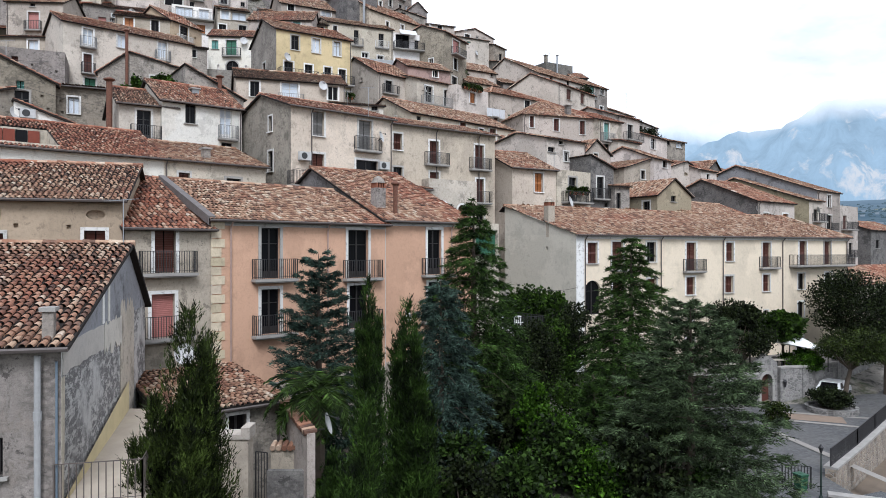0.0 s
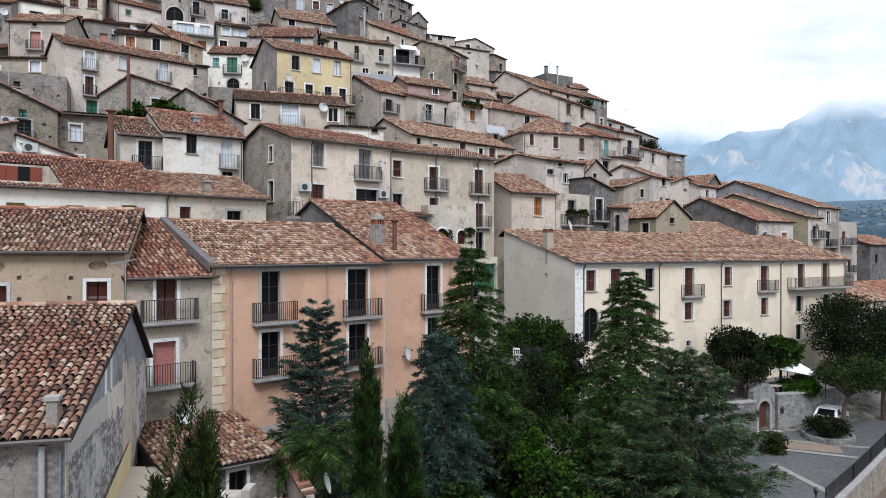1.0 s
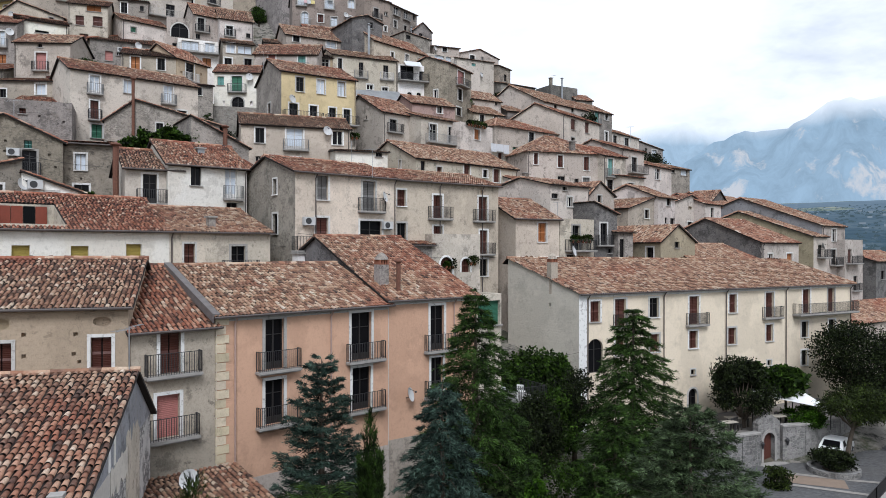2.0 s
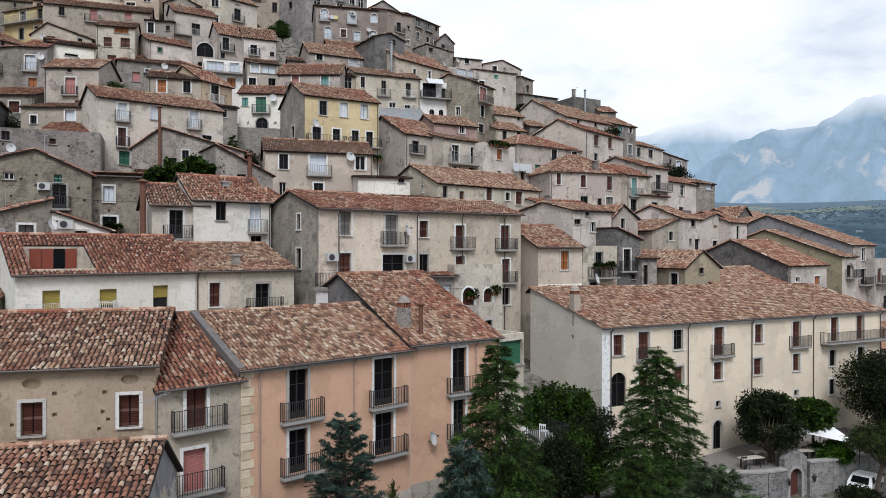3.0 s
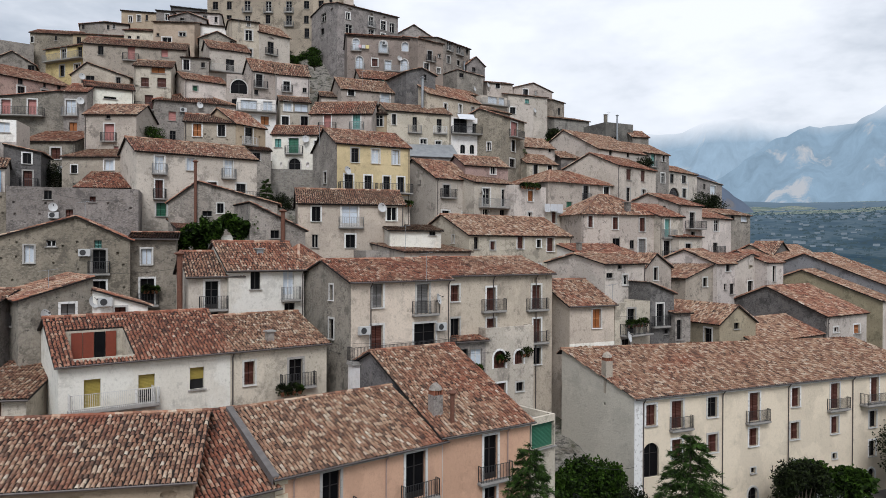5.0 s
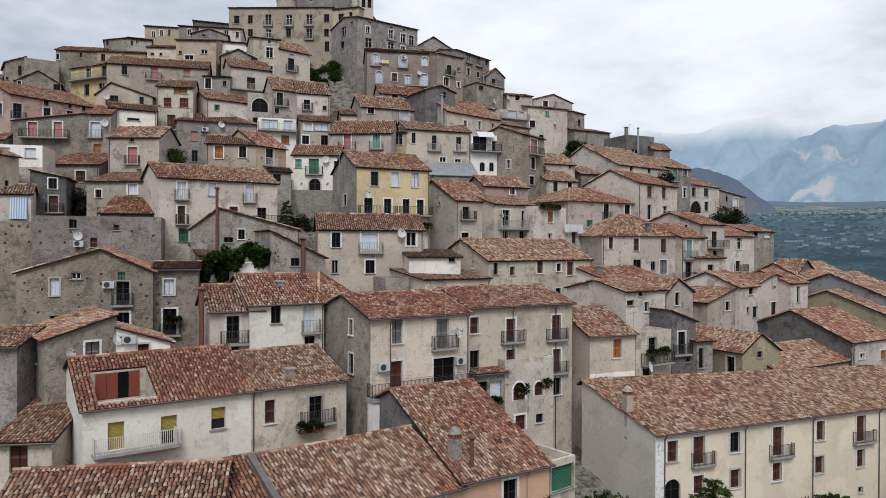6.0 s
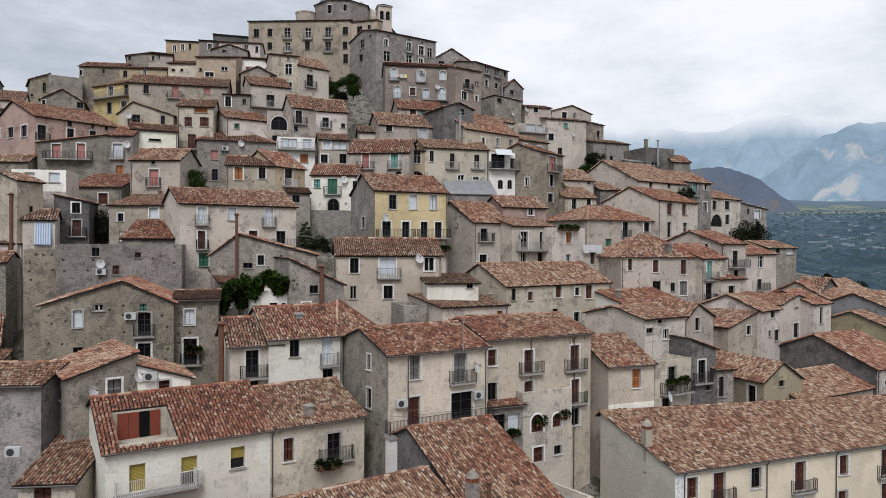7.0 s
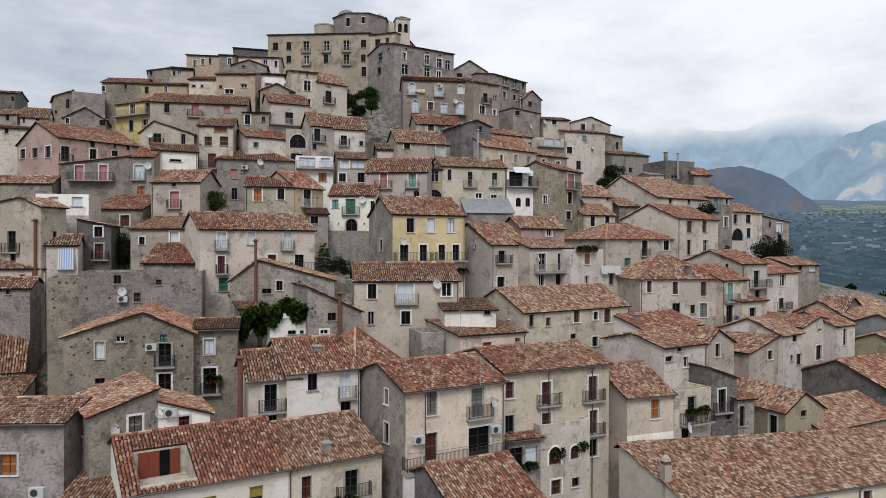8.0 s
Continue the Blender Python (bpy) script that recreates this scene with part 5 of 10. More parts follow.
house(-35.41, 65.30, 22.99, 41.0, 12.18, 8.46, 10.34, 'g', 1.79, 0.50, 'greypale',
      front='2.15 8.24 0.86 1.73 bbW 1.45 2.81; 5.18 8.72 0.77 1.30 wbW; 9.11 8.21 0.87 1.88 bbW 8.37 9.80; 2.11 5.76 0.74 1.80 brW 1.56 2.70; 7.41 6.40 0.92 1.26 wrW; 10.45 5.88 1.02 1.78 bkW 9.43 12.19; 2.33 3.97 0.97 1.33 wgW',
      label='pale grey house with white lace curtained windows')  # grey
house(-17.42, 73.22, 24.42, 32.2, 8.56, 8.73, 10.67, 'g', 2.12, 0.50, 'yellow2',
      front='2.05 8.69 0.85 1.53 wkW; 4.43 8.72 0.87 1.55 wbW; 6.84 8.74 0.82 1.57 wbW; 1.34 5.56 0.97 1.78 bkW 0.15 4.40; 3.57 5.55 0.86 1.79 wkW; 5.76 5.60 0.81 1.76 bkW 4.95 8.58; 7.47 5.59 0.82 1.77 wkW',
      left='4.02 6.63 1.04 1.28 wkW',
      label='yellow and white plastered house with planted balconies', side='grey', plinth=5.24, band='pale')  # yel
house(-11.80, 91.93, 29.55, 20.1, 6.38, 7.66, 6.56, 'g', 2.26, 0.50, 'grey',
      label='grey shed with sheet metal roof', cover='metal')  # metal
house(-24.83, 89.45, 33.60, 1.4, 8.09, 6.72, 7.68, 'g', 2.09, 0.50, 'greywarm',
      front='2.29 5.58 0.91 2.01 bpW 1.15 3.44; 6.12 5.63 0.98 1.92 btW 5.24 7.05; 5.06 4.67 0.37 0.30 hkn; 6.68 4.15 0.75 1.04 akn',
      label='warm grey house with pink and teal shutters')  # u1
house(-25.87, 99.00, 40.59, 19.3, 6.06, 5.0, 5.0, 'g', 1.13, 0.50, 'pale',
      label='low pale house with long tiled roof')  # u1b
house(-17.54, 93.50, 33.99, 10.7, 2.15, 6.0, 8.0, 'g', 1.20, 0.50, 'ochre',
      front='1.17 4.16 2.00 1.08 akn; 1.12 6.31 1.00 1.54 wwW; 1.04 8.23 0.54 0.31 hkn',
      label='narrow ochre house above a dark archway')  # u1c
house(-15.39, 93.70, 33.46, 24.4, 9.21, 7.0, 9.0, 'g', 1.57, 0.50, 'greypale',
      front='1.00 7.08 0.56 1.46 wkW; 3.95 6.23 0.65 2.09 byn 2.98 4.84; 7.52 6.32 0.75 1.96 byn 6.65 8.55; 5.22 4.70 0.90 0.70 wwW; 7.40 4.67 0.83 0.55 wwW',
      label='long pale grey house with yellow shutters')  # u2
house(-6.92, 97.50, 32.19, 21.3, 4.14, 7.0, 10.0, 't', 0.77, 0.50, 'white',
      front='1.33 7.66 1.98 2.13 wkn; 3.52 7.70 0.75 1.51 bkn 0.01 4.32; 1.71 4.90 0.74 1.26 akn; 3.08 4.92 0.67 1.27 akn',
      label='white house with awning terrace above grey arches')  # u3
house(0.14, 97.00, 29.16, 61.1, 6.85, 7.0, 13.0, 'g', 1.30, 0.50, 'stonewarm',
      front='3.62 10.47 2.01 2.15 bpW 2.12 5.31; 3.38 8.38 1.17 1.67 wkW; 3.08 6.15 1.50 1.19 wkW',
      left='2.05 8.29 0.63 1.18 wwW',
      label='tall stone corner house with pink shuttered balcony')  # u3b
house(-42.79, 99.70, 44.12, 33.8, 5.93, 7.0, 9.0, 'g', 1.96, 0.50, 'pale',
      front='2.98 5.69 1.20 1.98 byn 0.09 6.11',
      label='pale house with long balcony and yellow shutters')  # mid
house(-46.24, 98.00, 43.29, 15.3, 3.79, 5.0, 8.0, 's', 0.80, 0.50, 'grey',
      front='0.66 6.21 0.82 1.51 wkW; 2.97 6.68 0.50 0.76 wkn',
      label='grey house with lean-to roof')  # sm
house(-38.90, 96.50, 39.48, 24.3, 3.64, 6.0, 9.0, 't', 0.66, 0.50, 'greywarm',
      front='1.70 6.28 2.26 1.97 akW; 1.54 4.38 1.62 1.07 wkn',
      label='grey house with large arched loggia')  # logg
house(-35.22, 97.00, 40.98, 35.2, 3.47, 6.0, 8.0, 'g', 2.29, 0.50, 'greywarm',
      front='0.89 5.68 0.93 1.89 bkW 0.09 2.03; 0.47 4.58 0.59 0.74 wkn',
      label='grey house with balcony and orange roof')  # h550
house(-31.73, 97.00, 41.43, 25.7, 4.61, 6.0, 7.0, 'g', 2.24, 0.50, 'pale',
      front='1.35 4.59 0.90 1.47 bkW 0.66 2.13; 3.91 4.69 0.58 0.66 wkn',
      label='pale house with brown tiled roof')  # h590
house(-41.90, 106.00, 48.24, 29.0, 4.13, 8.0, 11.0, 'g', 1.00, 0.50, 'greywarm',
      front='2.55 10.50 0.45 0.63 wwW; 2.60 8.06 1.08 1.63 wwW; 2.69 5.53 0.90 1.27 wwW',
      label='tall grey house with white framed windows')  # hlA
house(-38.28, 108.00, 48.94, 46.7, 5.50, 7.0, 9.0, 'g', 2.26, 0.50, 'greypale',
      front='2.14 8.41 1.03 0.55 okn; 2.10 5.74 1.13 2.02 bkn 1.12 3.18',
      label='pale grey house with oval attic window')  # hlB
house(-54.60, 105.99, 51.54, 8.7, 6.33, 6.68, 7.64, 'g', 0.95, 0.50, 'ochre',
      front='4.46 5.49 1.01 0.64 wwW; 2.07 4.49 1.38 0.74 wwW; 0.69 5.40 0.46 0.46 wkn',
      label='ochre house below the crest')  # umA
house(-49.70, 110.00, 51.99, 22.5, 5.24, 7.0, 8.0, 'g', 1.00, 0.50, 'white',
      front='2.11 5.24 1.10 1.32 wpW; 4.92 5.95 0.46 0.76 wkn',
      label='white house with pink door')  # umB
house(-46.24, 104.00, 49.90, 22.5, 5.22, 7.0, 6.0, 'f', 1.20, 0.50, 'grey',
      front='4.78 6.25 0.53 0.54 wkn',
      label='grey plastered house with a low gable')  # umC
house(-72.34, 113.00, 52.75, 14.6, 7.92, 7.0, 7.0, 'g', 1.00, 0.50, 'ochre',
      front='0.91 5.34 0.67 1.19 wkn; 4.14 5.71 0.58 1.10 wwW',
      label='ochre house with small windows')  # umD
house(-63.91, 114.00, 53.52, 11.5, 5.00, 7.0, 7.0, 'g', 1.20, 0.50, 'pale',
      front='0.88 5.59 0.59 0.49 wkn; 2.30 5.61 0.49 0.50 wkn',
      label='pale house with rose roof')  # umE
house(-82.13, 116.00, 54.11, 15.6, 7.43, 8.0, 7.0, 'g', 1.60, 0.50, 'stonewarm',
      front='-0.54 5.28 0.49 1.03 wkW; 4.15 5.82 0.40 0.83 wkn',
      label='stone house with grey tiled roof')  # umF
house(-77.95, 124.00, 57.01, 29.5, 4.06, 8.0, 8.0, 'r', 0.91, 0.50, 'grey',
      front='0.50 7.07 0.40 0.87 wkn',
      label='grey house with sloping parapet')  # umG
house(-73.47, 124.00, 56.25, 27.8, 4.28, 8.0, 9.0, 'g', 1.20, 0.50, 'greywarm',
      front='1.78 7.99 0.51 1.09 wwW; 0.81 7.69 0.41 0.87 wkn',
      label='warm grey house near the crest')  # umH
house(-73.92, 131.00, 61.73, 18.3, 6.37, 8.0, 8.0, 'g', 0.80, 0.50, 'ochre',
      front='1.64 5.82 0.66 1.25 wwW; 3.17 6.12 0.66 1.25 wwW; 4.60 6.41 0.44 1.14 wkn',
      label='ochre house near the crest')  # umI
house(-65.33, 128.00, 59.58, 19.6, 2.98, 7.0, 9.0, 'g', 0.90, 0.50, 'grey',
      front='1.97 7.26 0.75 1.21 wwW',
      label='grey house near the crest')  # umJ
house(-67.26, 138.00, 65.81, 24.4, 7.25, 8.0, 7.0, 'g', 1.00, 0.50, 'dark',
      label='dark stone house near the crest')  # umK
house(-59.42, 124.00, 58.91, 15.4, 7.52, 7.0, 8.0, 'g', 0.90, 0.50, 'pale',
      front='4.95 6.76 0.73 0.85 wwW; 6.94 6.39 0.52 1.07 wkn',
      label='pale house with white flue')  # umL
house(-57.35, 117.00, 57.61, 19.3, 6.07, 6.0, 6.0, 'f', 1.00, 0.50, 'grey',
      front='2.04 5.75 0.59 0.40 wkn',
      label='grey plastered house with a low gable')  # umM
house(-59.22, 137.05, 62.83, 4.9, 21.36, 11.96, 11.96, 'g', 0.92, 0.50, 'palazzo',
      front='1.62 8.76 1.08 1.63 wkn; 4.42 8.83 0.95 1.63 wkn; 8.09 8.30 1.19 2.32 bwn; 12.35 8.22 1.18 2.32 bwn; 16.46 8.27 1.18 2.31 bwn; 20.03 9.02 1.05 1.61 wkn; 22.94 9.08 1.05 1.61 wkn; 4.42 6.15 0.95 1.51 wkn; 8.15 5.63 1.07 1.97 bwn; 12.23 6.03 0.95 1.74 wkn; 16.47 5.50 1.18 2.20 bwn; 19.98 6.14 0.94 1.50 wkn; 20.10 3.14 0.94 1.96 wkn',
      label='large ochre palace on the crest with two rows of windows')  # pal
house(-37.94, 138.89, 63.35, -9.4, 5.62, 11.04, 11.04, 'g', 0.74, 0.50, 'palazzo',
      front='1.71 8.45 1.13 1.61 wkn; 3.83 8.83 0.63 1.37 wkn',
      label='ochre palace wing with small windows')  # palR
house(-31.07, 130.94, 56.91, 42.9, 13.93, 10.44, 13.29, 'g', 1.14, 0.50, 'grey',
      front='2.70 12.93 0.89 0.44 okn; 7.63 13.04 0.66 0.45 okn; 10.64 12.61 0.54 0.45 okn; 2.33 10.58 0.88 1.31 wwW; 7.57 10.14 1.05 2.00 bwW; 10.45 10.10 1.21 1.80 wwW; 12.50 9.94 1.23 1.93 wwW; 2.53 7.67 1.52 1.96 wwW; 7.58 7.57 1.32 2.12 wwW; 10.39 7.95 1.08 1.46 wwW',
      left='5.41 10.96 1.87 1.68 wwn; 5.86 8.48 1.41 1.35 wkn; 2.10 13.31 1.12 0.55 okn',
      label='large grey corner house on the crest')  # apt
house(-26.40, 118.57, 47.64, 16.0, 12.28, 8.71, 12.58, 'g', 1.55, 0.50, 'rosegrey',
      front='1.48 10.05 1.18 2.05 AbW 0.60 2.36; 6.21 9.88 1.38 2.16 AbW 5.32 7.11; 10.04 10.39 1.09 1.58 abW; 2.08 6.93 1.18 2.16 AbW 1.30 2.96; 4.74 7.48 0.99 1.37 wrW; 7.07 6.76 1.09 1.87 bbW 6.32 10.80; 9.90 6.83 1.20 2.17 abW; 6.73 5.57 1.19 0.78 wkW; 8.82 5.62 1.00 0.78 wkW',
      label='rose grey palace with white arched windows')  # pinkA
house(-14.31, 119.68, 47.41, 43.1, 5.56, 8.55, 12.35, 'g', 1.33, 0.50, 'rosegrey',
      front='2.57 8.89 0.99 1.77 bkW 1.72 3.70; 4.69 9.82 0.75 0.69 wwn; 1.91 6.95 1.10 1.47 wwW; 4.58 7.04 0.75 0.99 wwW',
      label='rose grey palace wing with small windows')  # pinkB
house(-12.89, 140.00, 52.89, 55.3, 10.95, 9.0, 13.0, 'g', 0.90, 0.50, 'stonewarm',
      front='3.96 11.15 1.46 1.84 bwn 2.87 5.06; 7.21 11.10 1.32 1.87 bwn 6.18 8.44; 3.79 8.59 1.09 1.50 wwW; 7.04 8.73 0.94 1.17 wkW; 9.98 11.78 0.78 1.07 wkn',
      label='tall stone house on the slope')  # pk2
house(-21.44, 142.00, 59.29, 15.9, 7.29, 8.0, 8.0, 'f', 2.20, 0.50, 'grey',
      front='1.53 6.72 1.17 0.81 wkn',
      label='grey stone gabled house')  # rg1
house(-7.21, 146.00, 53.99, 27.8, 4.28, 7.0, 8.0, 'f', 1.80, 0.50, 'grey',
      front='1.69 6.56 0.78 0.94 wkn',
      label='grey stone house on the skyline')  # rg2
house(-2.71, 137.00, 49.01, 21.8, 5.38, 7.0, 7.0, 'g', 1.00, 0.50, 'greywarm',
      front='2.22 6.05 0.93 1.10 wkW',
      label='warm grey house with tiled roof')  # rg3
house(2.57, 143.00, 48.33, 31.6, 9.53, 8.0, 8.0, 'f', 1.40, 0.50, 'greywarm',
      front='2.89 6.91 1.21 1.83 wkW; 5.39 7.30 0.55 0.92 wwn',
      label='warm grey gabled house')  # rg4
house(1.40, 136.00, 39.47, 27.3, 8.73, 8.0, 14.0, 'g', 1.00, 0.50, 'greypale',
      front='4.15 12.52 0.98 0.87 wtn; 1.05 9.77 1.09 1.95 wkW; 3.07 7.68 0.98 1.41 wkW; 5.14 10.16 0.49 0.87 wkn',
      label='pale grey house with peeling plaster')  # rg5
house(10.34, 143.00, 43.74, 55.4, 4.86, 8.0, 10.0, 'g', 0.80, 0.50, 'stonewarm',
      front='2.77 7.25 1.11 1.48 wkn',
      label='stone house with dish')  # rg6
house(10.58, 140.00, 39.52, 33.9, 8.95, 9.0, 10.0, 'g', 1.20, 0.50, 'rubble',
      front='4.44 6.59 0.84 0.89 wkn; 8.27 5.97 0.57 1.58 wwn; 8.22 3.71 0.43 1.35 wwn',
      label='rubble stone house with orange roof')  # stone
house(-23.14, 114.00, 44.82, 23.3, 7.59, 6.0, 7.0, 'g', 1.92, 0.50, 'greywarm',
      front='2.46 5.86 1.06 1.22 wrW; 4.11 5.74 1.07 1.23 wtn',
      label='grey house with red and teal windows')  # v0
house(-22.64, 97.77, 39.12, 27.8, 9.82, 6.40, 7.31, 'g', 2.17, 0.50, 'greywarm',
      front='1.47 6.37 0.92 1.05 wkW; 6.57 5.37 1.39 1.82 bbW 5.61 7.97; 9.16 5.32 1.15 1.83 bkW 8.32 10.26',
      label='grey house with mottled orange roof')  # v1
house(-13.44, 98.46, 38.82, 34.9, 4.79, 6.38, 10.03, 'f', 0.82, 0.50, 'dark',
      front='3.06 9.07 0.47 0.98 wkn',
      label='dark weathered tower house with metal flue')  # dkt
house(-10.34, 98.25, 38.43, 48.7, 10.89, 6.37, 7.28, 'g', 2.27, 0.50, 'greywarm',
      front='3.56 5.10 0.68 1.22 wwW; 6.56 5.33 0.71 1.25 wwW; 9.31 5.29 0.73 1.26 wwW',
      label='grey house with orange tiled roof')  # v2
house(-11.10, 117.00, 43.39, 39.3, 9.47, 6.0, 7.0, 'g', 1.30, 0.50, 'greypale',
      front='2.13 5.76 0.81 1.14 wwW; 6.14 5.57 0.84 1.36 wwW; 8.26 5.24 0.73 0.88 wwn',
      label='pale grey house with white framed windows')  # v3
house(-3.51, 121.00, 43.21, 33.1, 5.50, 6.0, 7.0, 't', 0.66, 0.50, 'greypale',
      front='2.45 5.47 1.94 1.66 bbn 0.01 5.51; 4.35 5.58 1.16 1.47 wbn',
      label='pale grey house with long terrace')  # v4
house(-3.20, 111.00, 37.92, 46.7, 6.87, 7.0, 8.0, 'g', 1.30, 0.50, 'greywarm',
      front='1.52 6.43 0.76 0.99 wwW; 4.82 6.39 0.92 0.91 wwW',
      label='warm grey house with orange roof')  # v5
house(-8.36, 133.13, 48.90, 40.4, 6.42, 6.24, 8.32, 'l', 0.44, 0.50, 'grey',
      front='-2.24 7.89 1.05 1.37 wkn; 1.07 8.23 1.07 0.86 wkn',
      label='rough grey house with dark openings')  # v6
house(1.53, 128.00, 42.05, 24.1, 4.90, 4.0, 8.0, 't', 0.44, 0.50, 'greypale',
      front='0.67 6.15 1.11 1.22 wkW; 2.47 3.35 0.89 1.53 wkn',
      label='pale house with terrace')  # v7
house(3.73, 101.00, 28.09, 33.1, 5.50, 7.0, 8.0, 'g', 1.72, 0.50, 'greypale',
      front='1.56 6.33 0.78 1.45 wkW; 4.11 6.36 0.79 1.47 wkW',
      label='pale grey house with brown roof')  # sm2
house(3.46, 105.00, 32.99, 32.2, 5.63, 6.0, 6.0, 'g', 1.80, 0.50, 'greywarm',
      front='4.71 6.05 0.41 0.51 wkn',
      label='warm grey house with orange roof')  # sm3
house(9.23, 108.00, 30.66, 24.3, 4.86, 6.0, 7.0, 'g', 1.30, 0.50, 'grey',
      label='grey house with tiled roof')  # sm4
house(14.74, 107.00, 30.89, 43.4, 11.64, 14.0, 8.0, 'g', 3.60, 0.50, 'greypale',
      front='2.79 7.16 0.66 0.68 wkn; 7.22 7.23 0.69 0.78 wkn',
      label='long pale house with broad tiled roof')  # lr2
house(22.45, 116.00, 30.56, 40.2, 7.75, 8.0, 9.0, 'g', 2.00, 0.50, 'grey',
      front='3.56 6.80 1.11 2.09 btW 2.73 4.39; 6.27 7.79 0.99 1.47 wwW; 6.17 4.20 0.99 1.66 wwW',
      label='grey house with green shutters')  # lr3
house(19.30, 131.32, 37.24, 30.4, 6.48, 6.56, 9.85, 't', 0.72, 0.50, 'dark',
      front='2.03 6.56 1.52 0.72 wwn',
      label='dark grey flat topped block with tall flue')  # blk
house(24.41, 132.41, 37.98, 19.0, 3.33, 5.42, 6.51, 'g', 1.48, 0.50, 'grey',
      label='small grey house with red roof')  # blk2
house(16.50, 130.84, 36.91, 18.2, 3.49, 5.45, 7.63, 'g', 0.55, 0.50, 'greypale',
      label='small pale house with grey roof', cover='metal')  # blk3
house(29.89, 127.80, 27.65, 48.7, 10.92, 8.0, 10.0, 'g', 1.74, 0.50, 'greypale',
      front='1.28 7.90 1.36 1.58 wkW; 5.85 8.09 1.83 1.51 wkW; 5.99 5.46 1.63 1.72 wkW; 1.15 4.93 4.07 2.17 akn',
      label='pale grey house with arched porch')  # enA
house(37.11, 136.00, 27.20, 39.3, 7.89, 7.0, 9.0, 'l', 0.99, 0.50, 'grey',
      front='5.01 7.05 1.69 1.69 wbW; 2.31 9.21 0.66 1.04 wkn; 5.20 5.25 1.35 1.37 wkn',
      label='grey house at the end of the ridge')  # enB
house(16.30, 99.20, 24.53, 51.1, 11.31, 9.0, 11.0, 'g', 2.00, 0.50, 'greypale',
      front='3.12 9.08 1.39 1.57 wrn; 7.32 9.14 1.30 1.62 wrn; 3.00 5.93 1.08 2.05 wkW; 7.53 5.90 1.31 2.11 wwW',
      label='pale grey house with red brown shutters')  # sl
house(6.21, 92.00, 23.58, 39.0, 12.70, 9.0, 9.0, 'h', 2.08, 0.50, 'greywarm',
      front='6.93 6.78 1.04 2.04 bkW 6.21 7.66; 10.96 7.53 1.09 1.31 wkW; 3.83 4.64 1.11 1.86 dgn; 11.20 5.83 1.09 0.69 wgn',
      label='warm grey house with brown hipped roof')  # br
house(-7.24, 78.60, 21.85, 43.2, 5.70, 9.0, 10.0, 'g', 2.51, 0.50, 'greypale',
      front='1.48 7.84 0.99 1.42 bkW 0.58 2.72; 4.59 7.67 1.03 1.45 wkW; 1.37 5.01 1.07 1.29 wkW; 4.44 4.77 1.20 1.45 wkW',
      left='3.17 11.80 0.33 0.46 wkn',
      label='pale grey house with wooden balcony')  # d1
house(-2.98, 79.68, 21.80, 42.5, 6.44, 7.73, 9.66, 'g', 1.24, 0.50, 'greypale',
      front='1.84 6.87 1.11 2.14 bwW 0.69 5.64; 4.67 7.01 0.89 1.98 wkW; 1.72 5.25 0.85 1.36 wwW; 4.40 5.04 0.89 1.52 wkn',
      label='pale grey house with long balcony')  # d2
house(-4.20, 83.23, 29.07, 29.0, 5.85, 5.68, 4.73, 'g', 1.41, 0.50, 'rose',
      front='3.74 3.78 0.69 1.09 wwW',
      label='small rose plastered house with brown roof')  # d3
house(1.54, 82.00, 22.31, 48.0, 6.05, 5.0, 9.0, 't', 0.55, 0.50, 'greypale',
      front='3.03 7.19 1.03 1.27 wonW; 2.94 4.86 0.82 1.00 wwW',
      label='pale house with plant filled roof terrace')  # terA
house(5.60, 86.50, 19.68, 37.1, 3.31, 4.0, 9.0, 't', 0.44, 0.50, 'greypale',
      front='1.25 7.28 0.71 1.38 wrW',
      label='pale house with laundry on its terrace')  # terB
house(-19.50, 65.90, 17.22, 18.5, 10.40, 7.5, 11.0, 'g', 1.63, 0.50, 'cream2',
      front='1.74 9.24 0.83 1.44 wkW; 5.01 8.76 1.57 2.07 bbW 3.94 6.30; 9.17 9.40 0.97 1.36 wwW; 1.64 6.69 0.61 1.28 wwn; 5.07 6.69 0.90 1.29 wkW',
      label='cream plastered house with wide balcony window')  # b
house(-10.42, 65.20, 19.58, 17.5, 4.98, 6.0, 6.0, 's', 0.65, 0.50, 'white',
      front='4.13 5.55 0.61 0.43 wkn',
      label='low white house with flat red roof')  # ann2
house(-8.54, 62.27, 16.22, 35.1, 6.96, 7.38, 7.38, 's', 0.75, 0.50, 'greypale',
      front='2.81 6.25 0.95 0.37 won; 6.10 6.47 0.62 0.37 won',
      label='pale grey house with orange tiled roof')  # ann
house(-12.25, 62.93, 18.46, 27.6, 2.25, 4.16, 5.20, 't', 0.46, 0.50, 'grey',
      label='grey annexe with metal roof')  # shedb
house(-3.04, 67.90, 15.27, 43.5, 14.95, 8.5, 10.0, 'g', 2.06, 0.50, 'greypale',
      front='7.05 8.59 0.89 1.28 wrW; 9.81 8.72 0.67 0.83 wkW; 11.60 8.31 1.04 1.44 wrW; 6.62 6.94 0.80 0.52 wkn; 9.75 5.94 0.84 1.01 wkW; 13.33 5.65 0.80 1.16 wkW; 0.95 8.57 0.58 1.16 wkn; 3.15 8.49 0.68 0.84 wrW',
      left='2.40 10.87 0.35 0.79 wwW',
      label='white plastered house with small porch and long tiled roof')  # wv
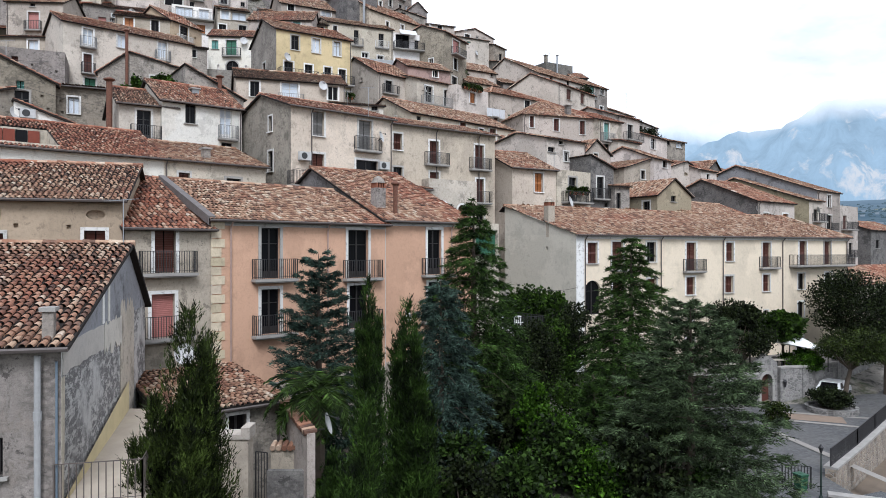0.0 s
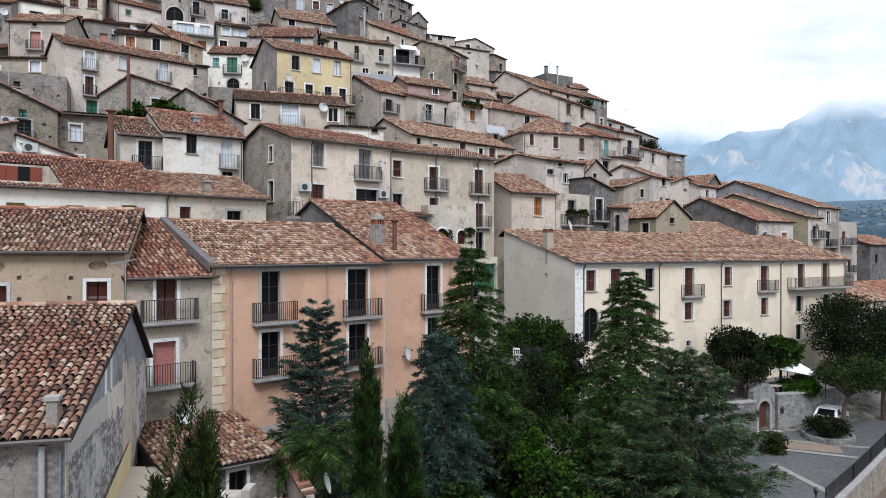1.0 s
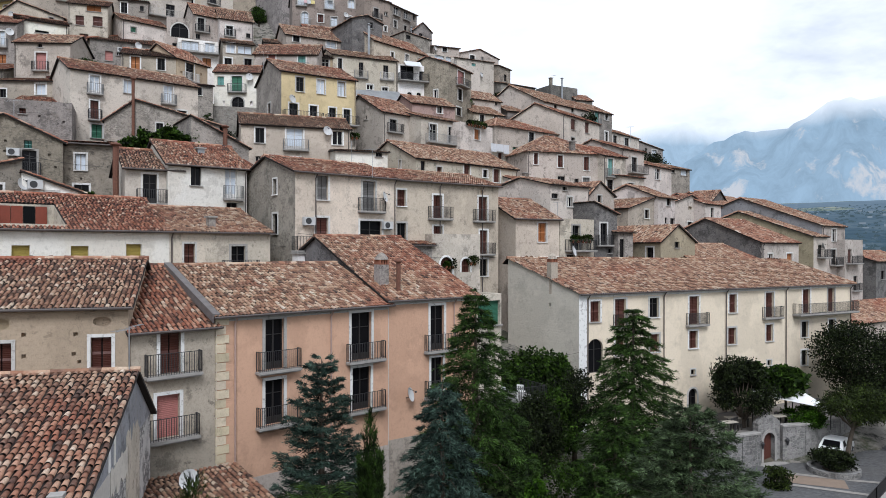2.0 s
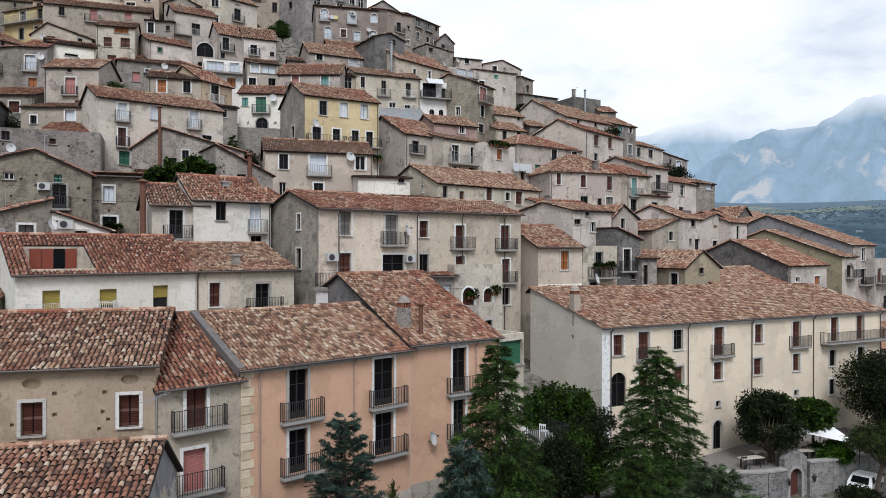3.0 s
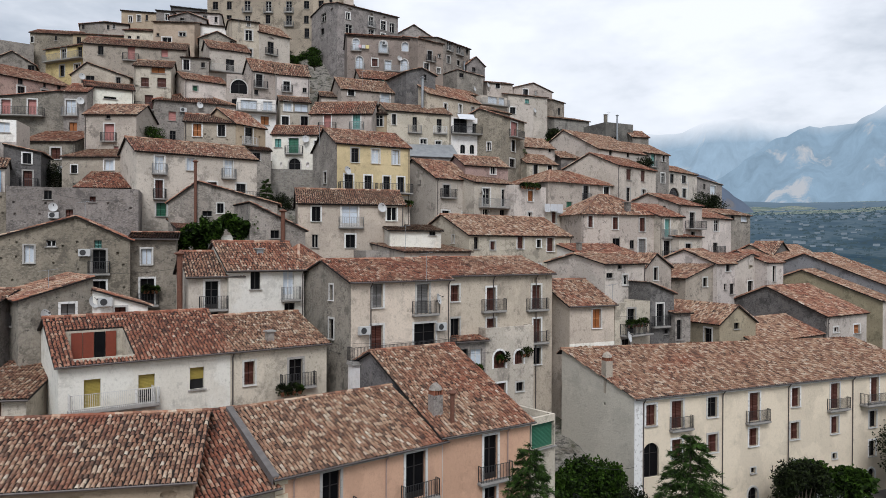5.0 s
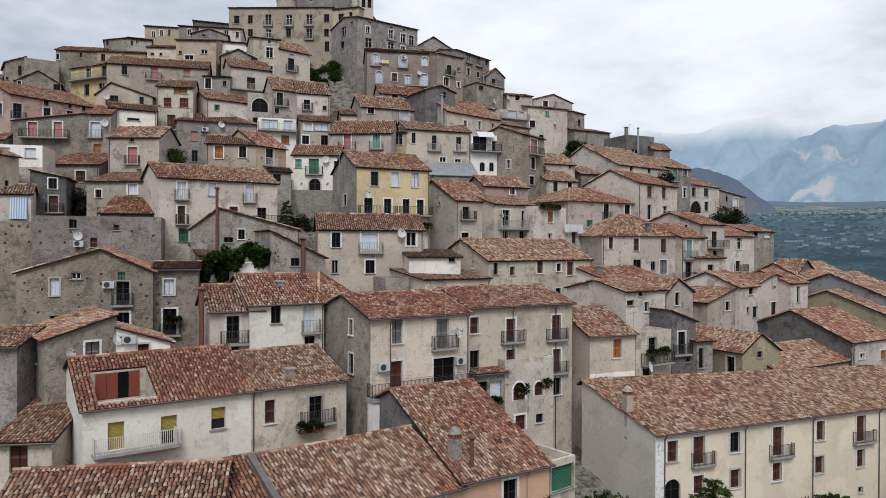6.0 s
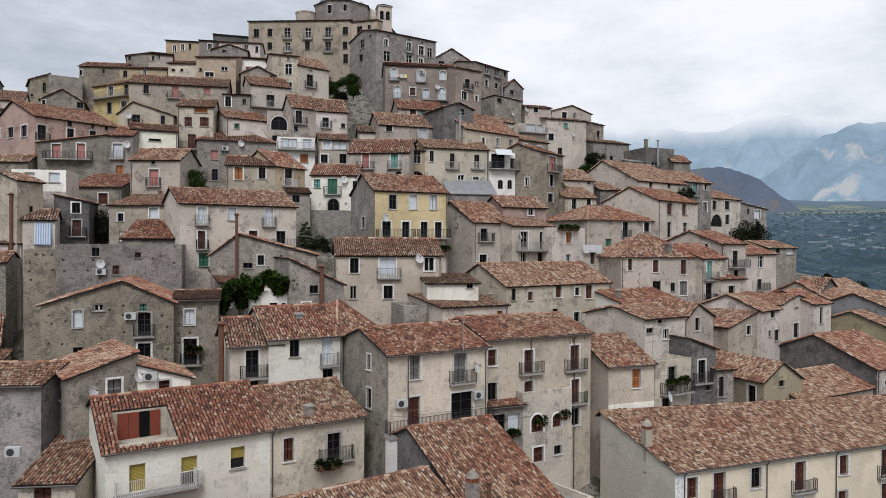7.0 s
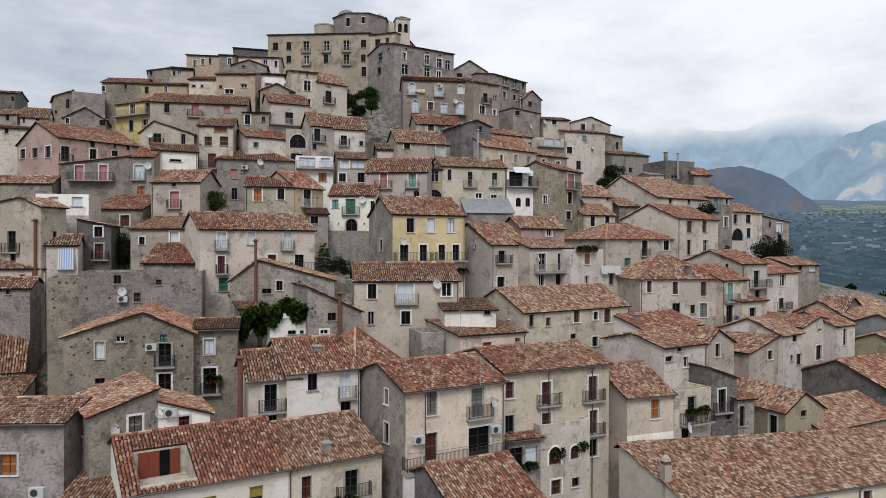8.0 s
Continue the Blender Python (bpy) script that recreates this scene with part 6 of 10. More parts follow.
house(9.46, 82.50, 15.90, 19.8, 10.31, 9.0, 12.0, 'h', 2.60, 0.50, 'greywarm',
      front='1.13 10.47 0.56 1.36 wrW; 4.36 10.24 0.71 1.44 wrW; 4.52 7.95 0.99 1.24 wkn; 7.94 10.01 0.72 1.65 wrW; 7.92 7.50 0.94 1.65 wgrW; 6.59 7.98 0.57 0.99 wkn',
      label='warm grey corner house with brown shutters')  # F1
house(18.94, 85.00, 14.77, 36.7, 4.18, 8.0, 13.0, 'g', 1.60, 0.50, 'greypale',
      front='1.34 10.47 0.94 2.18 btW 0.40 2.67; 1.27 7.90 1.13 2.18 bkW 0.42 2.89; 1.28 6.58 0.57 0.66 wkn',
      label='pale grey house with green shutters and balcony laundry')  # F2
house(22.76, 91.50, 18.52, 44.8, 5.67, 9.0, 11.0, 'g', 1.60, 0.50, 'greywarm',
      front='3.21 8.02 1.30 2.08 bkW 1.54 5.44; 3.36 6.37 1.04 1.22 wkW',
      left='2.15 10.74 0.47 0.64 wkn',
      label='warm grey house with balcony')  # F3
house(21.27, 85.30, 18.07, 42.8, 4.85, 5.15, 7.21, 's', 0.62, 0.50, 'greypale',
      front='1.98 4.38 1.24 2.06 bkW 0.92 3.62',
      label='pale lower house with thin red roof')  # F4
house(27.21, 97.00, 18.12, 49.3, 9.24, 8.0, 10.0, 'g', 1.49, 0.50, 'greypale',
      front='4.43 8.17 1.68 1.60 wwW; 4.22 5.13 1.51 1.45 bkn 2.98 5.66',
      label='pale house with orange tiled roof')  # F5
house(31.93, 112.00, 22.50, 36.9, 9.98, 3.0, 7.0, 't', 0.33, 0.50, 'dark',
      front='1.00 3.26 1.16 1.29 wrW',
      label='dark grey garden wall house')  # gwl
house(33.50, 108.00, 22.95, 37.7, 6.55, 7.0, 6.0, 'g', 0.98, 0.50, 'grey',
      front='2.13 5.27 0.91 0.66 wkn; 5.02 5.39 1.73 0.92 wbn',
      label='grey house with pale tiled roof')  # farA
house(8.89, 73.70, 18.16, 42.6, 9.31, 8.0, 5.0, 'g', 1.15, 0.50, 'white',
      front='2.40 4.13 1.15 0.94 wkn',
      label='low white house with bright orange tiled roof', clay='red')  # or
house(9.76, 65.87, 15.82, 41.0, 5.83, 7.64, 6.68, 'g', 0.90, 0.50, 'greypale',
      front='2.07 6.19 0.62 0.36 wkn; 2.86 4.65 0.79 0.95 wwW; 0.66 5.36 0.98 0.47 wkn',
      label='pale house with mottled tiled roof')  # srA
house(14.63, 72.00, 14.05, 42.3, 4.46, 7.0, 8.0, 'f', 1.39, 0.40, 'greywarm',
      front='1.78 7.98 0.72 1.30 wkW; 1.72 5.43 0.90 1.36 wwW',
      label='grey gabled house with white framed windows')  # srB
house(19.54, 75.50, 12.81, 43.4, 6.55, 9.0, 8.0, 'r', 1.70, 0.50, 'greywarm',
      front='3.78 7.98 0.84 0.96 wkW; 3.19 5.35 1.25 2.14 bwW 2.25 4.13',
      label='warm grey house with cream balcony door')  # h2
house(23.78, 78.84, 14.60, 48.8, 4.57, 7.66, 7.66, 'g', 1.53, 0.50, 'greypale',
      front='2.74 6.76 1.22 1.11 wkW; 2.10 4.73 0.67 0.67 wkn; 3.88 4.12 1.24 1.24 wkn',
      label='pale house with weathered roof')  # h1a
house(28.32, 87.00, 13.29, 46.8, 8.92, 8.0, 9.0, 'f', 1.00, 0.50, 'greypale',
      front='4.24 9.28 1.17 0.48 okn; 4.07 6.78 1.31 2.18 bwW 2.84 6.36; 4.17 4.80 1.46 1.77 wkW',
      label='pale gabled house with round attic window')  # h1b
house(33.08, 89.84, 13.57, 43.9, 4.42, 7.66, 8.62, 'g', 1.44, 0.50, 'greypale',
      front='1.94 6.17 0.82 1.99 wkW',
      label='pale house with whitewashed base')  # h4
house(37.85, 97.00, 13.13, 45.8, 15.34, 9.0, 9.0, 'g', 2.29, 0.50, 'greywarm',
      front='0.44 6.97 1.45 1.75 wrW; 6.82 6.86 1.58 1.67 wrW; 0.25 4.36 1.29 1.39 wkn; 6.36 3.79 1.91 1.52 wbn',
      label='warm grey house with long mottled roof')  # h5
house(33.91, 100.00, 17.84, -35.9, 3.41, 10.0, 5.0, 'g', 2.00, 0.50, 'dark',
      front='-0.66 5.00 0.49 0.61 wkn',
      label='dark stone house with broad roof')  # h6
house(20.06, 65.60, 10.13, 32.3, 4.87, 11.0, 7.0, 'f', 1.58, 0.48, 'olive',
      front='2.29 7.06 0.70 0.56 wkn; 3.21 4.53 1.21 1.94 bkW 2.39 4.03',
      left='1.31 4.63 0.86 1.78 wkW',
      label='olive plastered gabled house')  # ol
house(23.53, 66.70, 8.32, 38.7, 13.26, 8.0, 7.0, 'g', 1.57, 0.50, 'greywarm',
      front='6.19 5.41 1.38 1.22 wkW',
      label='warm grey house with large tiled roof')  # rr
house(5.95, 60.20, 10.06, 30.2, 4.77, 9.0, 9.0, 'g', 1.96, 0.50, 'cream2',
      front='2.86 6.95 0.88 1.65 wonW',
      label='cream house with orange shuttered window', plinth=5.7, band='white')  # e1
house(10.16, 62.60, 10.13, 39.4, 4.72, 6.0, 9.0, 't', 0.66, 0.50, 'greypale',
      front='2.16 6.15 1.02 2.25 bkW 0.66 4.15; 1.42 4.81 1.07 0.89 wkW',
      label='pale flat topped house with planted balcony')  # e2
house(13.85, 65.60, 8.77, 32.5, 2.97, 6.0, 11.0, 'l', 1.03, 0.50, 'dark',
      front='1.20 8.00 0.87 2.05 bkW 0.17 2.18; 2.02 7.21 0.48 0.41 wkn',
      label='dark weathered narrow house with balcony')  # dk
house(16.23, 66.20, 9.96, 26.5, 1.79, 5.0, 8.0, 's', 0.60, 0.50, 'grey',
      front='0.48 5.52 0.55 1.84 wkn',
      label='narrow grey house with little red roof')  # tn
house(33.24, 74.00, 9.12, 38.1, 8.11, 13.0, 8.0, 'g', 2.68, 0.50, 'greypale',
      front='1.78 6.21 0.96 0.54 wwW; 6.02 5.83 1.29 0.94 wonW',
      label='pale house with dark stone gable and broad red roof', side='dark')  # R3
house(44.20, 84.61, 8.68, 41.5, 4.19, 18.50, 9.25, 'g', 3.30, 0.50, 'greypale',
      front='2.07 6.72 1.40 1.46 bkn 1.02 3.65',
      label='pale house with long olive side wall', side='olive')  # R2
house(46.65, 87.28, 6.94, 42.3, 7.84, 20.68, 12.41, 'g', 3.90, 0.50, 'greywarm',
      front='3.91 10.41 1.38 1.59 wwW; 3.91 7.44 1.77 1.95 bkW 2.45 5.39',
      label='tall warm grey house with blue grey side wall', side='bluegrey')  # R1
house(51.02, 90.00, 5.60, 40.9, 6.11, 7.0, 12.0, 't', 0.77, 0.50, 'greypale',
      front='1.63 8.97 1.35 1.76 brn 0.19 4.08; 3.58 5.36 1.39 1.86 bkn 2.30 4.88',
      label='pale flat topped house with balconies')  # R5
house(60.37, 102.00, 6.88, 38.9, 4.78, 7.0, 8.0, 't', 0.77, 0.50, 'stonewarm',
      front='1.74 6.04 1.03 1.50 wkn',
      label='stone house with roof terrace below the town')  # R6
house(59.82, 98.00, 6.68, 38.9, 12.75, 8.0, 8.0, 'g', 1.40, 0.50, 'dark',
      front='2.44 5.40 1.24 1.20 wkn',
      label='dark grey house with pale blinds below the town')  # R7
house(45.03, 78.00, 2.00, 35.1, 20.88, 9.0, 6.0, 'g', 1.83, 0.50, 'greywarm',
      label='low house with red tiled roof by the road')  # R8

# ---- the ground ----
GROUND += [(14, 48, 1.5), (18, 54, 2.3), (24, 60, 2.3), (30, 66, 2.3), (36, 72, 2.3), (42, 78, 2.3), (48, 84, 2.0),
           (-6, 18, 2.0), (0, 26, 2.5), (6, 36, 2.5), (12, 44, 1.5), (24, 48, 0.4), (26, 38, -1.4), (32, 44, -1.2), (40, 50, -0.8), (20, 30, -1.5), (26, 36, -0.5), (-4, 6, 0.0), (10, 12, -2.0), (40, 40, 0.0), (-20, 8, -1.0),
           (60, 62, 0.0), (30, 64, 2.0), (40, 74, 2.0), (52, 92, 2.0), (66, 96, -2.0), (80, 120, -8.0), (56, 130, 4.0), (46, 150, 10.0), (-40, 20, 6.0), (-60, 40, 14.0), (-90, 80, 34.0), (-60, 175, 50.0), (-20, 180, 42.0), (20, 170, 30.0), (-110, 140, 40.0), (-8, -20, -4.0), (30, -10, -5.0)]
GP = np.array(GROUND)


def ground_z(x, y):
    """Height of the terrain: the hill under the houses, then the valley that climbs away to the mountains."""
    x, y = np.asarray(x, float), np.asarray(y, float)
    d2 = (x[..., None] - GP[:, 0]) ** 2 + (y[..., None] - GP[:, 1]) ** 2
    wgt = 1.0 / (d2 + 9.0) ** 2
    near = (wgt * GP[:, 2]).sum(-1) / wgt.sum(-1) - 0.8
    far = np.hypot(x, y)
    gap = np.sqrt(d2.min(-1))
    valley = -28.0 + np.maximum(far - 500.0, 0) * 0.082 + 10 * np.sin(x * 0.004 + 1.0) * np.sin(y * 0.0031)
    t = np.clip((gap - 25.0) / 160.0, 0, 1)
    t = t * t * (3 - 2 * t)
    z = near * (1 - t) + valley * t
    return np.where(in_piazza(x, y), piazza_z(x, y) - 0.25, z)


def piazza_z(x, y):
    return 0.3 + 0.05 * np.maximum(x - 29.0, 0) + 0.03 * np.maximum(y - 50.0, 0)


def in_piazza(x, y):
    """The paved square and the road that leaves it."""
    return (x > 15.0 - 0.12 * (y - 34)) & (x < 46) & (y > 27) & (y < 52.5 + 0.55 * np.maximum(x - 28.0, 0)) & (x < np.where(y < 35.8, 19.6, 19.6 + 0.97 * (y - 35.8)))


def spread(lo, hi, step, limit, grow=1.22):
    mid = list(np.arange(lo, hi + 0.1, step))
    a, s = [lo], step
    while a[-1] > -limit:
        s *= grow
        a.append(a[-1] - s)
    c, s = [mid[-1]], step
    while c[-1] < limit:
        s *= grow
        c.append(c[-1] + s)
    return np.array(a[:0:-1] + mid + c[1:])


def terrain():
    xs, ys = spread(-112, 90, 2.0, 4300), spread(-20, 185, 2.0, 4300)
    X, Y = np.meshgrid(xs, ys, indexing="ij")
    Z = ground_z(X, Y)
    v = np.stack([X, Y, Z], -1).reshape(-1, 3)
    i, j = np.meshgrid(np.arange(len(xs) - 1), np.arange(len(ys) - 1), indexing="ij")
    a = (i * len(ys) + j).ravel()
    f = np.stack([a, a + len(ys), a + len(ys) + 1, a + 1], 1)
    m, n = material("hillside")
    p = n.position
    a1 = n.noise(p, 0.008, 6.0, 0.6)
    a2 = n.noise(p, 0.35, 6.0, 0.65)
    a3 = n.noise(p, 4.0, 5.0, 0.7)
    grass = n.mix(a2, (0.012, 0.018, 0.007, 1), (0.04, 0.05, 0.018, 1))
    earth = n.mix(a3, (0.045, 0.038, 0.027, 1), (0.13, 0.108, 0.08, 1))
    rock = n.noise(n.stretch(p, (1, 1, 1.6)), 1.1, 9.0, 0.75)
    crag = n.mix(n.ramp(rock, [(0.40, g3(1.0)), (0.52, g3(0.0))]), n.mix(a3, (0.11, 0.10, 0.085, 1), (0.25, 0.23, 0.20, 1)), (0.02, 0.018, 0.014, 1))
    col = n.mix(n.ramp(a2, [(0.42, g3(0.0)), (0.6, g3(1.0))]), grass, earth)
    col = n.mix(n.ramp(n.noise(p, 0.22, 7.0, 0.7), [(0.44, g3(0.0)), (0.52, g3(1.0))]), col, crag)
    dist = n.add("ShaderNodeVectorMath", {0: p}, operation="LENGTH").outputs["Value"]
    fields = n.ramp(n.noise(p, 0.012, 8.0, 0.7), [(0.38, (0.05, 0.085, 0.075)), (0.5, (0.085, 0.12, 0.095)), (0.56, (0.20, 0.20, 0.155)), (0.62, (0.08, 0.115, 0.095))])
    col = n.mix(n.ramp(n.math("DIVIDE", dist, 900.0), [(0.25, g3(0.0)), (0.6, g3(1.0))]), col, fields)
    finish(n, col, 0.95, a3, 0.4, 0.05)
    me = quick_mesh("ground", v, f, m, True)
    tagged(new("ground", me), "earth and grass slope that runs out into a hazy valley", "ground", kind="structure")


terrain()

# ---- the distance ----
def mountains():
    """Ranges far behind the valley, haze painted into glowing colours, fading into low cloud."""
    def ridge(name, label, dist, az0, az1, shape, base, tone, light, top, soft, cut):
        az = np.radians(np.linspace(az0, az1, 150))
        rows = 26
        verts = []
        for k in range(rows + 1):
            t = k / rows
            for a in az:
                deg = math.degrees(a)
                e = shape(deg)
                rug = noise.fractal((deg * 0.35, t * 2.2, dist * 0.001), 0.9, 2.1, 6) * (0.25 + t) * e * 0.055
                hgt = base + (dist * math.tan(radians(max(0.2, e))) - base) * t + rug * dist * 0.012
                d = dist + 500 * t + 260 * noise.fractal((deg * 0.22, t * 1.5, 7.1), 1.0, 2.0, 5)
                verts.append((d * math.sin(a), d * math.cos(a), hgt))
        i, j = np.meshgrid(np.arange(rows), np.arange(149), indexing="ij")
        q = (i * 150 + j).ravel()
        m, n = material(name)
        p = n.position
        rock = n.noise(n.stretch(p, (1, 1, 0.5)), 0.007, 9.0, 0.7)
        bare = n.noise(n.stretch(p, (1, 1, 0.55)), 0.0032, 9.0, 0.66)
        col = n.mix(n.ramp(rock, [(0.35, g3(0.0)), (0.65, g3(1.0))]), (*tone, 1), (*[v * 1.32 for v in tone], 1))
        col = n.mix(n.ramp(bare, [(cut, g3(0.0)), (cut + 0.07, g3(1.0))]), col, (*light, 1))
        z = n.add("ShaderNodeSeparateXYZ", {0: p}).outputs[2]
        # Emission carries the blue of the air; the slopes themselves give no light.
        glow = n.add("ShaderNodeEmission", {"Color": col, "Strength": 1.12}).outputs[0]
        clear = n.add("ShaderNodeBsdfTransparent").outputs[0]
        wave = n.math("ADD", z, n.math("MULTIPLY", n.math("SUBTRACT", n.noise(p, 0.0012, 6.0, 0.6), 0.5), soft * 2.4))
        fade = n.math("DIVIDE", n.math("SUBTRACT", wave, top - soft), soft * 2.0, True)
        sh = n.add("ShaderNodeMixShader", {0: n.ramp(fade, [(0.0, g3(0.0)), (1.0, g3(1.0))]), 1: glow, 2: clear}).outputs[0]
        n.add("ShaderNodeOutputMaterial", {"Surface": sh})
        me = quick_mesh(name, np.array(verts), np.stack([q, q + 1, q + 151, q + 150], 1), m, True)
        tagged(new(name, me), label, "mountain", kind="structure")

    def knots(a, pts):
        for (a0, e0), (a1, e1) in zip(pts, pts[1:]):
            if a <= a1:
                return e0 + (e1 - e0) * max(0.0, (a - a0)) / (a1 - a0)
        return pts[-1][1]

    ridge("backdrop_range", "mountain range with pale blue haze painted in, lost in low cloud", 4100, -24, 62, lambda a: 10.6 + 0.5 * math.sin(a * 0.4), 120.0, (0.32, 0.43, 0.535), (0.56, 0.61, 0.66), 690.0, 75.0, 0.60)
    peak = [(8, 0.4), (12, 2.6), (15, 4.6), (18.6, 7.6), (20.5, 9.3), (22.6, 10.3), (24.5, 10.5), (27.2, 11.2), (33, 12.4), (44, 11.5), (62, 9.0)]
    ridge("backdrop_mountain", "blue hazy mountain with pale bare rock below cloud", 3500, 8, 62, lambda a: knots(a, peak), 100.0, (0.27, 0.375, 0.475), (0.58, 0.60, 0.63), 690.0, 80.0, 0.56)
    ridge("backdrop_hill", "dark bare hill with blue haze painted in at the valley's edge", 2300, -6, 26, lambda a: 7.7 * math.exp(-((a - 12.8) / 7.2) ** 2) + 0.3, -60.0, (0.125, 0.155, 0.21), (0.205, 0.20, 0.215), 4000.0, 100.0, 0.52)


mountains()


def valley():
    """Valley floor with fields, woods and farmhouses; blue haze is painted into their glow."""
    az, rad = np.radians(np.linspace(-8, 62, 90)), np.geomspace(430, 4200, 70)
    A, R = np.meshgrid(az, rad, indexing="ij")
    X, Y = R * np.sin(A), R * np.cos(A)
    Z = ground_z(X, Y) + 1.0
    i, j = np.meshgrid(np.arange(89), np.arange(69), indexing="ij")
    q = (i * 70 + j).ravel()
    m, n = material("hazy_valley")
    p = n.stretch(n.position, (1.0, 0.45, 1.0))
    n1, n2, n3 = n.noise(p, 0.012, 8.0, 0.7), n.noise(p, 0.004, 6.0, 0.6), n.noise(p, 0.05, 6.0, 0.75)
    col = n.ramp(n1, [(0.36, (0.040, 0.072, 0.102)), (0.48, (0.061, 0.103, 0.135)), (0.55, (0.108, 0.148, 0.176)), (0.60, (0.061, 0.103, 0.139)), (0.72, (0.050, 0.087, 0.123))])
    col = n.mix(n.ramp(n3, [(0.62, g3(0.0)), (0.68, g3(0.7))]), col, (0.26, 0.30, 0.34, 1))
    # Haze mixed into the emitted colour, paler and bluer with distance.
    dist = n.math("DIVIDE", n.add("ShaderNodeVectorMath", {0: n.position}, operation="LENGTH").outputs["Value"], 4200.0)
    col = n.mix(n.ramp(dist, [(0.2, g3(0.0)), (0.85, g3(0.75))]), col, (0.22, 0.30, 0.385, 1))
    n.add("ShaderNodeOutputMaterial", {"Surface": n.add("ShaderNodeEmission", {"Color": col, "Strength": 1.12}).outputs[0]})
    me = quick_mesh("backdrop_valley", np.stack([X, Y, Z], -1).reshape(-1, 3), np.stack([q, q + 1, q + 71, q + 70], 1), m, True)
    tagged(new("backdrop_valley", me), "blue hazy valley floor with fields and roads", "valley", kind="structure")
    rng = np.random.default_rng(5)

    # Self-lit tone for far houses and woods, with the haze already in it.
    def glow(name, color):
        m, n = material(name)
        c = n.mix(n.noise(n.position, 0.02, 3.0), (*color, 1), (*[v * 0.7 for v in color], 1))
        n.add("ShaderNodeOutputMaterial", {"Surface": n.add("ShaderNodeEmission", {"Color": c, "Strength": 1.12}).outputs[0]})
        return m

    k = 300
    a = np.radians(rng.uniform(4, 48, k))
    d = 1050 + 2000 * rng.random(k) ** 1.2
    x, y = d * np.sin(a), d * np.cos(a)
    z = ground_z(x, y)
    b = Box()
    for i in range(k):
        w, l, h = rng.uniform(4, 9), rng.uniform(4, 9), rng.uniform(2, 4)
        b.box(x[i] - w / 2, x[i] + w / 2, y[i] - l / 2, y[i] + l / 2, z[i] - 1, z[i] + 1 + h)
    tagged(new("valley_house", b.mesh("valley_house", glow("hazed_render", (0.24, 0.29, 0.34)))), "pale farmhouses scattered over the hazy valley", "houses", kind="stuff")
    k = 3600
    a = np.radians(rng.uniform(2, 48, k))
    d = 600 + 2200 * rng.random(k) ** 1.2
    x, y = d * np.sin(a), d * np.cos(a)
    z = ground_z(x, y)
    s = rng.uniform(1.0, 3.2, k)
    dirs = unit(rng.normal(0, 1, (k, 14, 3)))
    c = np.stack([x, y, z + 1 + s * 0.4], 1)[:, None] + dirs * (s[:, None, None] * np.array([1.6, 1.0, 0.5]))
    u, e = rng.normal(0, 1, (k, 14, 3)), rng.normal(0, 1, (k, 14, 3))
    q = s[:, None, None] * 0.4
    v = np.stack([c - u * q, c - e * q, c + u * q, c + e * q], 2).reshape(-1, 3)
    tagged(new("valley_trees", quick_mesh("valley_trees", v, np.arange(len(v)).reshape(-1, 4), glow("hazed_wood", (0.075, 0.115, 0.135)))), "dark woods and hedges scattered over the hazy valley", "trees", kind="stuff")


def unit(a):
    return a / (np.linalg.norm(a, axis=-1, keepdims=True) + 1e-9)


valley()

# ---- plants ----
def foliage(name, dark, light, trans=0.14):
    if name in MATS:
        return MATS[name]
    m, n = material(name)
    # Random leaf tones, plus lit and shaded clumps painted in by noise.
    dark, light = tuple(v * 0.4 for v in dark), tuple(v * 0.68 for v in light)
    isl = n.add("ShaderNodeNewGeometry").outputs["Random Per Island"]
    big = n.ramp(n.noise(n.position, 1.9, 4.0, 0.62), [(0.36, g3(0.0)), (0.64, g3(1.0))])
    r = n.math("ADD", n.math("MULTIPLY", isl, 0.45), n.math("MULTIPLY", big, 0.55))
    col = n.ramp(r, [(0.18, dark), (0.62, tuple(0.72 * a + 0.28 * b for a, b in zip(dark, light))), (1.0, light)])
    d = n.add("ShaderNodeBsdfPrincipled", {"Base Color": col, "Roughness": 0.62, "Specular IOR Level": 0.12})
    t = n.add("ShaderNodeBsdfTranslucent", {"Color": col})
    n.add("ShaderNodeOutputMaterial", {"Surface": n.add("ShaderNodeMixShader", {0: trans, 1: d.outputs[0], 2: t.outputs[0]}).outputs[0]})
    MATS[name] = m
    return m


BARK = plain("bark", (0.085, 0.065, 0.048), 0.95, 0.0, 0.6, 7.0)
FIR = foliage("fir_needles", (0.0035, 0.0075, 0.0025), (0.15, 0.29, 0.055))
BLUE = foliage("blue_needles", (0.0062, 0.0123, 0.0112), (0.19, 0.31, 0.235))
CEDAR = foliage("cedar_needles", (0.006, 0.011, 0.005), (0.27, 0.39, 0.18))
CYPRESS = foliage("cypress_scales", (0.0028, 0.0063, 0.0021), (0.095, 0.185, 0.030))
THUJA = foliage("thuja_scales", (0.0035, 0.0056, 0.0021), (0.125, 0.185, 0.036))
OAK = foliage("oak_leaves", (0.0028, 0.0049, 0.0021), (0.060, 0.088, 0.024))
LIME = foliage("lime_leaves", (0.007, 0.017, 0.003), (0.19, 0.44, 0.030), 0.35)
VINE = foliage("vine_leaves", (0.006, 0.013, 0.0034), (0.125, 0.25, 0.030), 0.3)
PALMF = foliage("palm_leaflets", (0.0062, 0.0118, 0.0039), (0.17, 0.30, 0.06))


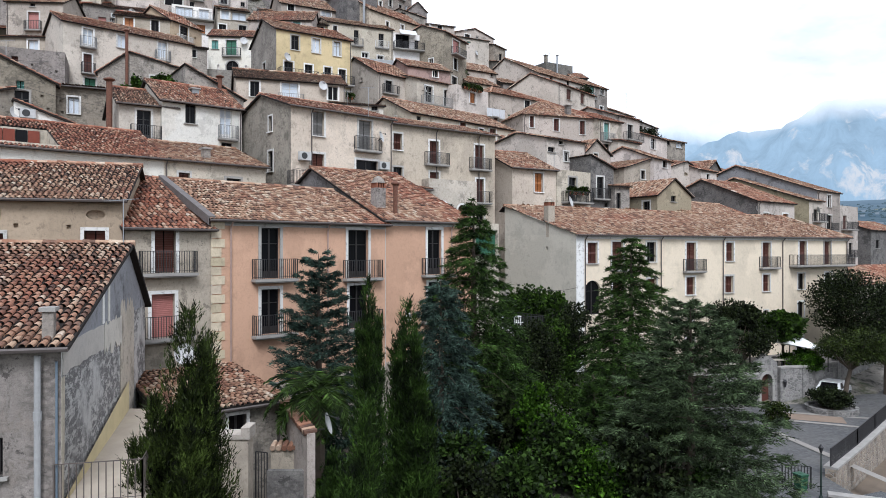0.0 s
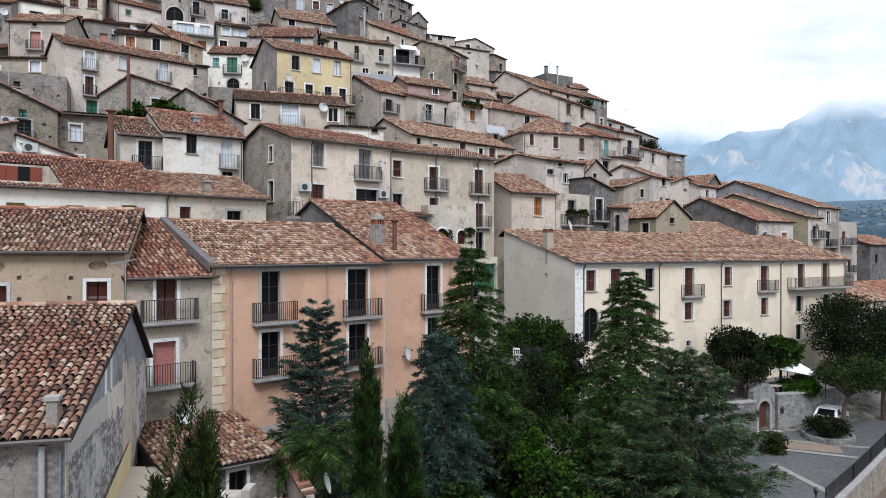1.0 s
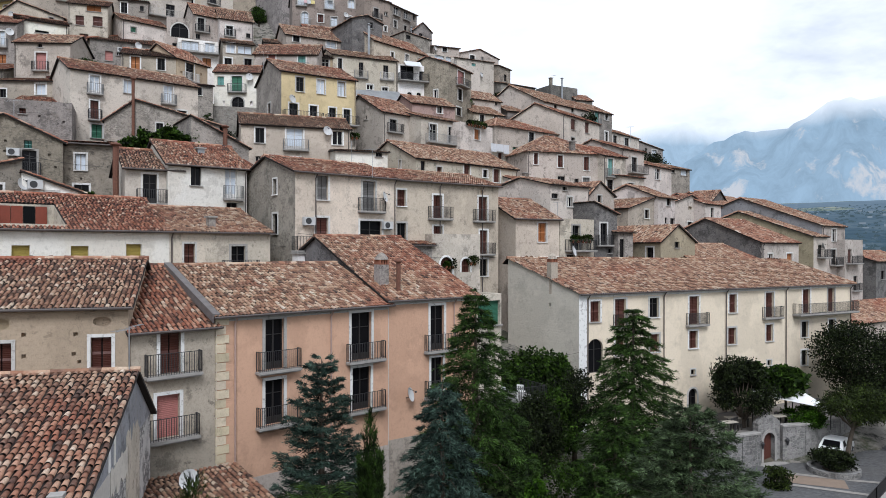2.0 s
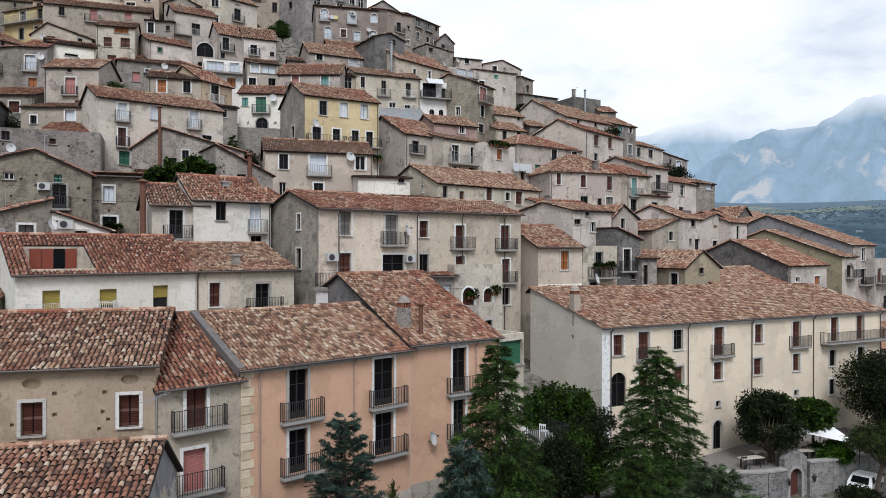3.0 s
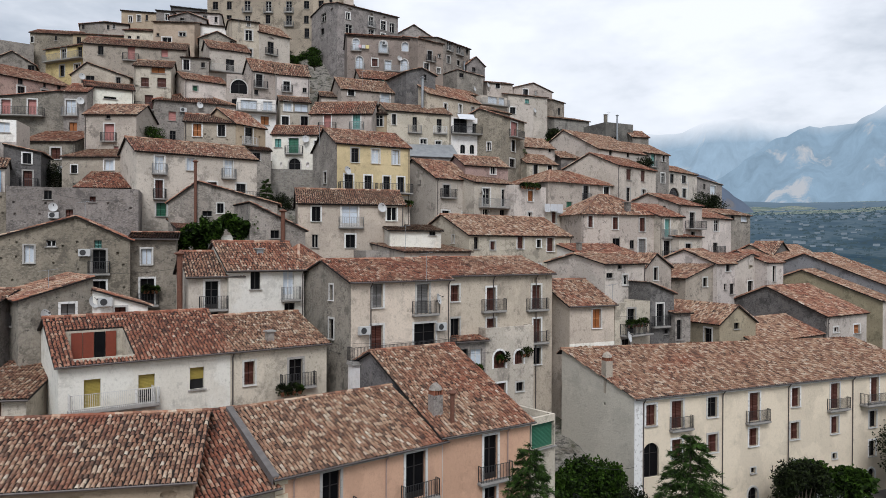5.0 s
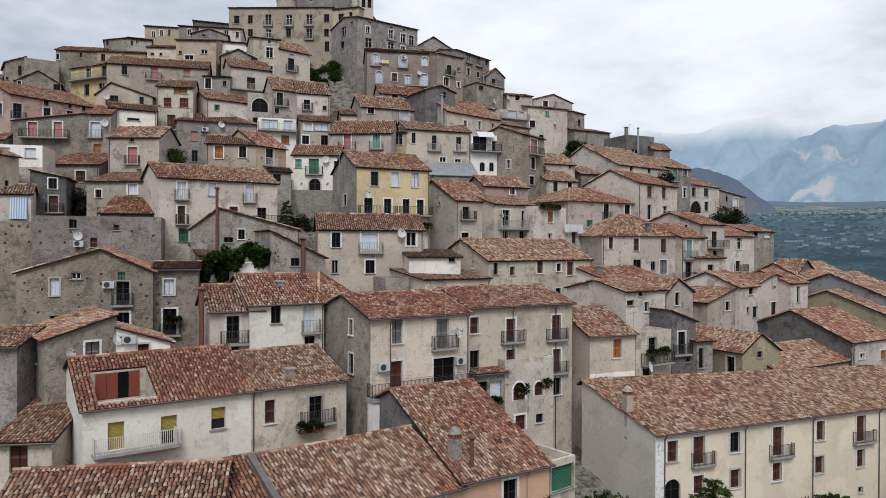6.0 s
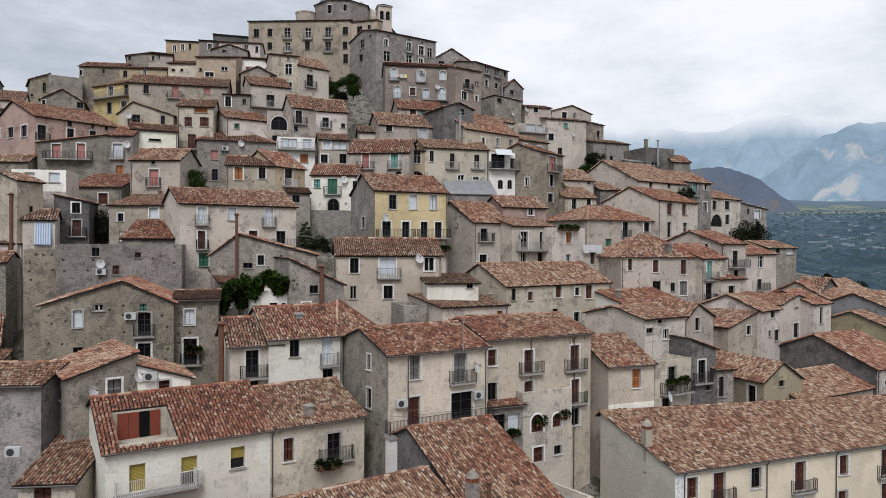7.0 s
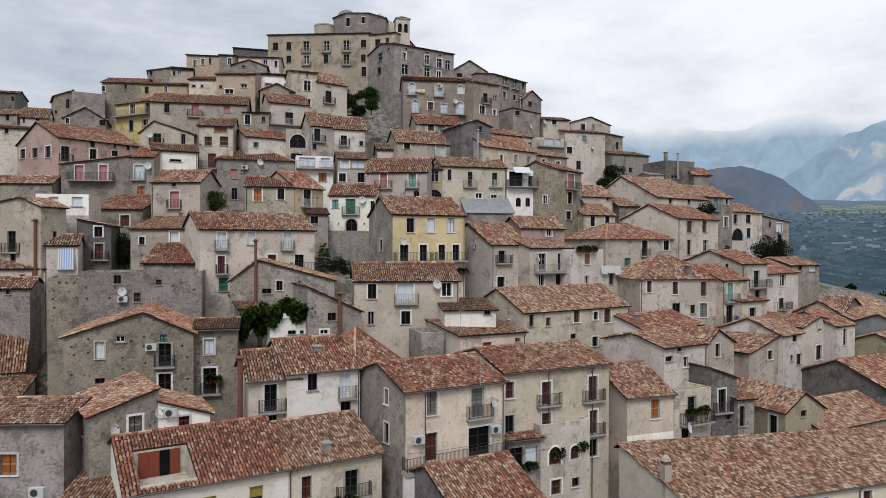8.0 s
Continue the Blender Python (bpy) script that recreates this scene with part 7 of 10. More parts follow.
def cards(c, d, length, width, rng, flat=0.35):
    """Pointed leaf blades: centres c, directions d (unit), as arrays."""
    k = len(c)
    s = np.cross(d, rng.normal(0, 1, (k, 3)))
    s /= np.linalg.norm(s, axis=1, keepdims=True) + 1e-9
    L, Wd = np.broadcast_to(length, k)[:, None], np.broadcast_to(width, k)[:, None]
    mid = c + d * L * flat
    v = np.stack([c, mid - s * Wd, c + d * L, mid + s * Wd], 1).reshape(-1, 3)
    return v


def needles(c, d, length, width, rng):
    """Slim pointed sprays of three corners each."""
    k = len(c)
    s = np.cross(d, rng.normal(0, 1, (k, 3)))
    s /= np.linalg.norm(s, axis=1, keepdims=True) + 1e-9
    L, Wd = np.broadcast_to(length, k)[:, None], np.broadcast_to(width, k)[:, None]
    return np.stack([c - s * Wd, c + s * Wd, c + d * L], 1).reshape(-1, 3)


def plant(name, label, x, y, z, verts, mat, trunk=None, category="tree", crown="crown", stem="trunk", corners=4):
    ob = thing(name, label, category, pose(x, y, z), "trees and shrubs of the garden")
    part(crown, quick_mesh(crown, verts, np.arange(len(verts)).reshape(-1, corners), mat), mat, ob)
    if trunk:
        part(stem, trunk, BARK, ob)
    return ob


def conifer(x, y, z, h, r, mat, label, seed, count=15000, droop=0.35, low=0.06, power=0.85, blade=(0.34, 0.045), name="fir_tree", lean=0.0):
    """Tiers of drooping boughs that shorten upwards; each bears side twigs clothed in needle sprays."""
    rng = np.random.default_rng(seed)
    tiers = max(8, int(h * 2.5))
    per_tier = 8
    nb = tiers * per_tier
    tier = np.repeat(np.arange(tiers), per_tier)
    t = np.clip((tier + rng.normal(0, 0.3, nb)) / tiers, 0, 0.995)
    zb = h * (low + (1 - low) * t)
    az = np.arange(nb) * 2 * np.pi / per_tier + tier * 0.9 + rng.normal(0, 0.2, nb)
    L = r * (1 - t) ** power * rng.uniform(0.68, 1.12, nb) + 0.16
    twigs = np.maximum(4, (30 * (L / r) ** 0.7).astype(int))
    ib = np.repeat(np.arange(nb), twigs)
    kt = len(ib)
    s = rng.random(kt) ** 0.7
    out = np.stack([np.cos(az), np.sin(az), np.zeros(nb)], 1)
    side = np.stack([-out[:, 1], out[:, 0], np.zeros(nb)], 1)
    bend = 0.20 * s - droop * s * s * (0.7 + 0.6 * (1 - t[ib]))
    base = out[ib] * (s * L[ib])[:, None]
    base[:, 2] = zb[ib] + bend * L[ib]
    base[:, 0] += lean * (zb[ib] / h) ** 2
    flip = np.where(rng.random(kt) < 0.5, -1.0, 1.0)
    reach = L[ib] * (0.10 + 0.34 * np.sin(np.pi * np.clip(0.12 + 0.80 * s, 0, 1))) * rng.uniform(0.6, 1.15, kt)
    td = unit(out[ib] * rng.uniform(0.45, 1.1, kt)[:, None] + side[ib] * (flip * rng.uniform(0.2, 1.0, kt))[:, None] + np.stack([0 * s, 0 * s, -0.12 - droop * rng.uniform(0.1, 1.0, kt)], 1))
    n = max(8, int(count * 2.35 / kt))
    it = np.repeat(np.arange(kt), n)
    f = rng.random(len(it))
    c = base[it] + td[it] * (reach[it] * f)[:, None]
    c[:, 2] -= 0.25 * reach[it] * f * f * max(0.0, droop)
    c += rng.normal(0, 0.018, c.shape) * (1 + 1.5 * reach[it])[:, None]
    d = unit(td[it] + rng.normal(0, 0.42, (len(it), 3)) + np.array([0, 0, 0.06]))
    v = needles(c, d, blade[0] * 0.62 * rng.uniform(0.6, 1.3, len(it)), blade[1] * 0.36 * rng.uniform(0.7, 1.4, len(it)), rng)
    tr = Box()
    tr.tube([(0, 0, -1.5), (0, 0, h * 0.5), (lean, 0, h * 0.98)], [0.024 * h, 0.014 * h, 0.01], 8)
    for i in range(0, nb, 2):
        tip = (0.16 - droop * 0.8) * L[i]
        tr.tube([(lean * t[i], 0, zb[i]), (out[i][0] * L[i] * 0.45, out[i][1] * L[i] * 0.45, zb[i] + 0.05 * L[i]), (out[i][0] * L[i] * 0.85, out[i][1] * L[i] * 0.85, zb[i] + tip)], [0.03, 0.018, 0.006], 4)
    return plant(name, label, x, y, z, v, mat, tr, corners=3)


def column(x, y, z, h, r, mat, label, seed, count=14000, name="cypress", blade=(0.22, 0.035), tufts=9):
    """A narrow upright crown of ascending plumes, each a fan of fine scales, split into several uneven tips."""
    rng = np.random.default_rng(seed)
    vs = []
    tips = [(0.0, 0.0, 1.0, 0.9)] + [(rng.normal(0, r * 0.42), rng.normal(0, r * 0.42), rng.uniform(0.55, 0.95), rng.uniform(0.40, 0.75)) for _ in range(tufts)]
    fan = 11
    for tx, ty, th, wide in tips:
        k = int(count * 2.6 / (len(tips) * 0.75 * fan) * (0.5 + 0.5 * wide))
        t = rng.random(k) ** 0.8
        prof = np.clip(np.sin(np.pi * (0.20 + 0.80 * t ** 0.8)) ** 0.75, 0.02, 1)
        a = rng.uniform(0, 2 * np.pi, k)
        lump = 1 + 0.20 * np.sin(9 * t + tx * 7) + 0.16 * np.sin(3 * a + 14 * t) + rng.normal(0, 0.10, k)
        rad = r * wide * prof * lump * rng.uniform(0.40, 1.08, k)
        root = np.stack([tx * (0.4 + 0.6 * t) + rad * np.cos(a), ty * (0.4 + 0.6 * t) + rad * np.sin(a), h * th * t], 1)
        axis = unit(np.stack([np.cos(a) * 0.38, np.sin(a) * 0.38, np.full(k, 1.0)], 1) + rng.normal(0, 0.16, (k, 3)))
        plume = rng.uniform(0.12, 0.34, k) * (0.7 + 0.5 * r)
        i = np.repeat(np.arange(k), fan)
        f = np.tile(np.linspace(0, 1, fan), k)
        c = root[i] + axis[i] * (plume[i] * f)[:, None] + rng.normal(0, 0.018, (len(i), 3))
        d = unit(axis[i] + rng.normal(0, 0.34, (len(i), 3)))
        vs.append(needles(c, d, blade[0] * 0.58 * rng.uniform(0.5, 1.4, len(i)), blade[1] * 0.36 * rng.uniform(0.7, 1.5, len(i)), rng))
    tr = Box()
    tr.tube([(0, 0, -1.5), (0, 0, h * 0.6)], [0.12, 0.04], 7)
    return plant(name, label, x, y, z, np.concatenate(vs), mat, tr, corners=3)


def broad(x, y, z, trunk_h, crown_r, crown_h, mat, label, seed, count=12000, leaf=(0.14, 0.05), name="tree", lobes=14, tilt=(0.0, 0.0)):
    """A branched stem under a crown of leafy lobes with gaps between them."""
    rng = np.random.default_rng(seed)
    vs, tr = [], Box()
    top = np.array([tilt[0], tilt[1], trunk_h])
    low = trunk_h <= 0.4
    tr.tube([(0, 0, -1.0 if not low else -0.4), tuple(top * 0.5 + rng.normal(0, 0.03, 3)), tuple(top)], [0.07 * crown_r + 0.04, 0.05 * crown_r + 0.03, 0.04 * crown_r + 0.02], 8)
    lobes = lobes + 5
    for i in range(lobes):
        u = unit(rng.normal(0, 1, 3))
        u[2] = max(u[2], -0.75)
        c0 = top + np.array([u[0] * crown_r * 0.66, u[1] * crown_r * 0.66, crown_h * (0.50 + 0.36 * u[2])])
        rad = crown_r * rng.uniform(0.26, 0.52)
        k = int(count * 0.72 / lobes)
        dirs = unit(rng.normal(0, 1, (k, 3)))
        sh = rng.random(k) ** 0.42
        c = c0 + dirs * (rad * sh * (1 + 0.26 * np.sin(dirs[:, 0] * 9 + i) * np.cos(dirs[:, 2] * 8)))[:, None] * np.array([1, 1, max(0.55, min(1.1, crown_h / (2 * crown_r)))])
        d = unit(dirs + rng.normal(0, 0.7, (k, 3)) + np.array([0, 0, -0.2]))
        vs.append(cards(c, d, leaf[0] * 0.98 * rng.uniform(0.5, 1.4, k), leaf[1] * 1.08 * rng.uniform(0.7, 1.4, k), rng))
        tr.tube([tuple(top * 0.8), tuple((top * 0.8 + c0) / 2 + rng.normal(0, 0.1, 3)), tuple(c0)], [0.03 * crown_r + 0.012, 0.016 * crown_r + 0.008, 0.008], 5)
    return plant(name, label, x, y, z, np.concatenate(vs), mat, tr, "shrub" if low else "tree", "crown", "stem" if low else "trunk")


def palm(x, y, z, h, r, label, seed):
    rng = np.random.default_rng(seed)
    ob = thing("palm_tree", label, "palm", pose(x, y, z), "trees and shrubs of the garden")
    tr = Box()
    tr.tube([(0, 0, -1), (0, 0, h * 0.5), (0, 0, h)], [0.28, 0.24, 0.26], 10)
    part("trunk", tr, BARK, ob)
    for i in range(34):
        a = i * 2.39996
        up = 1.35 - 1.75 * (i / 34.0)
        pts, dirs = [], []
        p, ang = np.array([0, 0, h]), up
        L = r * rng.uniform(0.9, 1.15)
        for k in range(15):
            d = np.array([math.cos(a) * math.cos(ang), math.sin(a) * math.cos(ang), math.sin(ang)])
            pts.append(p.copy())
            dirs.append(d)
            p = p + d * L / 14
            ang -= 0.125
        pts, dirs = np.array(pts), np.array(dirs)
        idx = np.repeat(np.arange(2, 15), 10)
        f = rng.random(len(idx))
        c = pts[idx] + dirs[idx] * (f * L / 14)[:, None]
        side = unit(np.cross(dirs[idx], np.array([0, 0, 1.0])))
        sg = np.where(np.arange(len(idx)) % 2 == 0, 1, -1)[:, None]
        d = unit(side * sg * 0.8 + dirs[idx] * 0.7 + np.array([0, 0, -0.25]) + rng.normal(0, 0.08, (len(idx), 3)))
        v = cards(c, d, 0.5 * np.sin(np.pi * (0.12 + 0.85 * idx / 15.0)) + 0.08, 0.018, rng)
        fr = Box()
        fr.tube([tuple(q) for q in pts[::3]], [0.03, 0.025, 0.02, 0.012, 0.006], 4)
        frond = part("frond", fr, PALMF, ob)
        part("leaf_blade", quick_mesh("leaf_blade", v, np.arange(len(v)).reshape(-1, 4), PALMF), PALMF, frond)
    return ob


column(-6.4, 17.6, 1.2, 9.2, 1.32, THUJA, "shaggy olive green thuja beside the terrace", 11, 52000, "thuja_tree", (0.22, 0.04), 20)
conifer(-5.15, 29.0, 2.6, 9.4, 2.3, BLUE, "blue grey cedar in front of the peach house", 12, 34000, -0.15, 0.04, 0.62, (0.30, 0.04), "cedar_tree")
column(-2.45, 23.0, 2.0, 8.9, 0.52, CYPRESS, "slim dark green cypress in the garden", 13, 18000)
column(-0.75, 15.2, 0.5, 10.2, 0.66, CYPRESS, "dense dark green cypress in the garden", 14, 30000, blade=(0.20, 0.034))
column(-1.6, 14.6, 0.5, 8.2, 0.62, CYPRESS, "shorter dark green cypress in the garden", 15, 20000, blade=(0.20, 0.034))
column(-2.75, 17.5, 0.8, 6.0, 0.6, CYPRESS, "bushy green cypress beside the palm", 16, 20000)
conifer(-0.1, 29.6, 2.0, 8.9, 2.5, BLUE, "blue spruce with drooping sprays", 17, 24000, 0.42, 0.04, 0.65, (0.34, 0.05), "spruce_tree")
conifer(1.5, 34.3, 1.5, 13.0, 3.5, FIR, "tall dark green fir with layered boughs", 18, 32000, 0.42, 0.05, 0.72, (0.42, 0.055))
conifer(11.6, 43.2, -0.5, 13.4, 4.9, FIR, "broad dark green fir in the garden", 19, 38000, 0.4, 0.03, 0.72, (0.46, 0.06))
conifer(10.25, 29.0, -2.5, 12.5, 5.0, CEDAR, "broad grey green cedar beside the square", 20, 72000, -0.05, 0.02, 0.62, (0.36, 0.045), "cedar_tree")
conifer(8.2, 31.5, -1.0, 8.0, 2.6, FIR, "dark young fir in the garden", 21, 14000, 0.4, 0.03, 0.8, (0.38, 0.05))
conifer(9.4, 38.5, -0.4, 8.6, 3.1, FIR, "dark fir beside the broad fir", 47, 16000, 0.4, 0.02, 0.75, (0.42, 0.06))
conifer(7.4, 34.4, -0.6, 6.6, 2.4, FIR, "low dark fir among the shrubs", 48, 12000, 0.4, 0.02, 0.8, (0.40, 0.06))
palm(-4.45, 25.0, 2.2, 4.6, 2.0, "feathery green palm in the garden", 22)
broad(4.4, 31.0, 0.6, 1.0, 1.5, 4.6, LIME, "bright green leafy tree in the garden", 23, 20000, (0.15, 0.055))
broad(6.6, 29.0, 0.0, 0.9, 1.6, 3.0, LIME, "small bright green tree in the garden", 24, 12000, (0.16, 0.06))
broad(8.4, 45.5, 3.0, 1.5, 2.4, 4.0, OAK, "dark evergreen oak beside the villa", 25, 16000)
broad(5.2, 41.0, 2.0, 1.0, 2.2, 4.0, OAK, "dark evergreen bush beside the fir", 26, 14000)
broad(3.2, 39.0, 2.5, 0.2, 1.7, 3.2, VINE, "leafy green shrub beside the peach house", 27, 12000)
broad(6.8, 36.5, 0.5, 0.6, 2.0, 4.2, VINE, "olive green leafy shrub in the garden", 28, 14000)
broad(1.0, 24.5, 1.0, 0.3, 1.6, 3.4, OAK, "dark green garden shrub below the spruce", 29, 12000)
broad(2.8, 27.0, 0.5, 0.3, 1.7, 3.0, OAK, "dark green garden shrub in the shade", 30, 12000)
broad(-1.0, 25.8, 1.0, 0.3, 1.5, 3.2, VINE, "green garden shrub between the cypresses", 31, 10000)
broad(2.2, 20.5, 0.0, 0.3, 1.5, 2.6, OAK, "low dark green shrub on the slope", 32, 12000)
broad(4.6, 22.5, -0.8, 0.3, 1.6, 2.6, OAK, "low dark green shrub under the cedar", 33, 12000)
broad(7.0, 25.0, -2.0, 0.3, 1.7, 2.6, OAK, "low dark shrub beside the cedar", 34, 12000)
broad(-3.4, 24.6, 1.8, 0.2, 1.2, 2.6, VINE, "leafy green shrub under the palm", 35, 9000)
broad(23.0, 54.0, 2.4, 0.9, 2.6, 4.6, OAK, "dense dark evergreen oak on the terrace", 36, 22000, (0.17, 0.06))
broad(27.3, 56.3, 2.4, 2.2, 1.7, 2.4, VINE, "large leaved fig tree on the terrace", 37, 5000, (0.32, 0.14))
broad(24.5, 57.0, 2.4, 2.2, 1.9, 2.4, VINE, "large leaved fig tree beside the villa", 38, 5000, (0.32, 0.14))
broad(36.0, 61.0, 2.0, 0.9, 4.7, 7.4, OAK, "large dark evergreen oak by the road", 39, 46000, (0.17, 0.065), lobes=20)
broad(29.8, 52.3, 0.6, 2.9, 2.7, 2.3, THUJA, "leaning pine with a flat green crown", 40, 16000, (0.2, 0.03), tilt=(1.0, 0.4))
broad(34.5, 54.5, 1.0, 2.4, 2.7, 2.6, THUJA, "wide green pine beside the road", 41, 16000, (0.2, 0.03))
broad(28.0, 54.6, 2.4, 0.2, 1.7, 1.5, LIME, "bright green hedge on the terrace", 42, 8000)
broad(5.0, 48.6, 5.0, 0.3, 2.4, 4.2, VINE, "leafy vine over a garden pergola", 43, 16000, (0.2, 0.09))
broad(7.6, 49.0, 5.5, 0.3, 1.6, 3.4, VINE, "leafy vine on a wire beside the villa", 44, 9000, (0.2, 0.09))
broad(27.9, 50.6, 0.5, 0.1, 1.5, 1.3, OAK, "clipped green shrub in a round stone bed", 45, 8000)
broad(22.4, 47.2, -0.2, 0.1, 1.0, 1.8, THUJA, "small olive green shrub by the wall", 46, 6000)

# low growth that closes the garden floor
thicket = random.Random(77)
for k in range(34):
    gx, gy = thicket.uniform(0.5, 12.5), thicket.uniform(16.5, 41.0)
    if gx > 8.5 and gy < 27 or abs(gx - 5.5) > 0.33 * gy - 1.0:
        continue
    gz = float(ground_z(np.array(gx), np.array(gy)))
    broad(gx, gy, gz, 0.2, thicket.uniform(1.0, 1.7), thicket.uniform(1.8, 3.4), thicket.choice((OAK, OAK, VINE, CYPRESS)), "dense dark green undergrowth shrub in the garden", 300 + k, 3600, (0.20, 0.08), "shrub", 10)
broad(3.4, 41.9, 3.6, 0.3, 1.6, 3.6, OAK, "dark evergreen shrub below the small terrace", 401, 11000)
broad(5.5, 42.2, 3.0, 0.3, 1.7, 4.4, OAK, "dark evergreen shrub beside the small terrace", 402, 12000)
broad(7.0, 44.0, 2.6, 0.4, 1.6, 4.6, VINE, "leafy green shrub beside the villa", 403, 11000)

# ---- the square, the terrace and their walls ----
def paving():
    m, n = material("grey_cobbles")
    v = n.add("ShaderNodeTexVoronoi", {"Vector": n.position, "Scale": 5.5})
    e = n.add("ShaderNodeTexVoronoi", {"Vector": n.position, "Scale": 5.5}, feature="DISTANCE_TO_EDGE").outputs["Distance"]
    big = n.noise(n.position, 0.25, 5.0, 0.6)
    c = n.mix(n.add("ShaderNodeSeparateColor", {0: v.outputs["Color"]}).outputs[0], (0.036, 0.038, 0.042, 1), (0.092, 0.093, 0.098, 1))
    c = n.mix(n.ramp(big, [(0.35, g3(0.0)), (0.7, g3(0.5))]), c, (0.12, 0.112, 0.104, 1))
    c = n.mix(n.ramp(e, [(0.0, g3(1.0)), (0.08, g3(0.0))]), c, (0.075, 0.07, 0.065, 1))
    finish(n, c, 0.8, e, 0.5, 0.02)
    xs, ys = np.arange(14, 47, 0.375), np.arange(27, 66, 0.375)
    X, Y = np.meshgrid(xs, ys, indexing="ij")
    Z = piazza_z(X, Y)
    vts = np.stack([X, Y, Z], -1).reshape(-1, 3)
    i, j = np.meshgrid(np.arange(len(xs) - 1), np.arange(len(ys) - 1), indexing="ij")
    keep = in_piazza(X[:-1, :-1] + 0.19, Y[:-1, :-1] + 0.19).ravel()
    q = (i * len(ys) + j).ravel()[keep]
    me = quick_mesh("pavement", vts, np.stack([q, q + len(ys), q + len(ys) + 1, q + 1], 1), m)
    tagged(new("pavement", me), "grey cobbled square and road", "pavement", kind="structure")


paving()
PALE = rubble("rubble_pale", (0.15, 0.144, 0.138), (0.32, 0.308, 0.294))
GREYST = rubble("rubble_grey", (0.12, 0.116, 0.112), (0.26, 0.252, 0.244))
STRIP = plain("worn_paving", (0.165, 0.15, 0.135), 0.9, 0.0, 0.4, 1.2)


BAND = plain("pale_paving", (0.25, 0.232, 0.21), 0.9, 0.0, 0.4, 1.2)


def strip(name, label, a, b, w, mat, lift=0.02):
    """A flat band of paving from a to b."""
    (x0, y0), (x1, y1) = a, b
    d = Vector((x1 - x0, y1 - y0)).normalized() * w / 2
    s = Box()
    n = 8
    for k in range(n):
        p0, p1 = (x0 + (x1 - x0) * k / n, y0 + (y1 - y0) * k / n), (x0 + (x1 - x0) * (k + 1) / n, y0 + (y1 - y0) * (k + 1) / n)
        z0, z1 = float(piazza_z(np.array(p0[0]), np.array(p0[1]))) + lift, float(piazza_z(np.array(p1[0]), np.array(p1[1]))) + lift
        s.quad((p0[0] - d.y, p0[1] + d.x, z0), (p0[0] + d.y, p0[1] - d.x, z0), (p1[0] + d.y, p1[1] - d.x, z1), (p1[0] - d.y, p1[1] + d.x, z1))
    tagged(new(name, s.mesh(name, mat)), label, "pavement", kind="structure")


strip("paving_band", "pale stone band across the cobbles", (23.6, 50.6), (33.5, 46.6), 0.45, BAND)
strip("paving_band", "pale stone band across the cobbles", (22.6, 48.2), (31.5, 44.0), 0.45, BAND, 0.03)
strip("paving_band", "pale stone band across the cobbles", (21.2, 44.6), (22.6, 33.5), 0.5, BAND, 0.04)
strip("paving_patch", "buff paving before the gateway", (23.2, 49.4), (27.4, 47.8), 1.9, plain("buff_paving", (0.21, 0.155, 0.115), 0.9, 0.0, 0.4, 1.5), 0.012)


def stone_run(name, label, pts, z0, z1, t, mat, cap=True, kind="structure"):
    """A masonry wall with a coping, along a line of points."""
    ob = thing(name, label, "wall", pose(0, 0, 0), kind=kind)
    b, c = Box(), Box()
    for (x0, y0), (x1, y1) in zip(pts, pts[1:]):
        d = Vector((x1 - x0, y1 - y0)).normalized()
        s = Vector((-d.y, d.x)) * t / 2
        for bx, za, zb, g in ((b, z0, z1, 0.0), (c, z1, z1 + 0.12, 0.07)):
            if bx is c and not cap:
                continue
            o = s * (1 + g * 2 / t)
            p = [(x0 + o.x, y0 + o.y), (x0 - o.x, y0 - o.y), (x1 - o.x, y1 - o.y), (x1 + o.x, y1 + o.y)]
            for k in range(4):
                (ax, ay), (ex, ey) = p[k], p[(k + 1) % 4]
                bx.quad((ax, ay, za), (ex, ey, za), (ex, ey, zb), (ax, ay, zb))
            bx.quad(*[(q[0], q[1], zb) for q in p])
    part("masonry", b, mat, ob)
    if cap:
        part("coping", c, CONCRETE, ob)
    return ob


stone_run("terrace_wall", "grey rubble terrace wall with stone coping", [(18.6, 50.9), (21.6, 51.3), (23.2, 52.0)], -1.0, 2.7, 0.5, GREYST)
stone_run("terrace_wall", "pale rubble wall beside the gateway", [(25.3, 52.9), (27.2, 53.4), (31.0, 55.5)], -1.0, 3.0, 0.5, PALE)
stone_run("road_wall", "pale rubble wall along the road", [(31.4, 56.2), (35.0, 59.0), (44.0, 66.5)], -1.0, 3.2, 0.5, PALE)


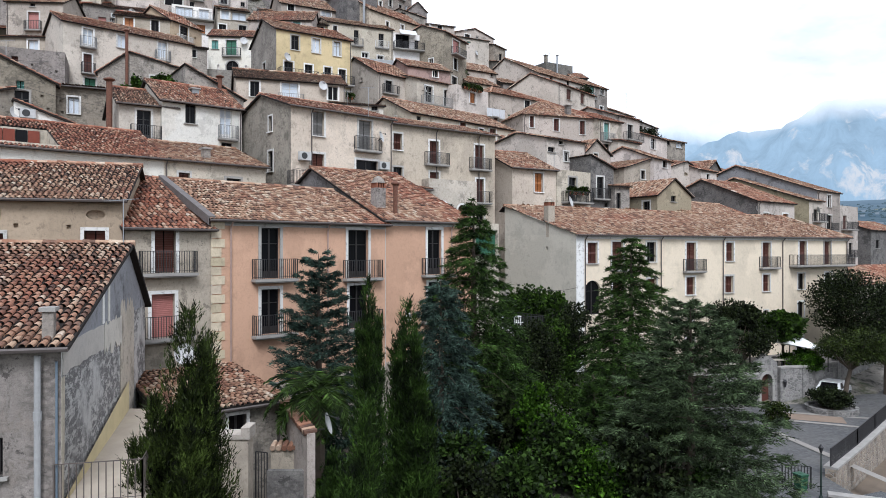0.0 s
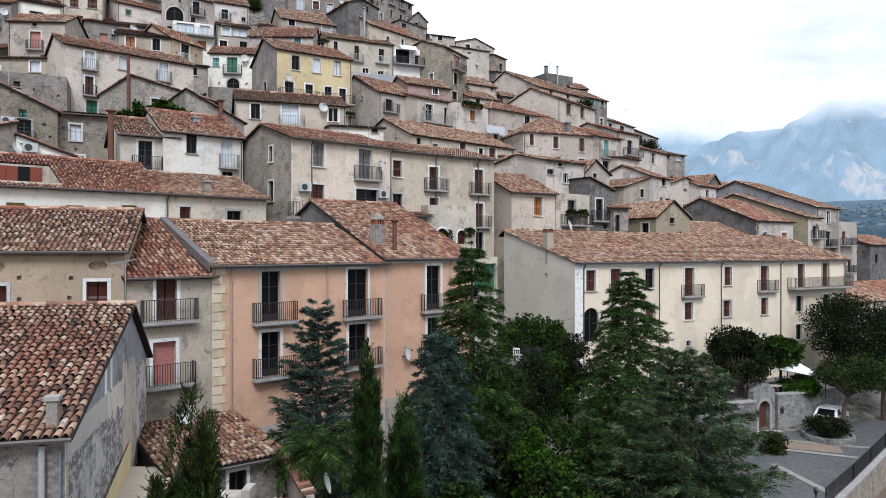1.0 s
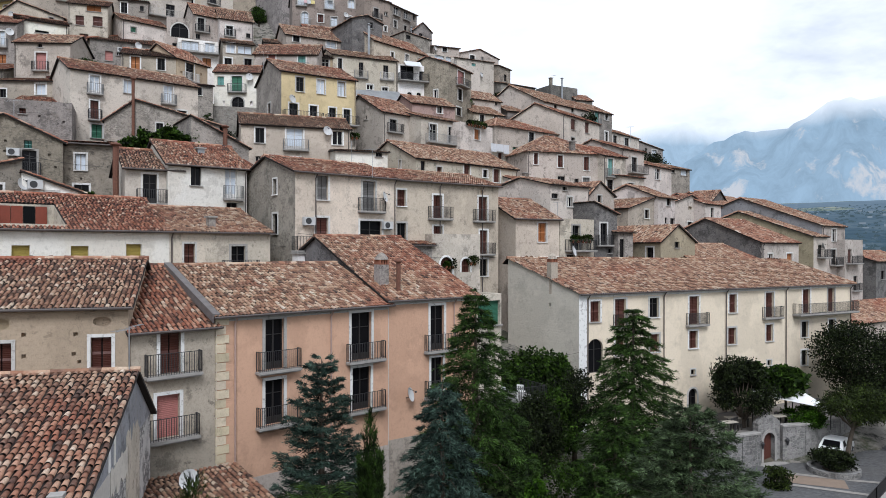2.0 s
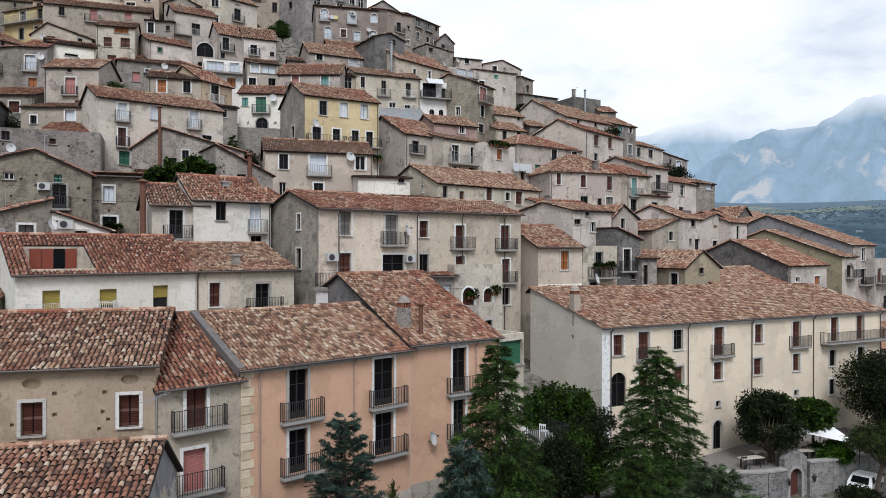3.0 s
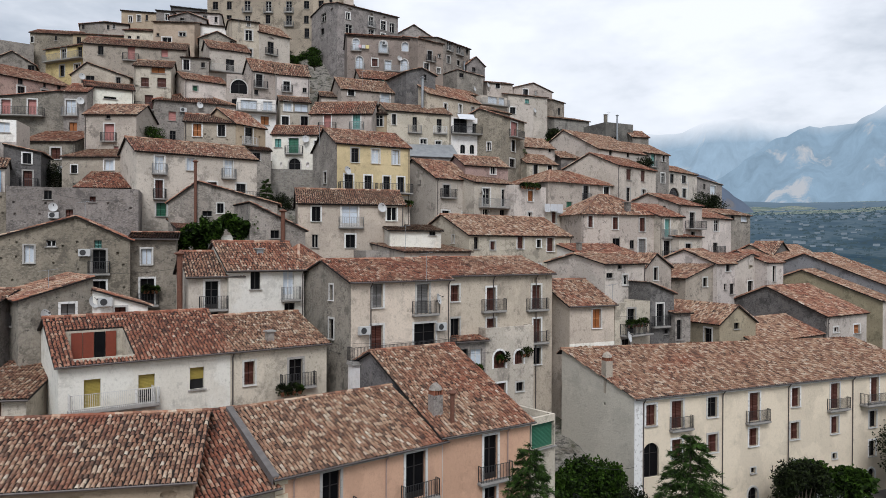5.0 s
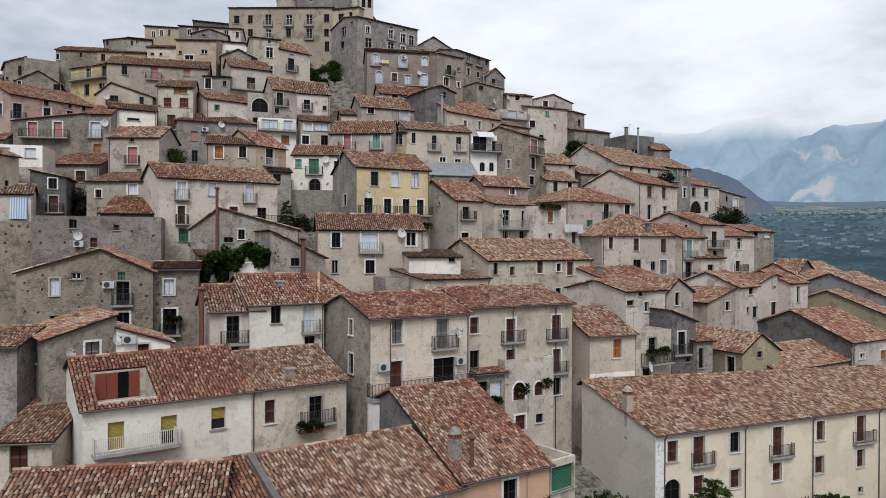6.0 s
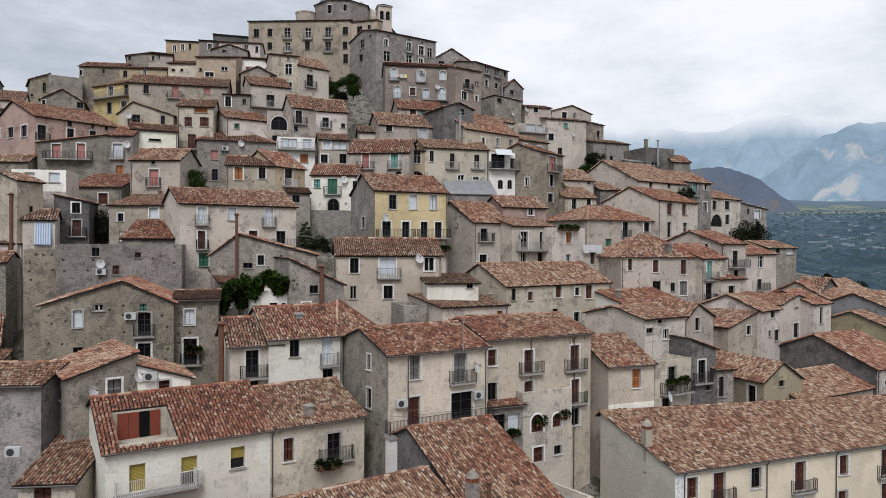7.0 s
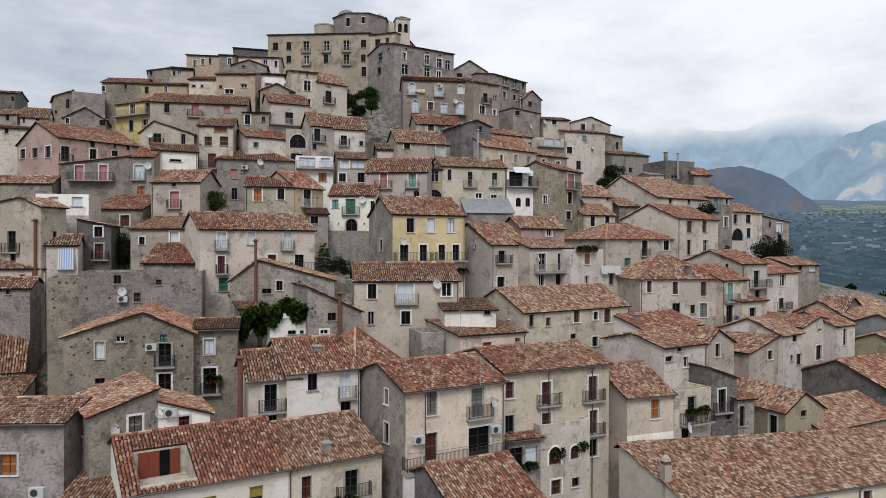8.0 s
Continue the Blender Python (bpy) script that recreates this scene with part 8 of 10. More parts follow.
def gateway():
    ob = thing("gateway", "pale rubble gateway with an arched wooden door", "gateway", pose(23.2, 52.0, 0.3, 0, 0, 24))
    b = Box()
    w, h = 2.25, 3.1
    panel(b, (0, 0, 0), (1, 0, 0), (0, 1, 0), w, -1, h, [(0.55, 1.7, 0.0, 2.35)], 0.5)
    b.poly([(0, 0, h), (w, 0, h), (w / 2, 0, h + 0.75)])
    b.poly([(0, 0.5, h), (w / 2, 0.5, h + 0.75), (w, 0.5, h)])
    b.quad((0, 0, h), (w / 2, 0, h + 0.75), (w / 2, 0.5, h + 0.75), (0, 0.5, h))
    b.quad((w / 2, 0, h + 0.75), (w, 0, h), (w, 0.5, h), (w / 2, 0.5, h + 0.75))
    b.quad((0, 0, -1), (0, 0.5, -1), (0, 0.5, h), (0, 0, h))
    b.quad((w, 0, -1), (w, 0.5, -1), (w, 0.5, h), (w, 0, h))
    part("masonry", b, PALE, ob)
    a = Box()
    arch_plate(a, 0.55, 1.7, 0, 2.35, 0, 0.22, 0.05)
    part("arch", a, CONCRETE, ob)
    s = Box()
    spandrel(s, 0.55, 1.7, 0, 2.35, 0)
    part("arch_head", s, PALE, ob)
    d = Box()
    d.box(0.56, 1.12, 0.34, 0.4, 0, 2.33)
    part("door_leaf", d, SHUT["r"], ob)
    d = Box()
    d.box(1.13, 1.69, 0.34, 0.4, 0, 2.33)
    part("door_leaf", d, SHUT["r"], ob)
    s = Box()
    s.box(-0.1, w + 0.1, -0.75, 0.0, -0.2, 0.12)
    part("step", s, CONCRETE, ob)
    for u in (-0.05, w + 0.25):
        lamp = new("wall_lantern")
        lamp.matrix_basis = ob.matrix_basis @ Matrix.Translation((u, -0.08, 1.75))
        tagged(lamp, "black iron wall lantern on the rubble wall", "lantern")
        q = Box()
        q.tube([(0, 0, 0), (0, -0.35, 0.2), (0, -0.4, 0.05)], 0.018, 5)
        part("bracket", q, IRON, lamp)
        q = Box()
        q.lathe(0, -0.4, [(0.05, -0.4), (0.14, -0.02), (0.17, 0.0), (0.02, 0.16)], 6)
        part("lantern_body", q, IRON, lamp)


gateway()


def terrace_floor():
    b = Box()
    b.poly([(18.7, 51.1, 2.62), (23.2, 52.2, 2.62), (25.4, 53.1, 2.62), (27.2, 53.6, 2.62), (31.0, 55.7, 2.62), (36.0, 62.0, 2.62), (33.0, 67.0, 2.62), (15.5, 53.0, 2.62)])
    b.poly([(18.7, 51.1, -1), (23.2, 52.2, -1), (23.2, 52.2, 2.62), (18.7, 51.1, 2.62)])
    tagged(new("terrace", b.mesh("terrace", STRIP)), "paved terrace of the villa above the square", "terrace", kind="structure")


terrace_floor()


def shade_sail():
    ob = thing("shade_sail", "white cloth shade sail over the terrace", "sail", pose(0, 0, 0))
    A, B, C, D = Vector((23.8, 54.3, 5.25)), Vector((29.4, 53.5, 4.2)), Vector((28.2, 57.0, 5.4)), Vector((25.2, 57.6, 5.5))
    k = 10
    v = []
    for i in range(k + 1):
        for j in range(k + 1):
            s, t = i / k, j / k
            p = (A * (1 - s) + B * s) * (1 - t) + (D * (1 - s) + C * s) * t
            p.z -= 0.45 * math.sin(math.pi * s) * math.sin(math.pi * t) + 0.05
            v.append(tuple(p))
    i, j = np.meshgrid(np.arange(k), np.arange(k), indexing="ij")
    q = (i * (k + 1) + j).ravel()
    cloth = plain("white_canvas", (0.78, 0.78, 0.77), 0.8, 0.0, 0.1, 2.0)
    part("cloth", quick_mesh("cloth", np.array(v), np.stack([q, q + k + 1, q + k + 2, q + 1], 1), cloth, True), cloth, ob)
    for p in (A, B, C, D):
        b = Box()
        b.tube([(p.x, p.y, 2.6), (p.x, p.y, p.z + 0.2)], 0.04, 6)
        part("pole", b, IRON, ob)


shade_sail()


def bench_table(x, y, yaw):
    ob = thing("picnic_table", "pale plank terrace table", "table", pose(x, y, 2.64, 0, 0, yaw), "tables on the terrace")
    for k in range(3):
        b = Box()
        b.box(-0.95, 0.95, -0.36 + k * 0.25, -0.13 + k * 0.25, 0.7, 0.75)
        part("plank", b, plain("grey_timber", (0.42, 0.38, 0.32), 0.85), ob)
    for sx in (-0.7, 0.7):
        for sy in (-0.25, 0.25):
            b = Box()
            b.box(sx - 0.03, sx + 0.03, sy - 0.03, sy + 0.03, 0, 0.7)
            part("leg", b, IRON, ob)
    return ob


bench_table(25.6, 54.6, 10)
bench_table(27.6, 55.4, 14)
bench_table(21.0, 52.6, 20)
bench_table(22.6, 54.2, 10)


def cafe_chair(x, y, z, yaw, mat, label):
    ob = thing("chair", label, "chair", pose(x, y, z, 0, 0, yaw), "chairs on the terraces")
    b = Box()
    b.box(-0.22, 0.22, -0.22, 0.22, 0.42, 0.46)
    part("seat", b, mat, ob)
    b = Box()
    for u in (-0.2, -0.07, 0.07, 0.2):
        b.box(u - 0.025, u + 0.025, 0.19, 0.23, 0.46, 0.86)
    b.box(-0.23, 0.23, 0.185, 0.235, 0.8, 0.9)
    part("backrest", b, mat, ob)
    for sx in (-0.2, 0.2):
        for sy in (-0.2, 0.2):
            b = Box()
            b.box(sx - 0.02, sx + 0.02, sy - 0.02, sy + 0.02, 0, 0.42)
            part("leg", b, mat, ob)


for cx, cy, cw in ((24.6, 54.2, 30), (26.0, 55.4, 200), (27.0, 54.6, 60), (28.4, 56.0, 220), (20.4, 52.0, 10), (21.8, 53.3, 190), (22.2, 53.2, 30)):
    cafe_chair(cx, cy, 2.64, cw, IRON, "dark metal terrace chair")


def car(x, y, z, yaw, label="small white hatchback parked on the square", paint_name="white_car_paint", tone=(0.75, 0.75, 0.74)):
    ob = thing("car", label, "car", pose(x, y, z, 0, 0, yaw))
    paint = plain(paint_name, tone, 0.25, 0.0, 0.05)
    prof = [(-1.85, 0.35), (-1.88, 0.75), (-1.75, 1.0), (-1.25, 1.45), (0.15, 1.5), (0.85, 1.05), (1.65, 0.92), (1.85, 0.65), (1.85, 0.35)]
    for nm, sc, mat in (("body", 0.82, paint),):
        b = Box()
        n = len(prof)
        for s in (-1, 1):
            b.poly([(px, s * (sc - (0.14 if pz > 1.2 else 0.0)), pz) for px, pz in (prof if s < 0 else prof[::-1])])
        for k in range(n):
            (ax, az), (bx, bz) = prof[k], prof[(k + 1) % n]
            wa, wb = sc - (0.14 if az > 1.2 else 0), sc - (0.14 if bz > 1.2 else 0)
            b.quad((ax, -wa, az), (bx, -wb, bz), (bx, wb, bz), (ax, wa, az))
        part(nm, b, mat, ob)
    for s in (-1, 1):
        for u0, u1 in ((-1.3, -0.45), (-0.38, 0.5)):
            b = Box()
            b.quad((u0, s * 0.80, 1.0), (u1, s * 0.80, 1.0), (u1 - 0.1, s * 0.70, 1.42), (u0 + 0.1, s * 0.70, 1.42))
            part("side_window", b, GLASS, ob)
    b = Box()
    b.quad((0.82, -0.62, 1.09), (0.82, 0.62, 1.09), (0.22, 0.56, 1.47), (0.22, -0.56, 1.47))
    part("windscreen", b, GLASS, ob)
    b = Box()
    b.quad((-1.76, -0.6, 1.03), (-1.76, 0.6, 1.03), (-1.31, 0.55, 1.42), (-1.31, -0.55, 1.42))
    part("rear_window", b, GLASS, ob)
    for px in (-1.2, 1.2):
        for s in (-1, 1):
            wheel = new("wheel")
            wheel.parent, wheel.matrix_basis = ob, pose(px, s * 0.78, 0.3, 90)
            b = Box()
            b.lathe(0, 0, [(0.2, -0.1), (0.3, -0.08), (0.31, 0), (0.3, 0.08), (0.2, 0.1)], 16)
            part("tyre", b, plain("rubber", (0.02, 0.02, 0.02), 0.85), wheel)
            b = Box()
            b.lathe(0, 0, [(0.19, -0.105), (0.19, 0.105)], 10)
            part("rim", b, METAL, wheel)
    for s in (-0.6, 0.6):
        b = Box()
        b.box(1.80, 1.88, s - 0.15, s + 0.15, 0.68, 0.82)
        part("headlight", b, GLASS, ob)


car(30.3, 54.3, 0.42, 48)
car(20.9, 32.6, -1.0, 20, "small black car parked in the lower yard", "black_car_paint", (0.012, 0.012, 0.014))


def yard():
    b = Box()
    b.poly([(19.9, 35.4, -0.95), (18.5, 32.8, -0.95), (24.5, 29.9, -0.95), (44, 36, -0.9), (60, 62, -0.6), (44, 59.7, -0.6), (28.6, 44.6, -0.9)])
    tagged(new("yard", b.mesh("yard", plain("trodden_earth", (0.14, 0.107, 0.078), 0.95, 0.0, 0.5, 0.7))), "trodden brown earth yard below the road", "yard", kind="structure")


yard()


def stone_bed():
    ob = thing("planting_bed", "round rubble planting bed at the edge of the square", "flower bed", pose(28.0, 50.5, 0.2))
    b = Box()
    b.lathe(0, 0, [(1.75, -0.5), (1.75, 0.5), (1.5, 0.5), (1.5, 0.35)], 22)
    part("rim", b, GREYST, ob)
    b = Box()
    b.lathe(0, 0, [(1.52, 0.3), (0.02, 0.4)], 22)
    part("soil", b, plain("soil", (0.06, 0.045, 0.033), 0.95), ob)


stone_bed()


def ramp_wall():
    """Retaining wall of the road with a pale coping and an iron railing."""
    pts = [(19.8, 35.8), (23.3, 39.4), (26.0, 42.2), (28.6, 44.9), (34.6, 51.0), (44.0, 60.0)]
    zs = [0.75, 0.85, 1.0, 1.15, 1.7, 2.6]
    ob = thing("retaining_wall", "brown rubble retaining wall with iron railing", "wall", pose(0, 0, 0), kind="structure")
    b, c, r = Box(), Box(), Box()
    for k in range(len(pts) - 1):
        (x0, y0), (x1, y1) = pts[k], pts[k + 1]
        d = Vector((x1 - x0, y1 - y0)).normalized()
        s = Vector((d.y, -d.x)) * 0.25
        for bx, lo, hi, e in ((b, (-4.0, -4.0), (zs[k], zs[k + 1]), 1.0), (c, (zs[k], zs[k + 1]), (zs[k] + 0.12, zs[k + 1] + 0.12), 1.35)):
            o = s * e
            P = [(x0 + o.x, y0 + o.y, 0), (x1 + o.x, y1 + o.y, 1), (x1 - o.x, y1 - o.y, 1), (x0 - o.x, y0 - o.y, 0)]
            for i in range(4):
                p, q = P[i], P[(i + 1) % 4]
                bx.quad((p[0], p[1], lo[p[2]]), (q[0], q[1], lo[q[2]]), (q[0], q[1], hi[q[2]]), (p[0], p[1], hi[p[2]]))
            bx.quad(*[(p[0], p[1], hi[p[2]]) for p in P])
        railing(r, [(x0, y0, zs[k] + 0.12), (x1, y1, zs[k + 1] + 0.12)], 0.95, 0.16, 0.014)
    part("masonry", b, rubble("rubble_brown", (0.21, 0.165, 0.125), (0.36, 0.30, 0.235)), ob)
    part("coping", c, CONCRETE, ob)
    part("railing", r, IRON, ob)


ramp_wall()
stone_run("low_wall", "low rubble wall with pale coping", [(17.9, 32.6), (20.5, 31.4), (24.5, 29.6)], -2.0, 0.55, 0.4, GREYST)


def wheeled_bin(x, y, z):
    ob = thing("wheeled_bin", "dark green plastic wheeled bin", "bin", pose(x, y, z, 0, 0, 20) @ Matrix.Scale(0.78, 4))
    g = plain("green_plastic", (0.012, 0.07, 0.035), 0.5, 0.0, 0.1)
    b = Box()
    b.poly([(-0.24, -0.24, 0.05), (0.24, -0.24, 0.05), (0.3, -0.32, 1.0), (-0.3, -0.32, 1.0)])
    b.poly([(-0.24, 0.24, 0.05), (0.24, 0.24, 0.05), (0.3, 0.32, 1.0), (-0.3, 0.32, 1.0)])
    b.poly([(-0.24, -0.24, 0.05), (-0.24, 0.24, 0.05), (-0.3, 0.32, 1.0), (-0.3, -0.32, 1.0)])
    b.poly([(0.24, -0.24, 0.05), (0.24, 0.24, 0.05), (0.3, 0.32, 1.0), (0.3, -0.32, 1.0)])
    part("body", b, g, ob)
    b = Box()
    b.box(-0.32, 0.32, -0.35, 0.36, 1.0, 1.08)
    part("lid", b, g, ob)
    for s in (-0.22, 0.22):
        w = Box()
        w.tube([(s - 0.03, 0.26, 0.1), (s + 0.03, 0.26, 0.1)], 0.1, 10)
        part("wheel", w, plain("rubber", (0.02, 0.02, 0.02), 0.85), ob)


wheeled_bin(17.3, 33.9, 0.3)


def street_lamp(x, y, z):
    ob = thing("street_lamp", "dark green iron street lamp post", "street lamp", pose(x, y, z))
    b = Box()
    b.lathe(0, 0, [(0.10, -0.3), (0.10, 0.2), (0.05, 0.3), (0.03, 1.9), (0.025, 2.25), (0.04, 2.3)], 10)
    part("post", b, plain("green_iron", (0.02, 0.035, 0.03), 0.5, 0.3), ob)
    b = Box()
    b.lathe(0, 0, [(0.05, 2.3), (0.12, 2.52), (0.14, 2.54), (0.03, 2.68)], 6)
    part("lantern", b, IRON, ob)


street_lamp(17.75, 32.9, 0.15)


def fence_panel():
    ob = thing("railing_panel", "short dark iron railing beside the bin", "railing", pose(0, 0, 0))
    b = Box()
    railing(b, [(16.7, 34.5, 0.3), (17.9, 34.1, 0.3)], 1.1, 0.14, 0.016)
    part("grille", b, IRON, ob)


fence_panel()


def near_terrace():
    """The balustraded terrace beside the rubble sided house."""
    ob = thing("side_terrace", "paved side terrace with iron railing and yellow painted wall foot", "terrace", pose(0, 0, 0), kind="structure")
    b = Box()
    b.poly([(-9.2, 15.7, 6.2), (-6.9, 16.2, 6.2), (-8.8, 24.0, 6.5), (-11.2, 24.2, 6.5)])
    b.poly([(-9.2, 15.7, 5.9), (-6.9, 16.2, 5.9), (-6.9, 16.2, 6.2), (-9.2, 15.7, 6.2)])
    b.poly([(-6.9, 16.2, 0.0), (-8.8, 24.0, 0.0), (-8.8, 24.0, 6.5), (-6.9, 16.2, 6.2)])
    b.poly([(-9.2, 15.9, 0.0), (-6.95, 16.4, 0.0), (-6.95, 16.4, 6.0), (-9.2, 15.9, 6.0)])
    part("slab", b, plain("buff_tiles", (0.42, 0.36, 0.29), 0.85, 0.0, 0.3, 1.5), ob)
    r = Box()
    railing(r, [(-8.75, 15.75, 6.2), (-6.95, 16.2, 6.2), (-8.75, 23.8, 6.5)], 0.95, 0.15, 0.009)
    part("railing", r, plain("brown_iron", (0.11, 0.09, 0.08), 0.6, 0.2), ob)
    y = Box()
    y.poly([(-8.60, 15.95, 6.2), (-10.75, 24.0, 6.5), (-10.75, 24.0, 7.5), (-8.60, 15.95, 6.3)])
    part("painted_foot", y, plain("yellow_paint", (0.62, 0.52, 0.30), 0.85, 0.0, 0.25, 2.0), ob)


near_terrace()


def courtyard():
    """The walled yard below the garden house: a pier with a pale cap, low walls capped with tiles, an iron gate."""
    ob = thing("courtyard_wall", "flaking plaster yard walls with tile caps and iron gate", "wall", pose(0, 0, 0), kind="structure")
    coat = wall_material("greywarm")
    b = Box()
    b.box(-7.24, -6.2, 22.3, 22.9, 1.0, 5.95)
    part("pier", b, coat, ob)
    b = Box()
    b.box(-7.30, -6.14, 22.24, 22.96, 5.95, 6.1)
    b.box(-6.42, -6.14, 22.24, 22.96, 6.1, 6.32)
    part("cap", b, wall_material("pale"), ob)
    b = Box()
    b.box(-5.9, -4.75, 24.0, 24.25, 1.0, 5.2)
    part("low_wall", b, coat, ob)
    b = Box()
    b.box(-5.75, -4.35, 22.9, 23.1, 1.0, 4.75)
    part("low_wall", b, wall_material("dark"), ob)
    side = Box()
    A, B = Vector((-5.95, 26.0)), Vector((-4.25, 22.6))
    n = 6
    for k in range(n):
        p, q = A.lerp(B, k / n), A.lerp(B, (k + 1) / n)
        za, zb = 6.5 - 0.45 * k / n, 6.5 - 0.45 * (k + 1) / n
        o = Vector((0.12, 0.06))
        side.poly([(p.x - o.x, p.y - o.y, 1), (q.x - o.x, q.y - o.y, 1), (q.x - o.x, q.y - o.y, zb), (p.x - o.x, p.y - o.y, za)])
        side.poly([(p.x + o.x, p.y + o.y, 1), (q.x + o.x, q.y + o.y, 1), (q.x + o.x, q.y + o.y, zb), (p.x + o.x, p.y + o.y, za)])
        side.poly([(p.x - o.x, p.y - o.y, za), (q.x - o.x, q.y - o.y, zb), (q.x + o.x, q.y + o.y, zb), (p.x + o.x, p.y + o.y, za)])
    side.poly([(B.x - 0.12, B.y - 0.06, 1), (B.x + 0.12, B.y + 0.06, 1), (B.x + 0.12, B.y + 0.06, 6.05), (B.x - 0.12, B.y - 0.06, 6.05)])
    part("slanting_wall", side, coat, ob)
    rng = random.Random(8)
    for k in range(17):
        t = Box()
        p = A.lerp(B, (k + 0.5) / 17)
        z = 6.5 - 0.45 * (k + 0.5) / 17
        t.tube([(p.x - 0.19, p.y - 0.09, z - 0.02 + rng.uniform(-0.03, 0.03)), (p.x + 0.19, p.y + 0.09, z + 0.03 + rng.uniform(-0.03, 0.03))], [0.105, 0.085], 7)
        part("cap_tile", t, TILE, ob)
    for k in range(6):
        t = Box()
        x = -5.82 + k * 0.2
        t.tube([(x, 23.9, 5.2), (x, 24.35, 5.3)], [0.1, 0.085], 7)
        part("cap_tile", t, TILE, ob)
    g = Box()
    railing(g, [(-6.2, 23.2, 3.4), (-5.78, 23.05, 3.4)], 1.9, 0.09, 0.012)
    part("gate", g, IRON, ob)


courtyard()

# ---- the church on the crest ----
def church():
    ob = thing("church", "grey stone church with a small dome on the crest", "church", pose(-42.50, 148.09, 65.83, 0, 0, 8) @ Matrix.Scale(0.92, 4))
    grey = wall_material("grey")
    b = Box()
    n = 8
    R, h = 6.6, 15.7
    ring = [(R * math.cos(2 * math.pi * (k + 0.5) / n), R * math.sin(2 * math.pi * (k + 0.5) / n)) for k in range(n)]
    for k in range(n):
        (x0, y0), (x1, y1) = ring[k], ring[(k + 1) % n]
        b.quad((x0, y0, 0), (x1, y1, 0), (x1, y1, h), (x0, y0, h))
    part("drum", b, grey, ob)
    r = Box()
    for k in range(n):
        (x0, y0), (x1, y1) = ring[k], ring[(k + 1) % n]
        r.poly([(x0 * 1.06, y0 * 1.06, h), (x1 * 1.06, y1 * 1.06, h), (0, 0, h + 1.1)])
    part("roof", r, UNDER, ob)
    d = Box()
    d.lathe(-3.5, 0.4, [(2.4 * math.cos(a), 16.1 + 2.4 * math.sin(a)) for a in np.linspace(-0.4, 1.55, 9)], 20)
    part("dome", d, plain("lead_sheet", (0.16, 0.185, 0.19), 0.55, 0.3, 0.4, 1.0), ob)
    a = Box()
    a.lathe(-8.2, -2.2, [(2.4, 0.0), (2.4, 13.6), (2.5, 13.6), (2.5, 13.9), (0.1, 14.4)], 18)
    part("apse", a, wall_material("greywarm"), ob)
    nave = Box()
    panel(nave, (1.5, 1.0, 0), (1, 0, 0), (0, 1, 0), 6.6, 0, 15.0, [])
    panel(nave, (8.1, 1.0, 0), (0, 1, 0), (-1, 0, 0), 8.0, 0, 15.0, [])
    nave.poly([(1.5, 1.0, 15.0), (8.1, 1.0, 15.0), (4.2, 1.0, 17.9)])
    nave.quad((4.2, 1.0, 17.9), (8.3, 1.0, 15.0), (8.3, 9.0, 15.0), (4.2, 9.0, 17.9))
    part("nave", nave, wall_material("pale"), ob)
    for u, z, ww, hh in ((-2.1, 12.7, 0.75, 1.9), (1.4, 13.3, 0.6, 1.5)):
        w = Box()
        w.box(u - ww / 2, u + ww / 2, -6.18, -5.9, z, z + hh)
        win = part("window", w, GLASS, ob)
        f = Box()
        f.box(u - ww / 2 - 0.14, u + ww / 2 + 0.14, -6.15, -5.95, z - 0.14, z)
        f.box(u - ww / 2 - 0.14, u + ww / 2 + 0.14, -6.15, -5.95, z + hh, z + hh + 0.14)
        part("surround", f, WHITE, win)
    return ob


church()


def bell_tower():
    ob = thing("bell_tower", "square grey bell tower with arched openings", "bell tower", pose(-32.75, 139.99, 64.45, 0, 0, 22) @ Matrix.Scale(0.92, 4))
    w, h = 3.1, 14.6
    mat = wall_material("greywarm")
    b = Box()
    for P, U, N in (((0, 0, 0), (1, 0, 0), (0, 1, 0)), ((w, 0, 0), (0, 1, 0), (-1, 0, 0)), ((0, 0, 0), (0, 1, 0), (1, 0, 0)), ((0, w, 0), (1, 0, 0), (0, -1, 0))):
        panel(b, P, U, N, w, 0, h, [(0.45, 1.3, 11.6, 13.6), (1.8, 2.65, 11.6, 13.6)], 0.4)
    part("shaft", b, mat, ob)
    for u in (0.45, 1.8):
        s = Box()
        spandrel(s, u, u + 0.85, 11.6, 13.6, 0.0)
        part("arch_head", s, mat, ob)
        # Plain near-black sheet that imitates the shade inside the bell chamber.
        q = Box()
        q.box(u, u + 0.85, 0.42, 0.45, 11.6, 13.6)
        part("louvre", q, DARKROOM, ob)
    r = Box()
    r.box(-0.2, w + 0.2, -0.2, w + 0.2, h, h + 0.2)
    part("cornice", r, CONCRETE, ob)
    r = Box()
    c = (w / 2, w / 2, h + 1.1)
    k = [(-0.2, -0.2, h + 0.2), (w + 0.2, -0.2, h + 0.2), (w + 0.2, w + 0.2, h + 0.2), (-0.2, w + 0.2, h + 0.2)]
    for i in range(4):
        r.poly([k[i], k[(i + 1) % 4], c])
    part("roof", r, UNDER, ob)


bell_tower()


# ---- fittings on the walls and roofs ----
DISHW = plain("white_enamel", (0.45, 0.45, 0.445), 0.5, 0.0, 0.25, 3.0)


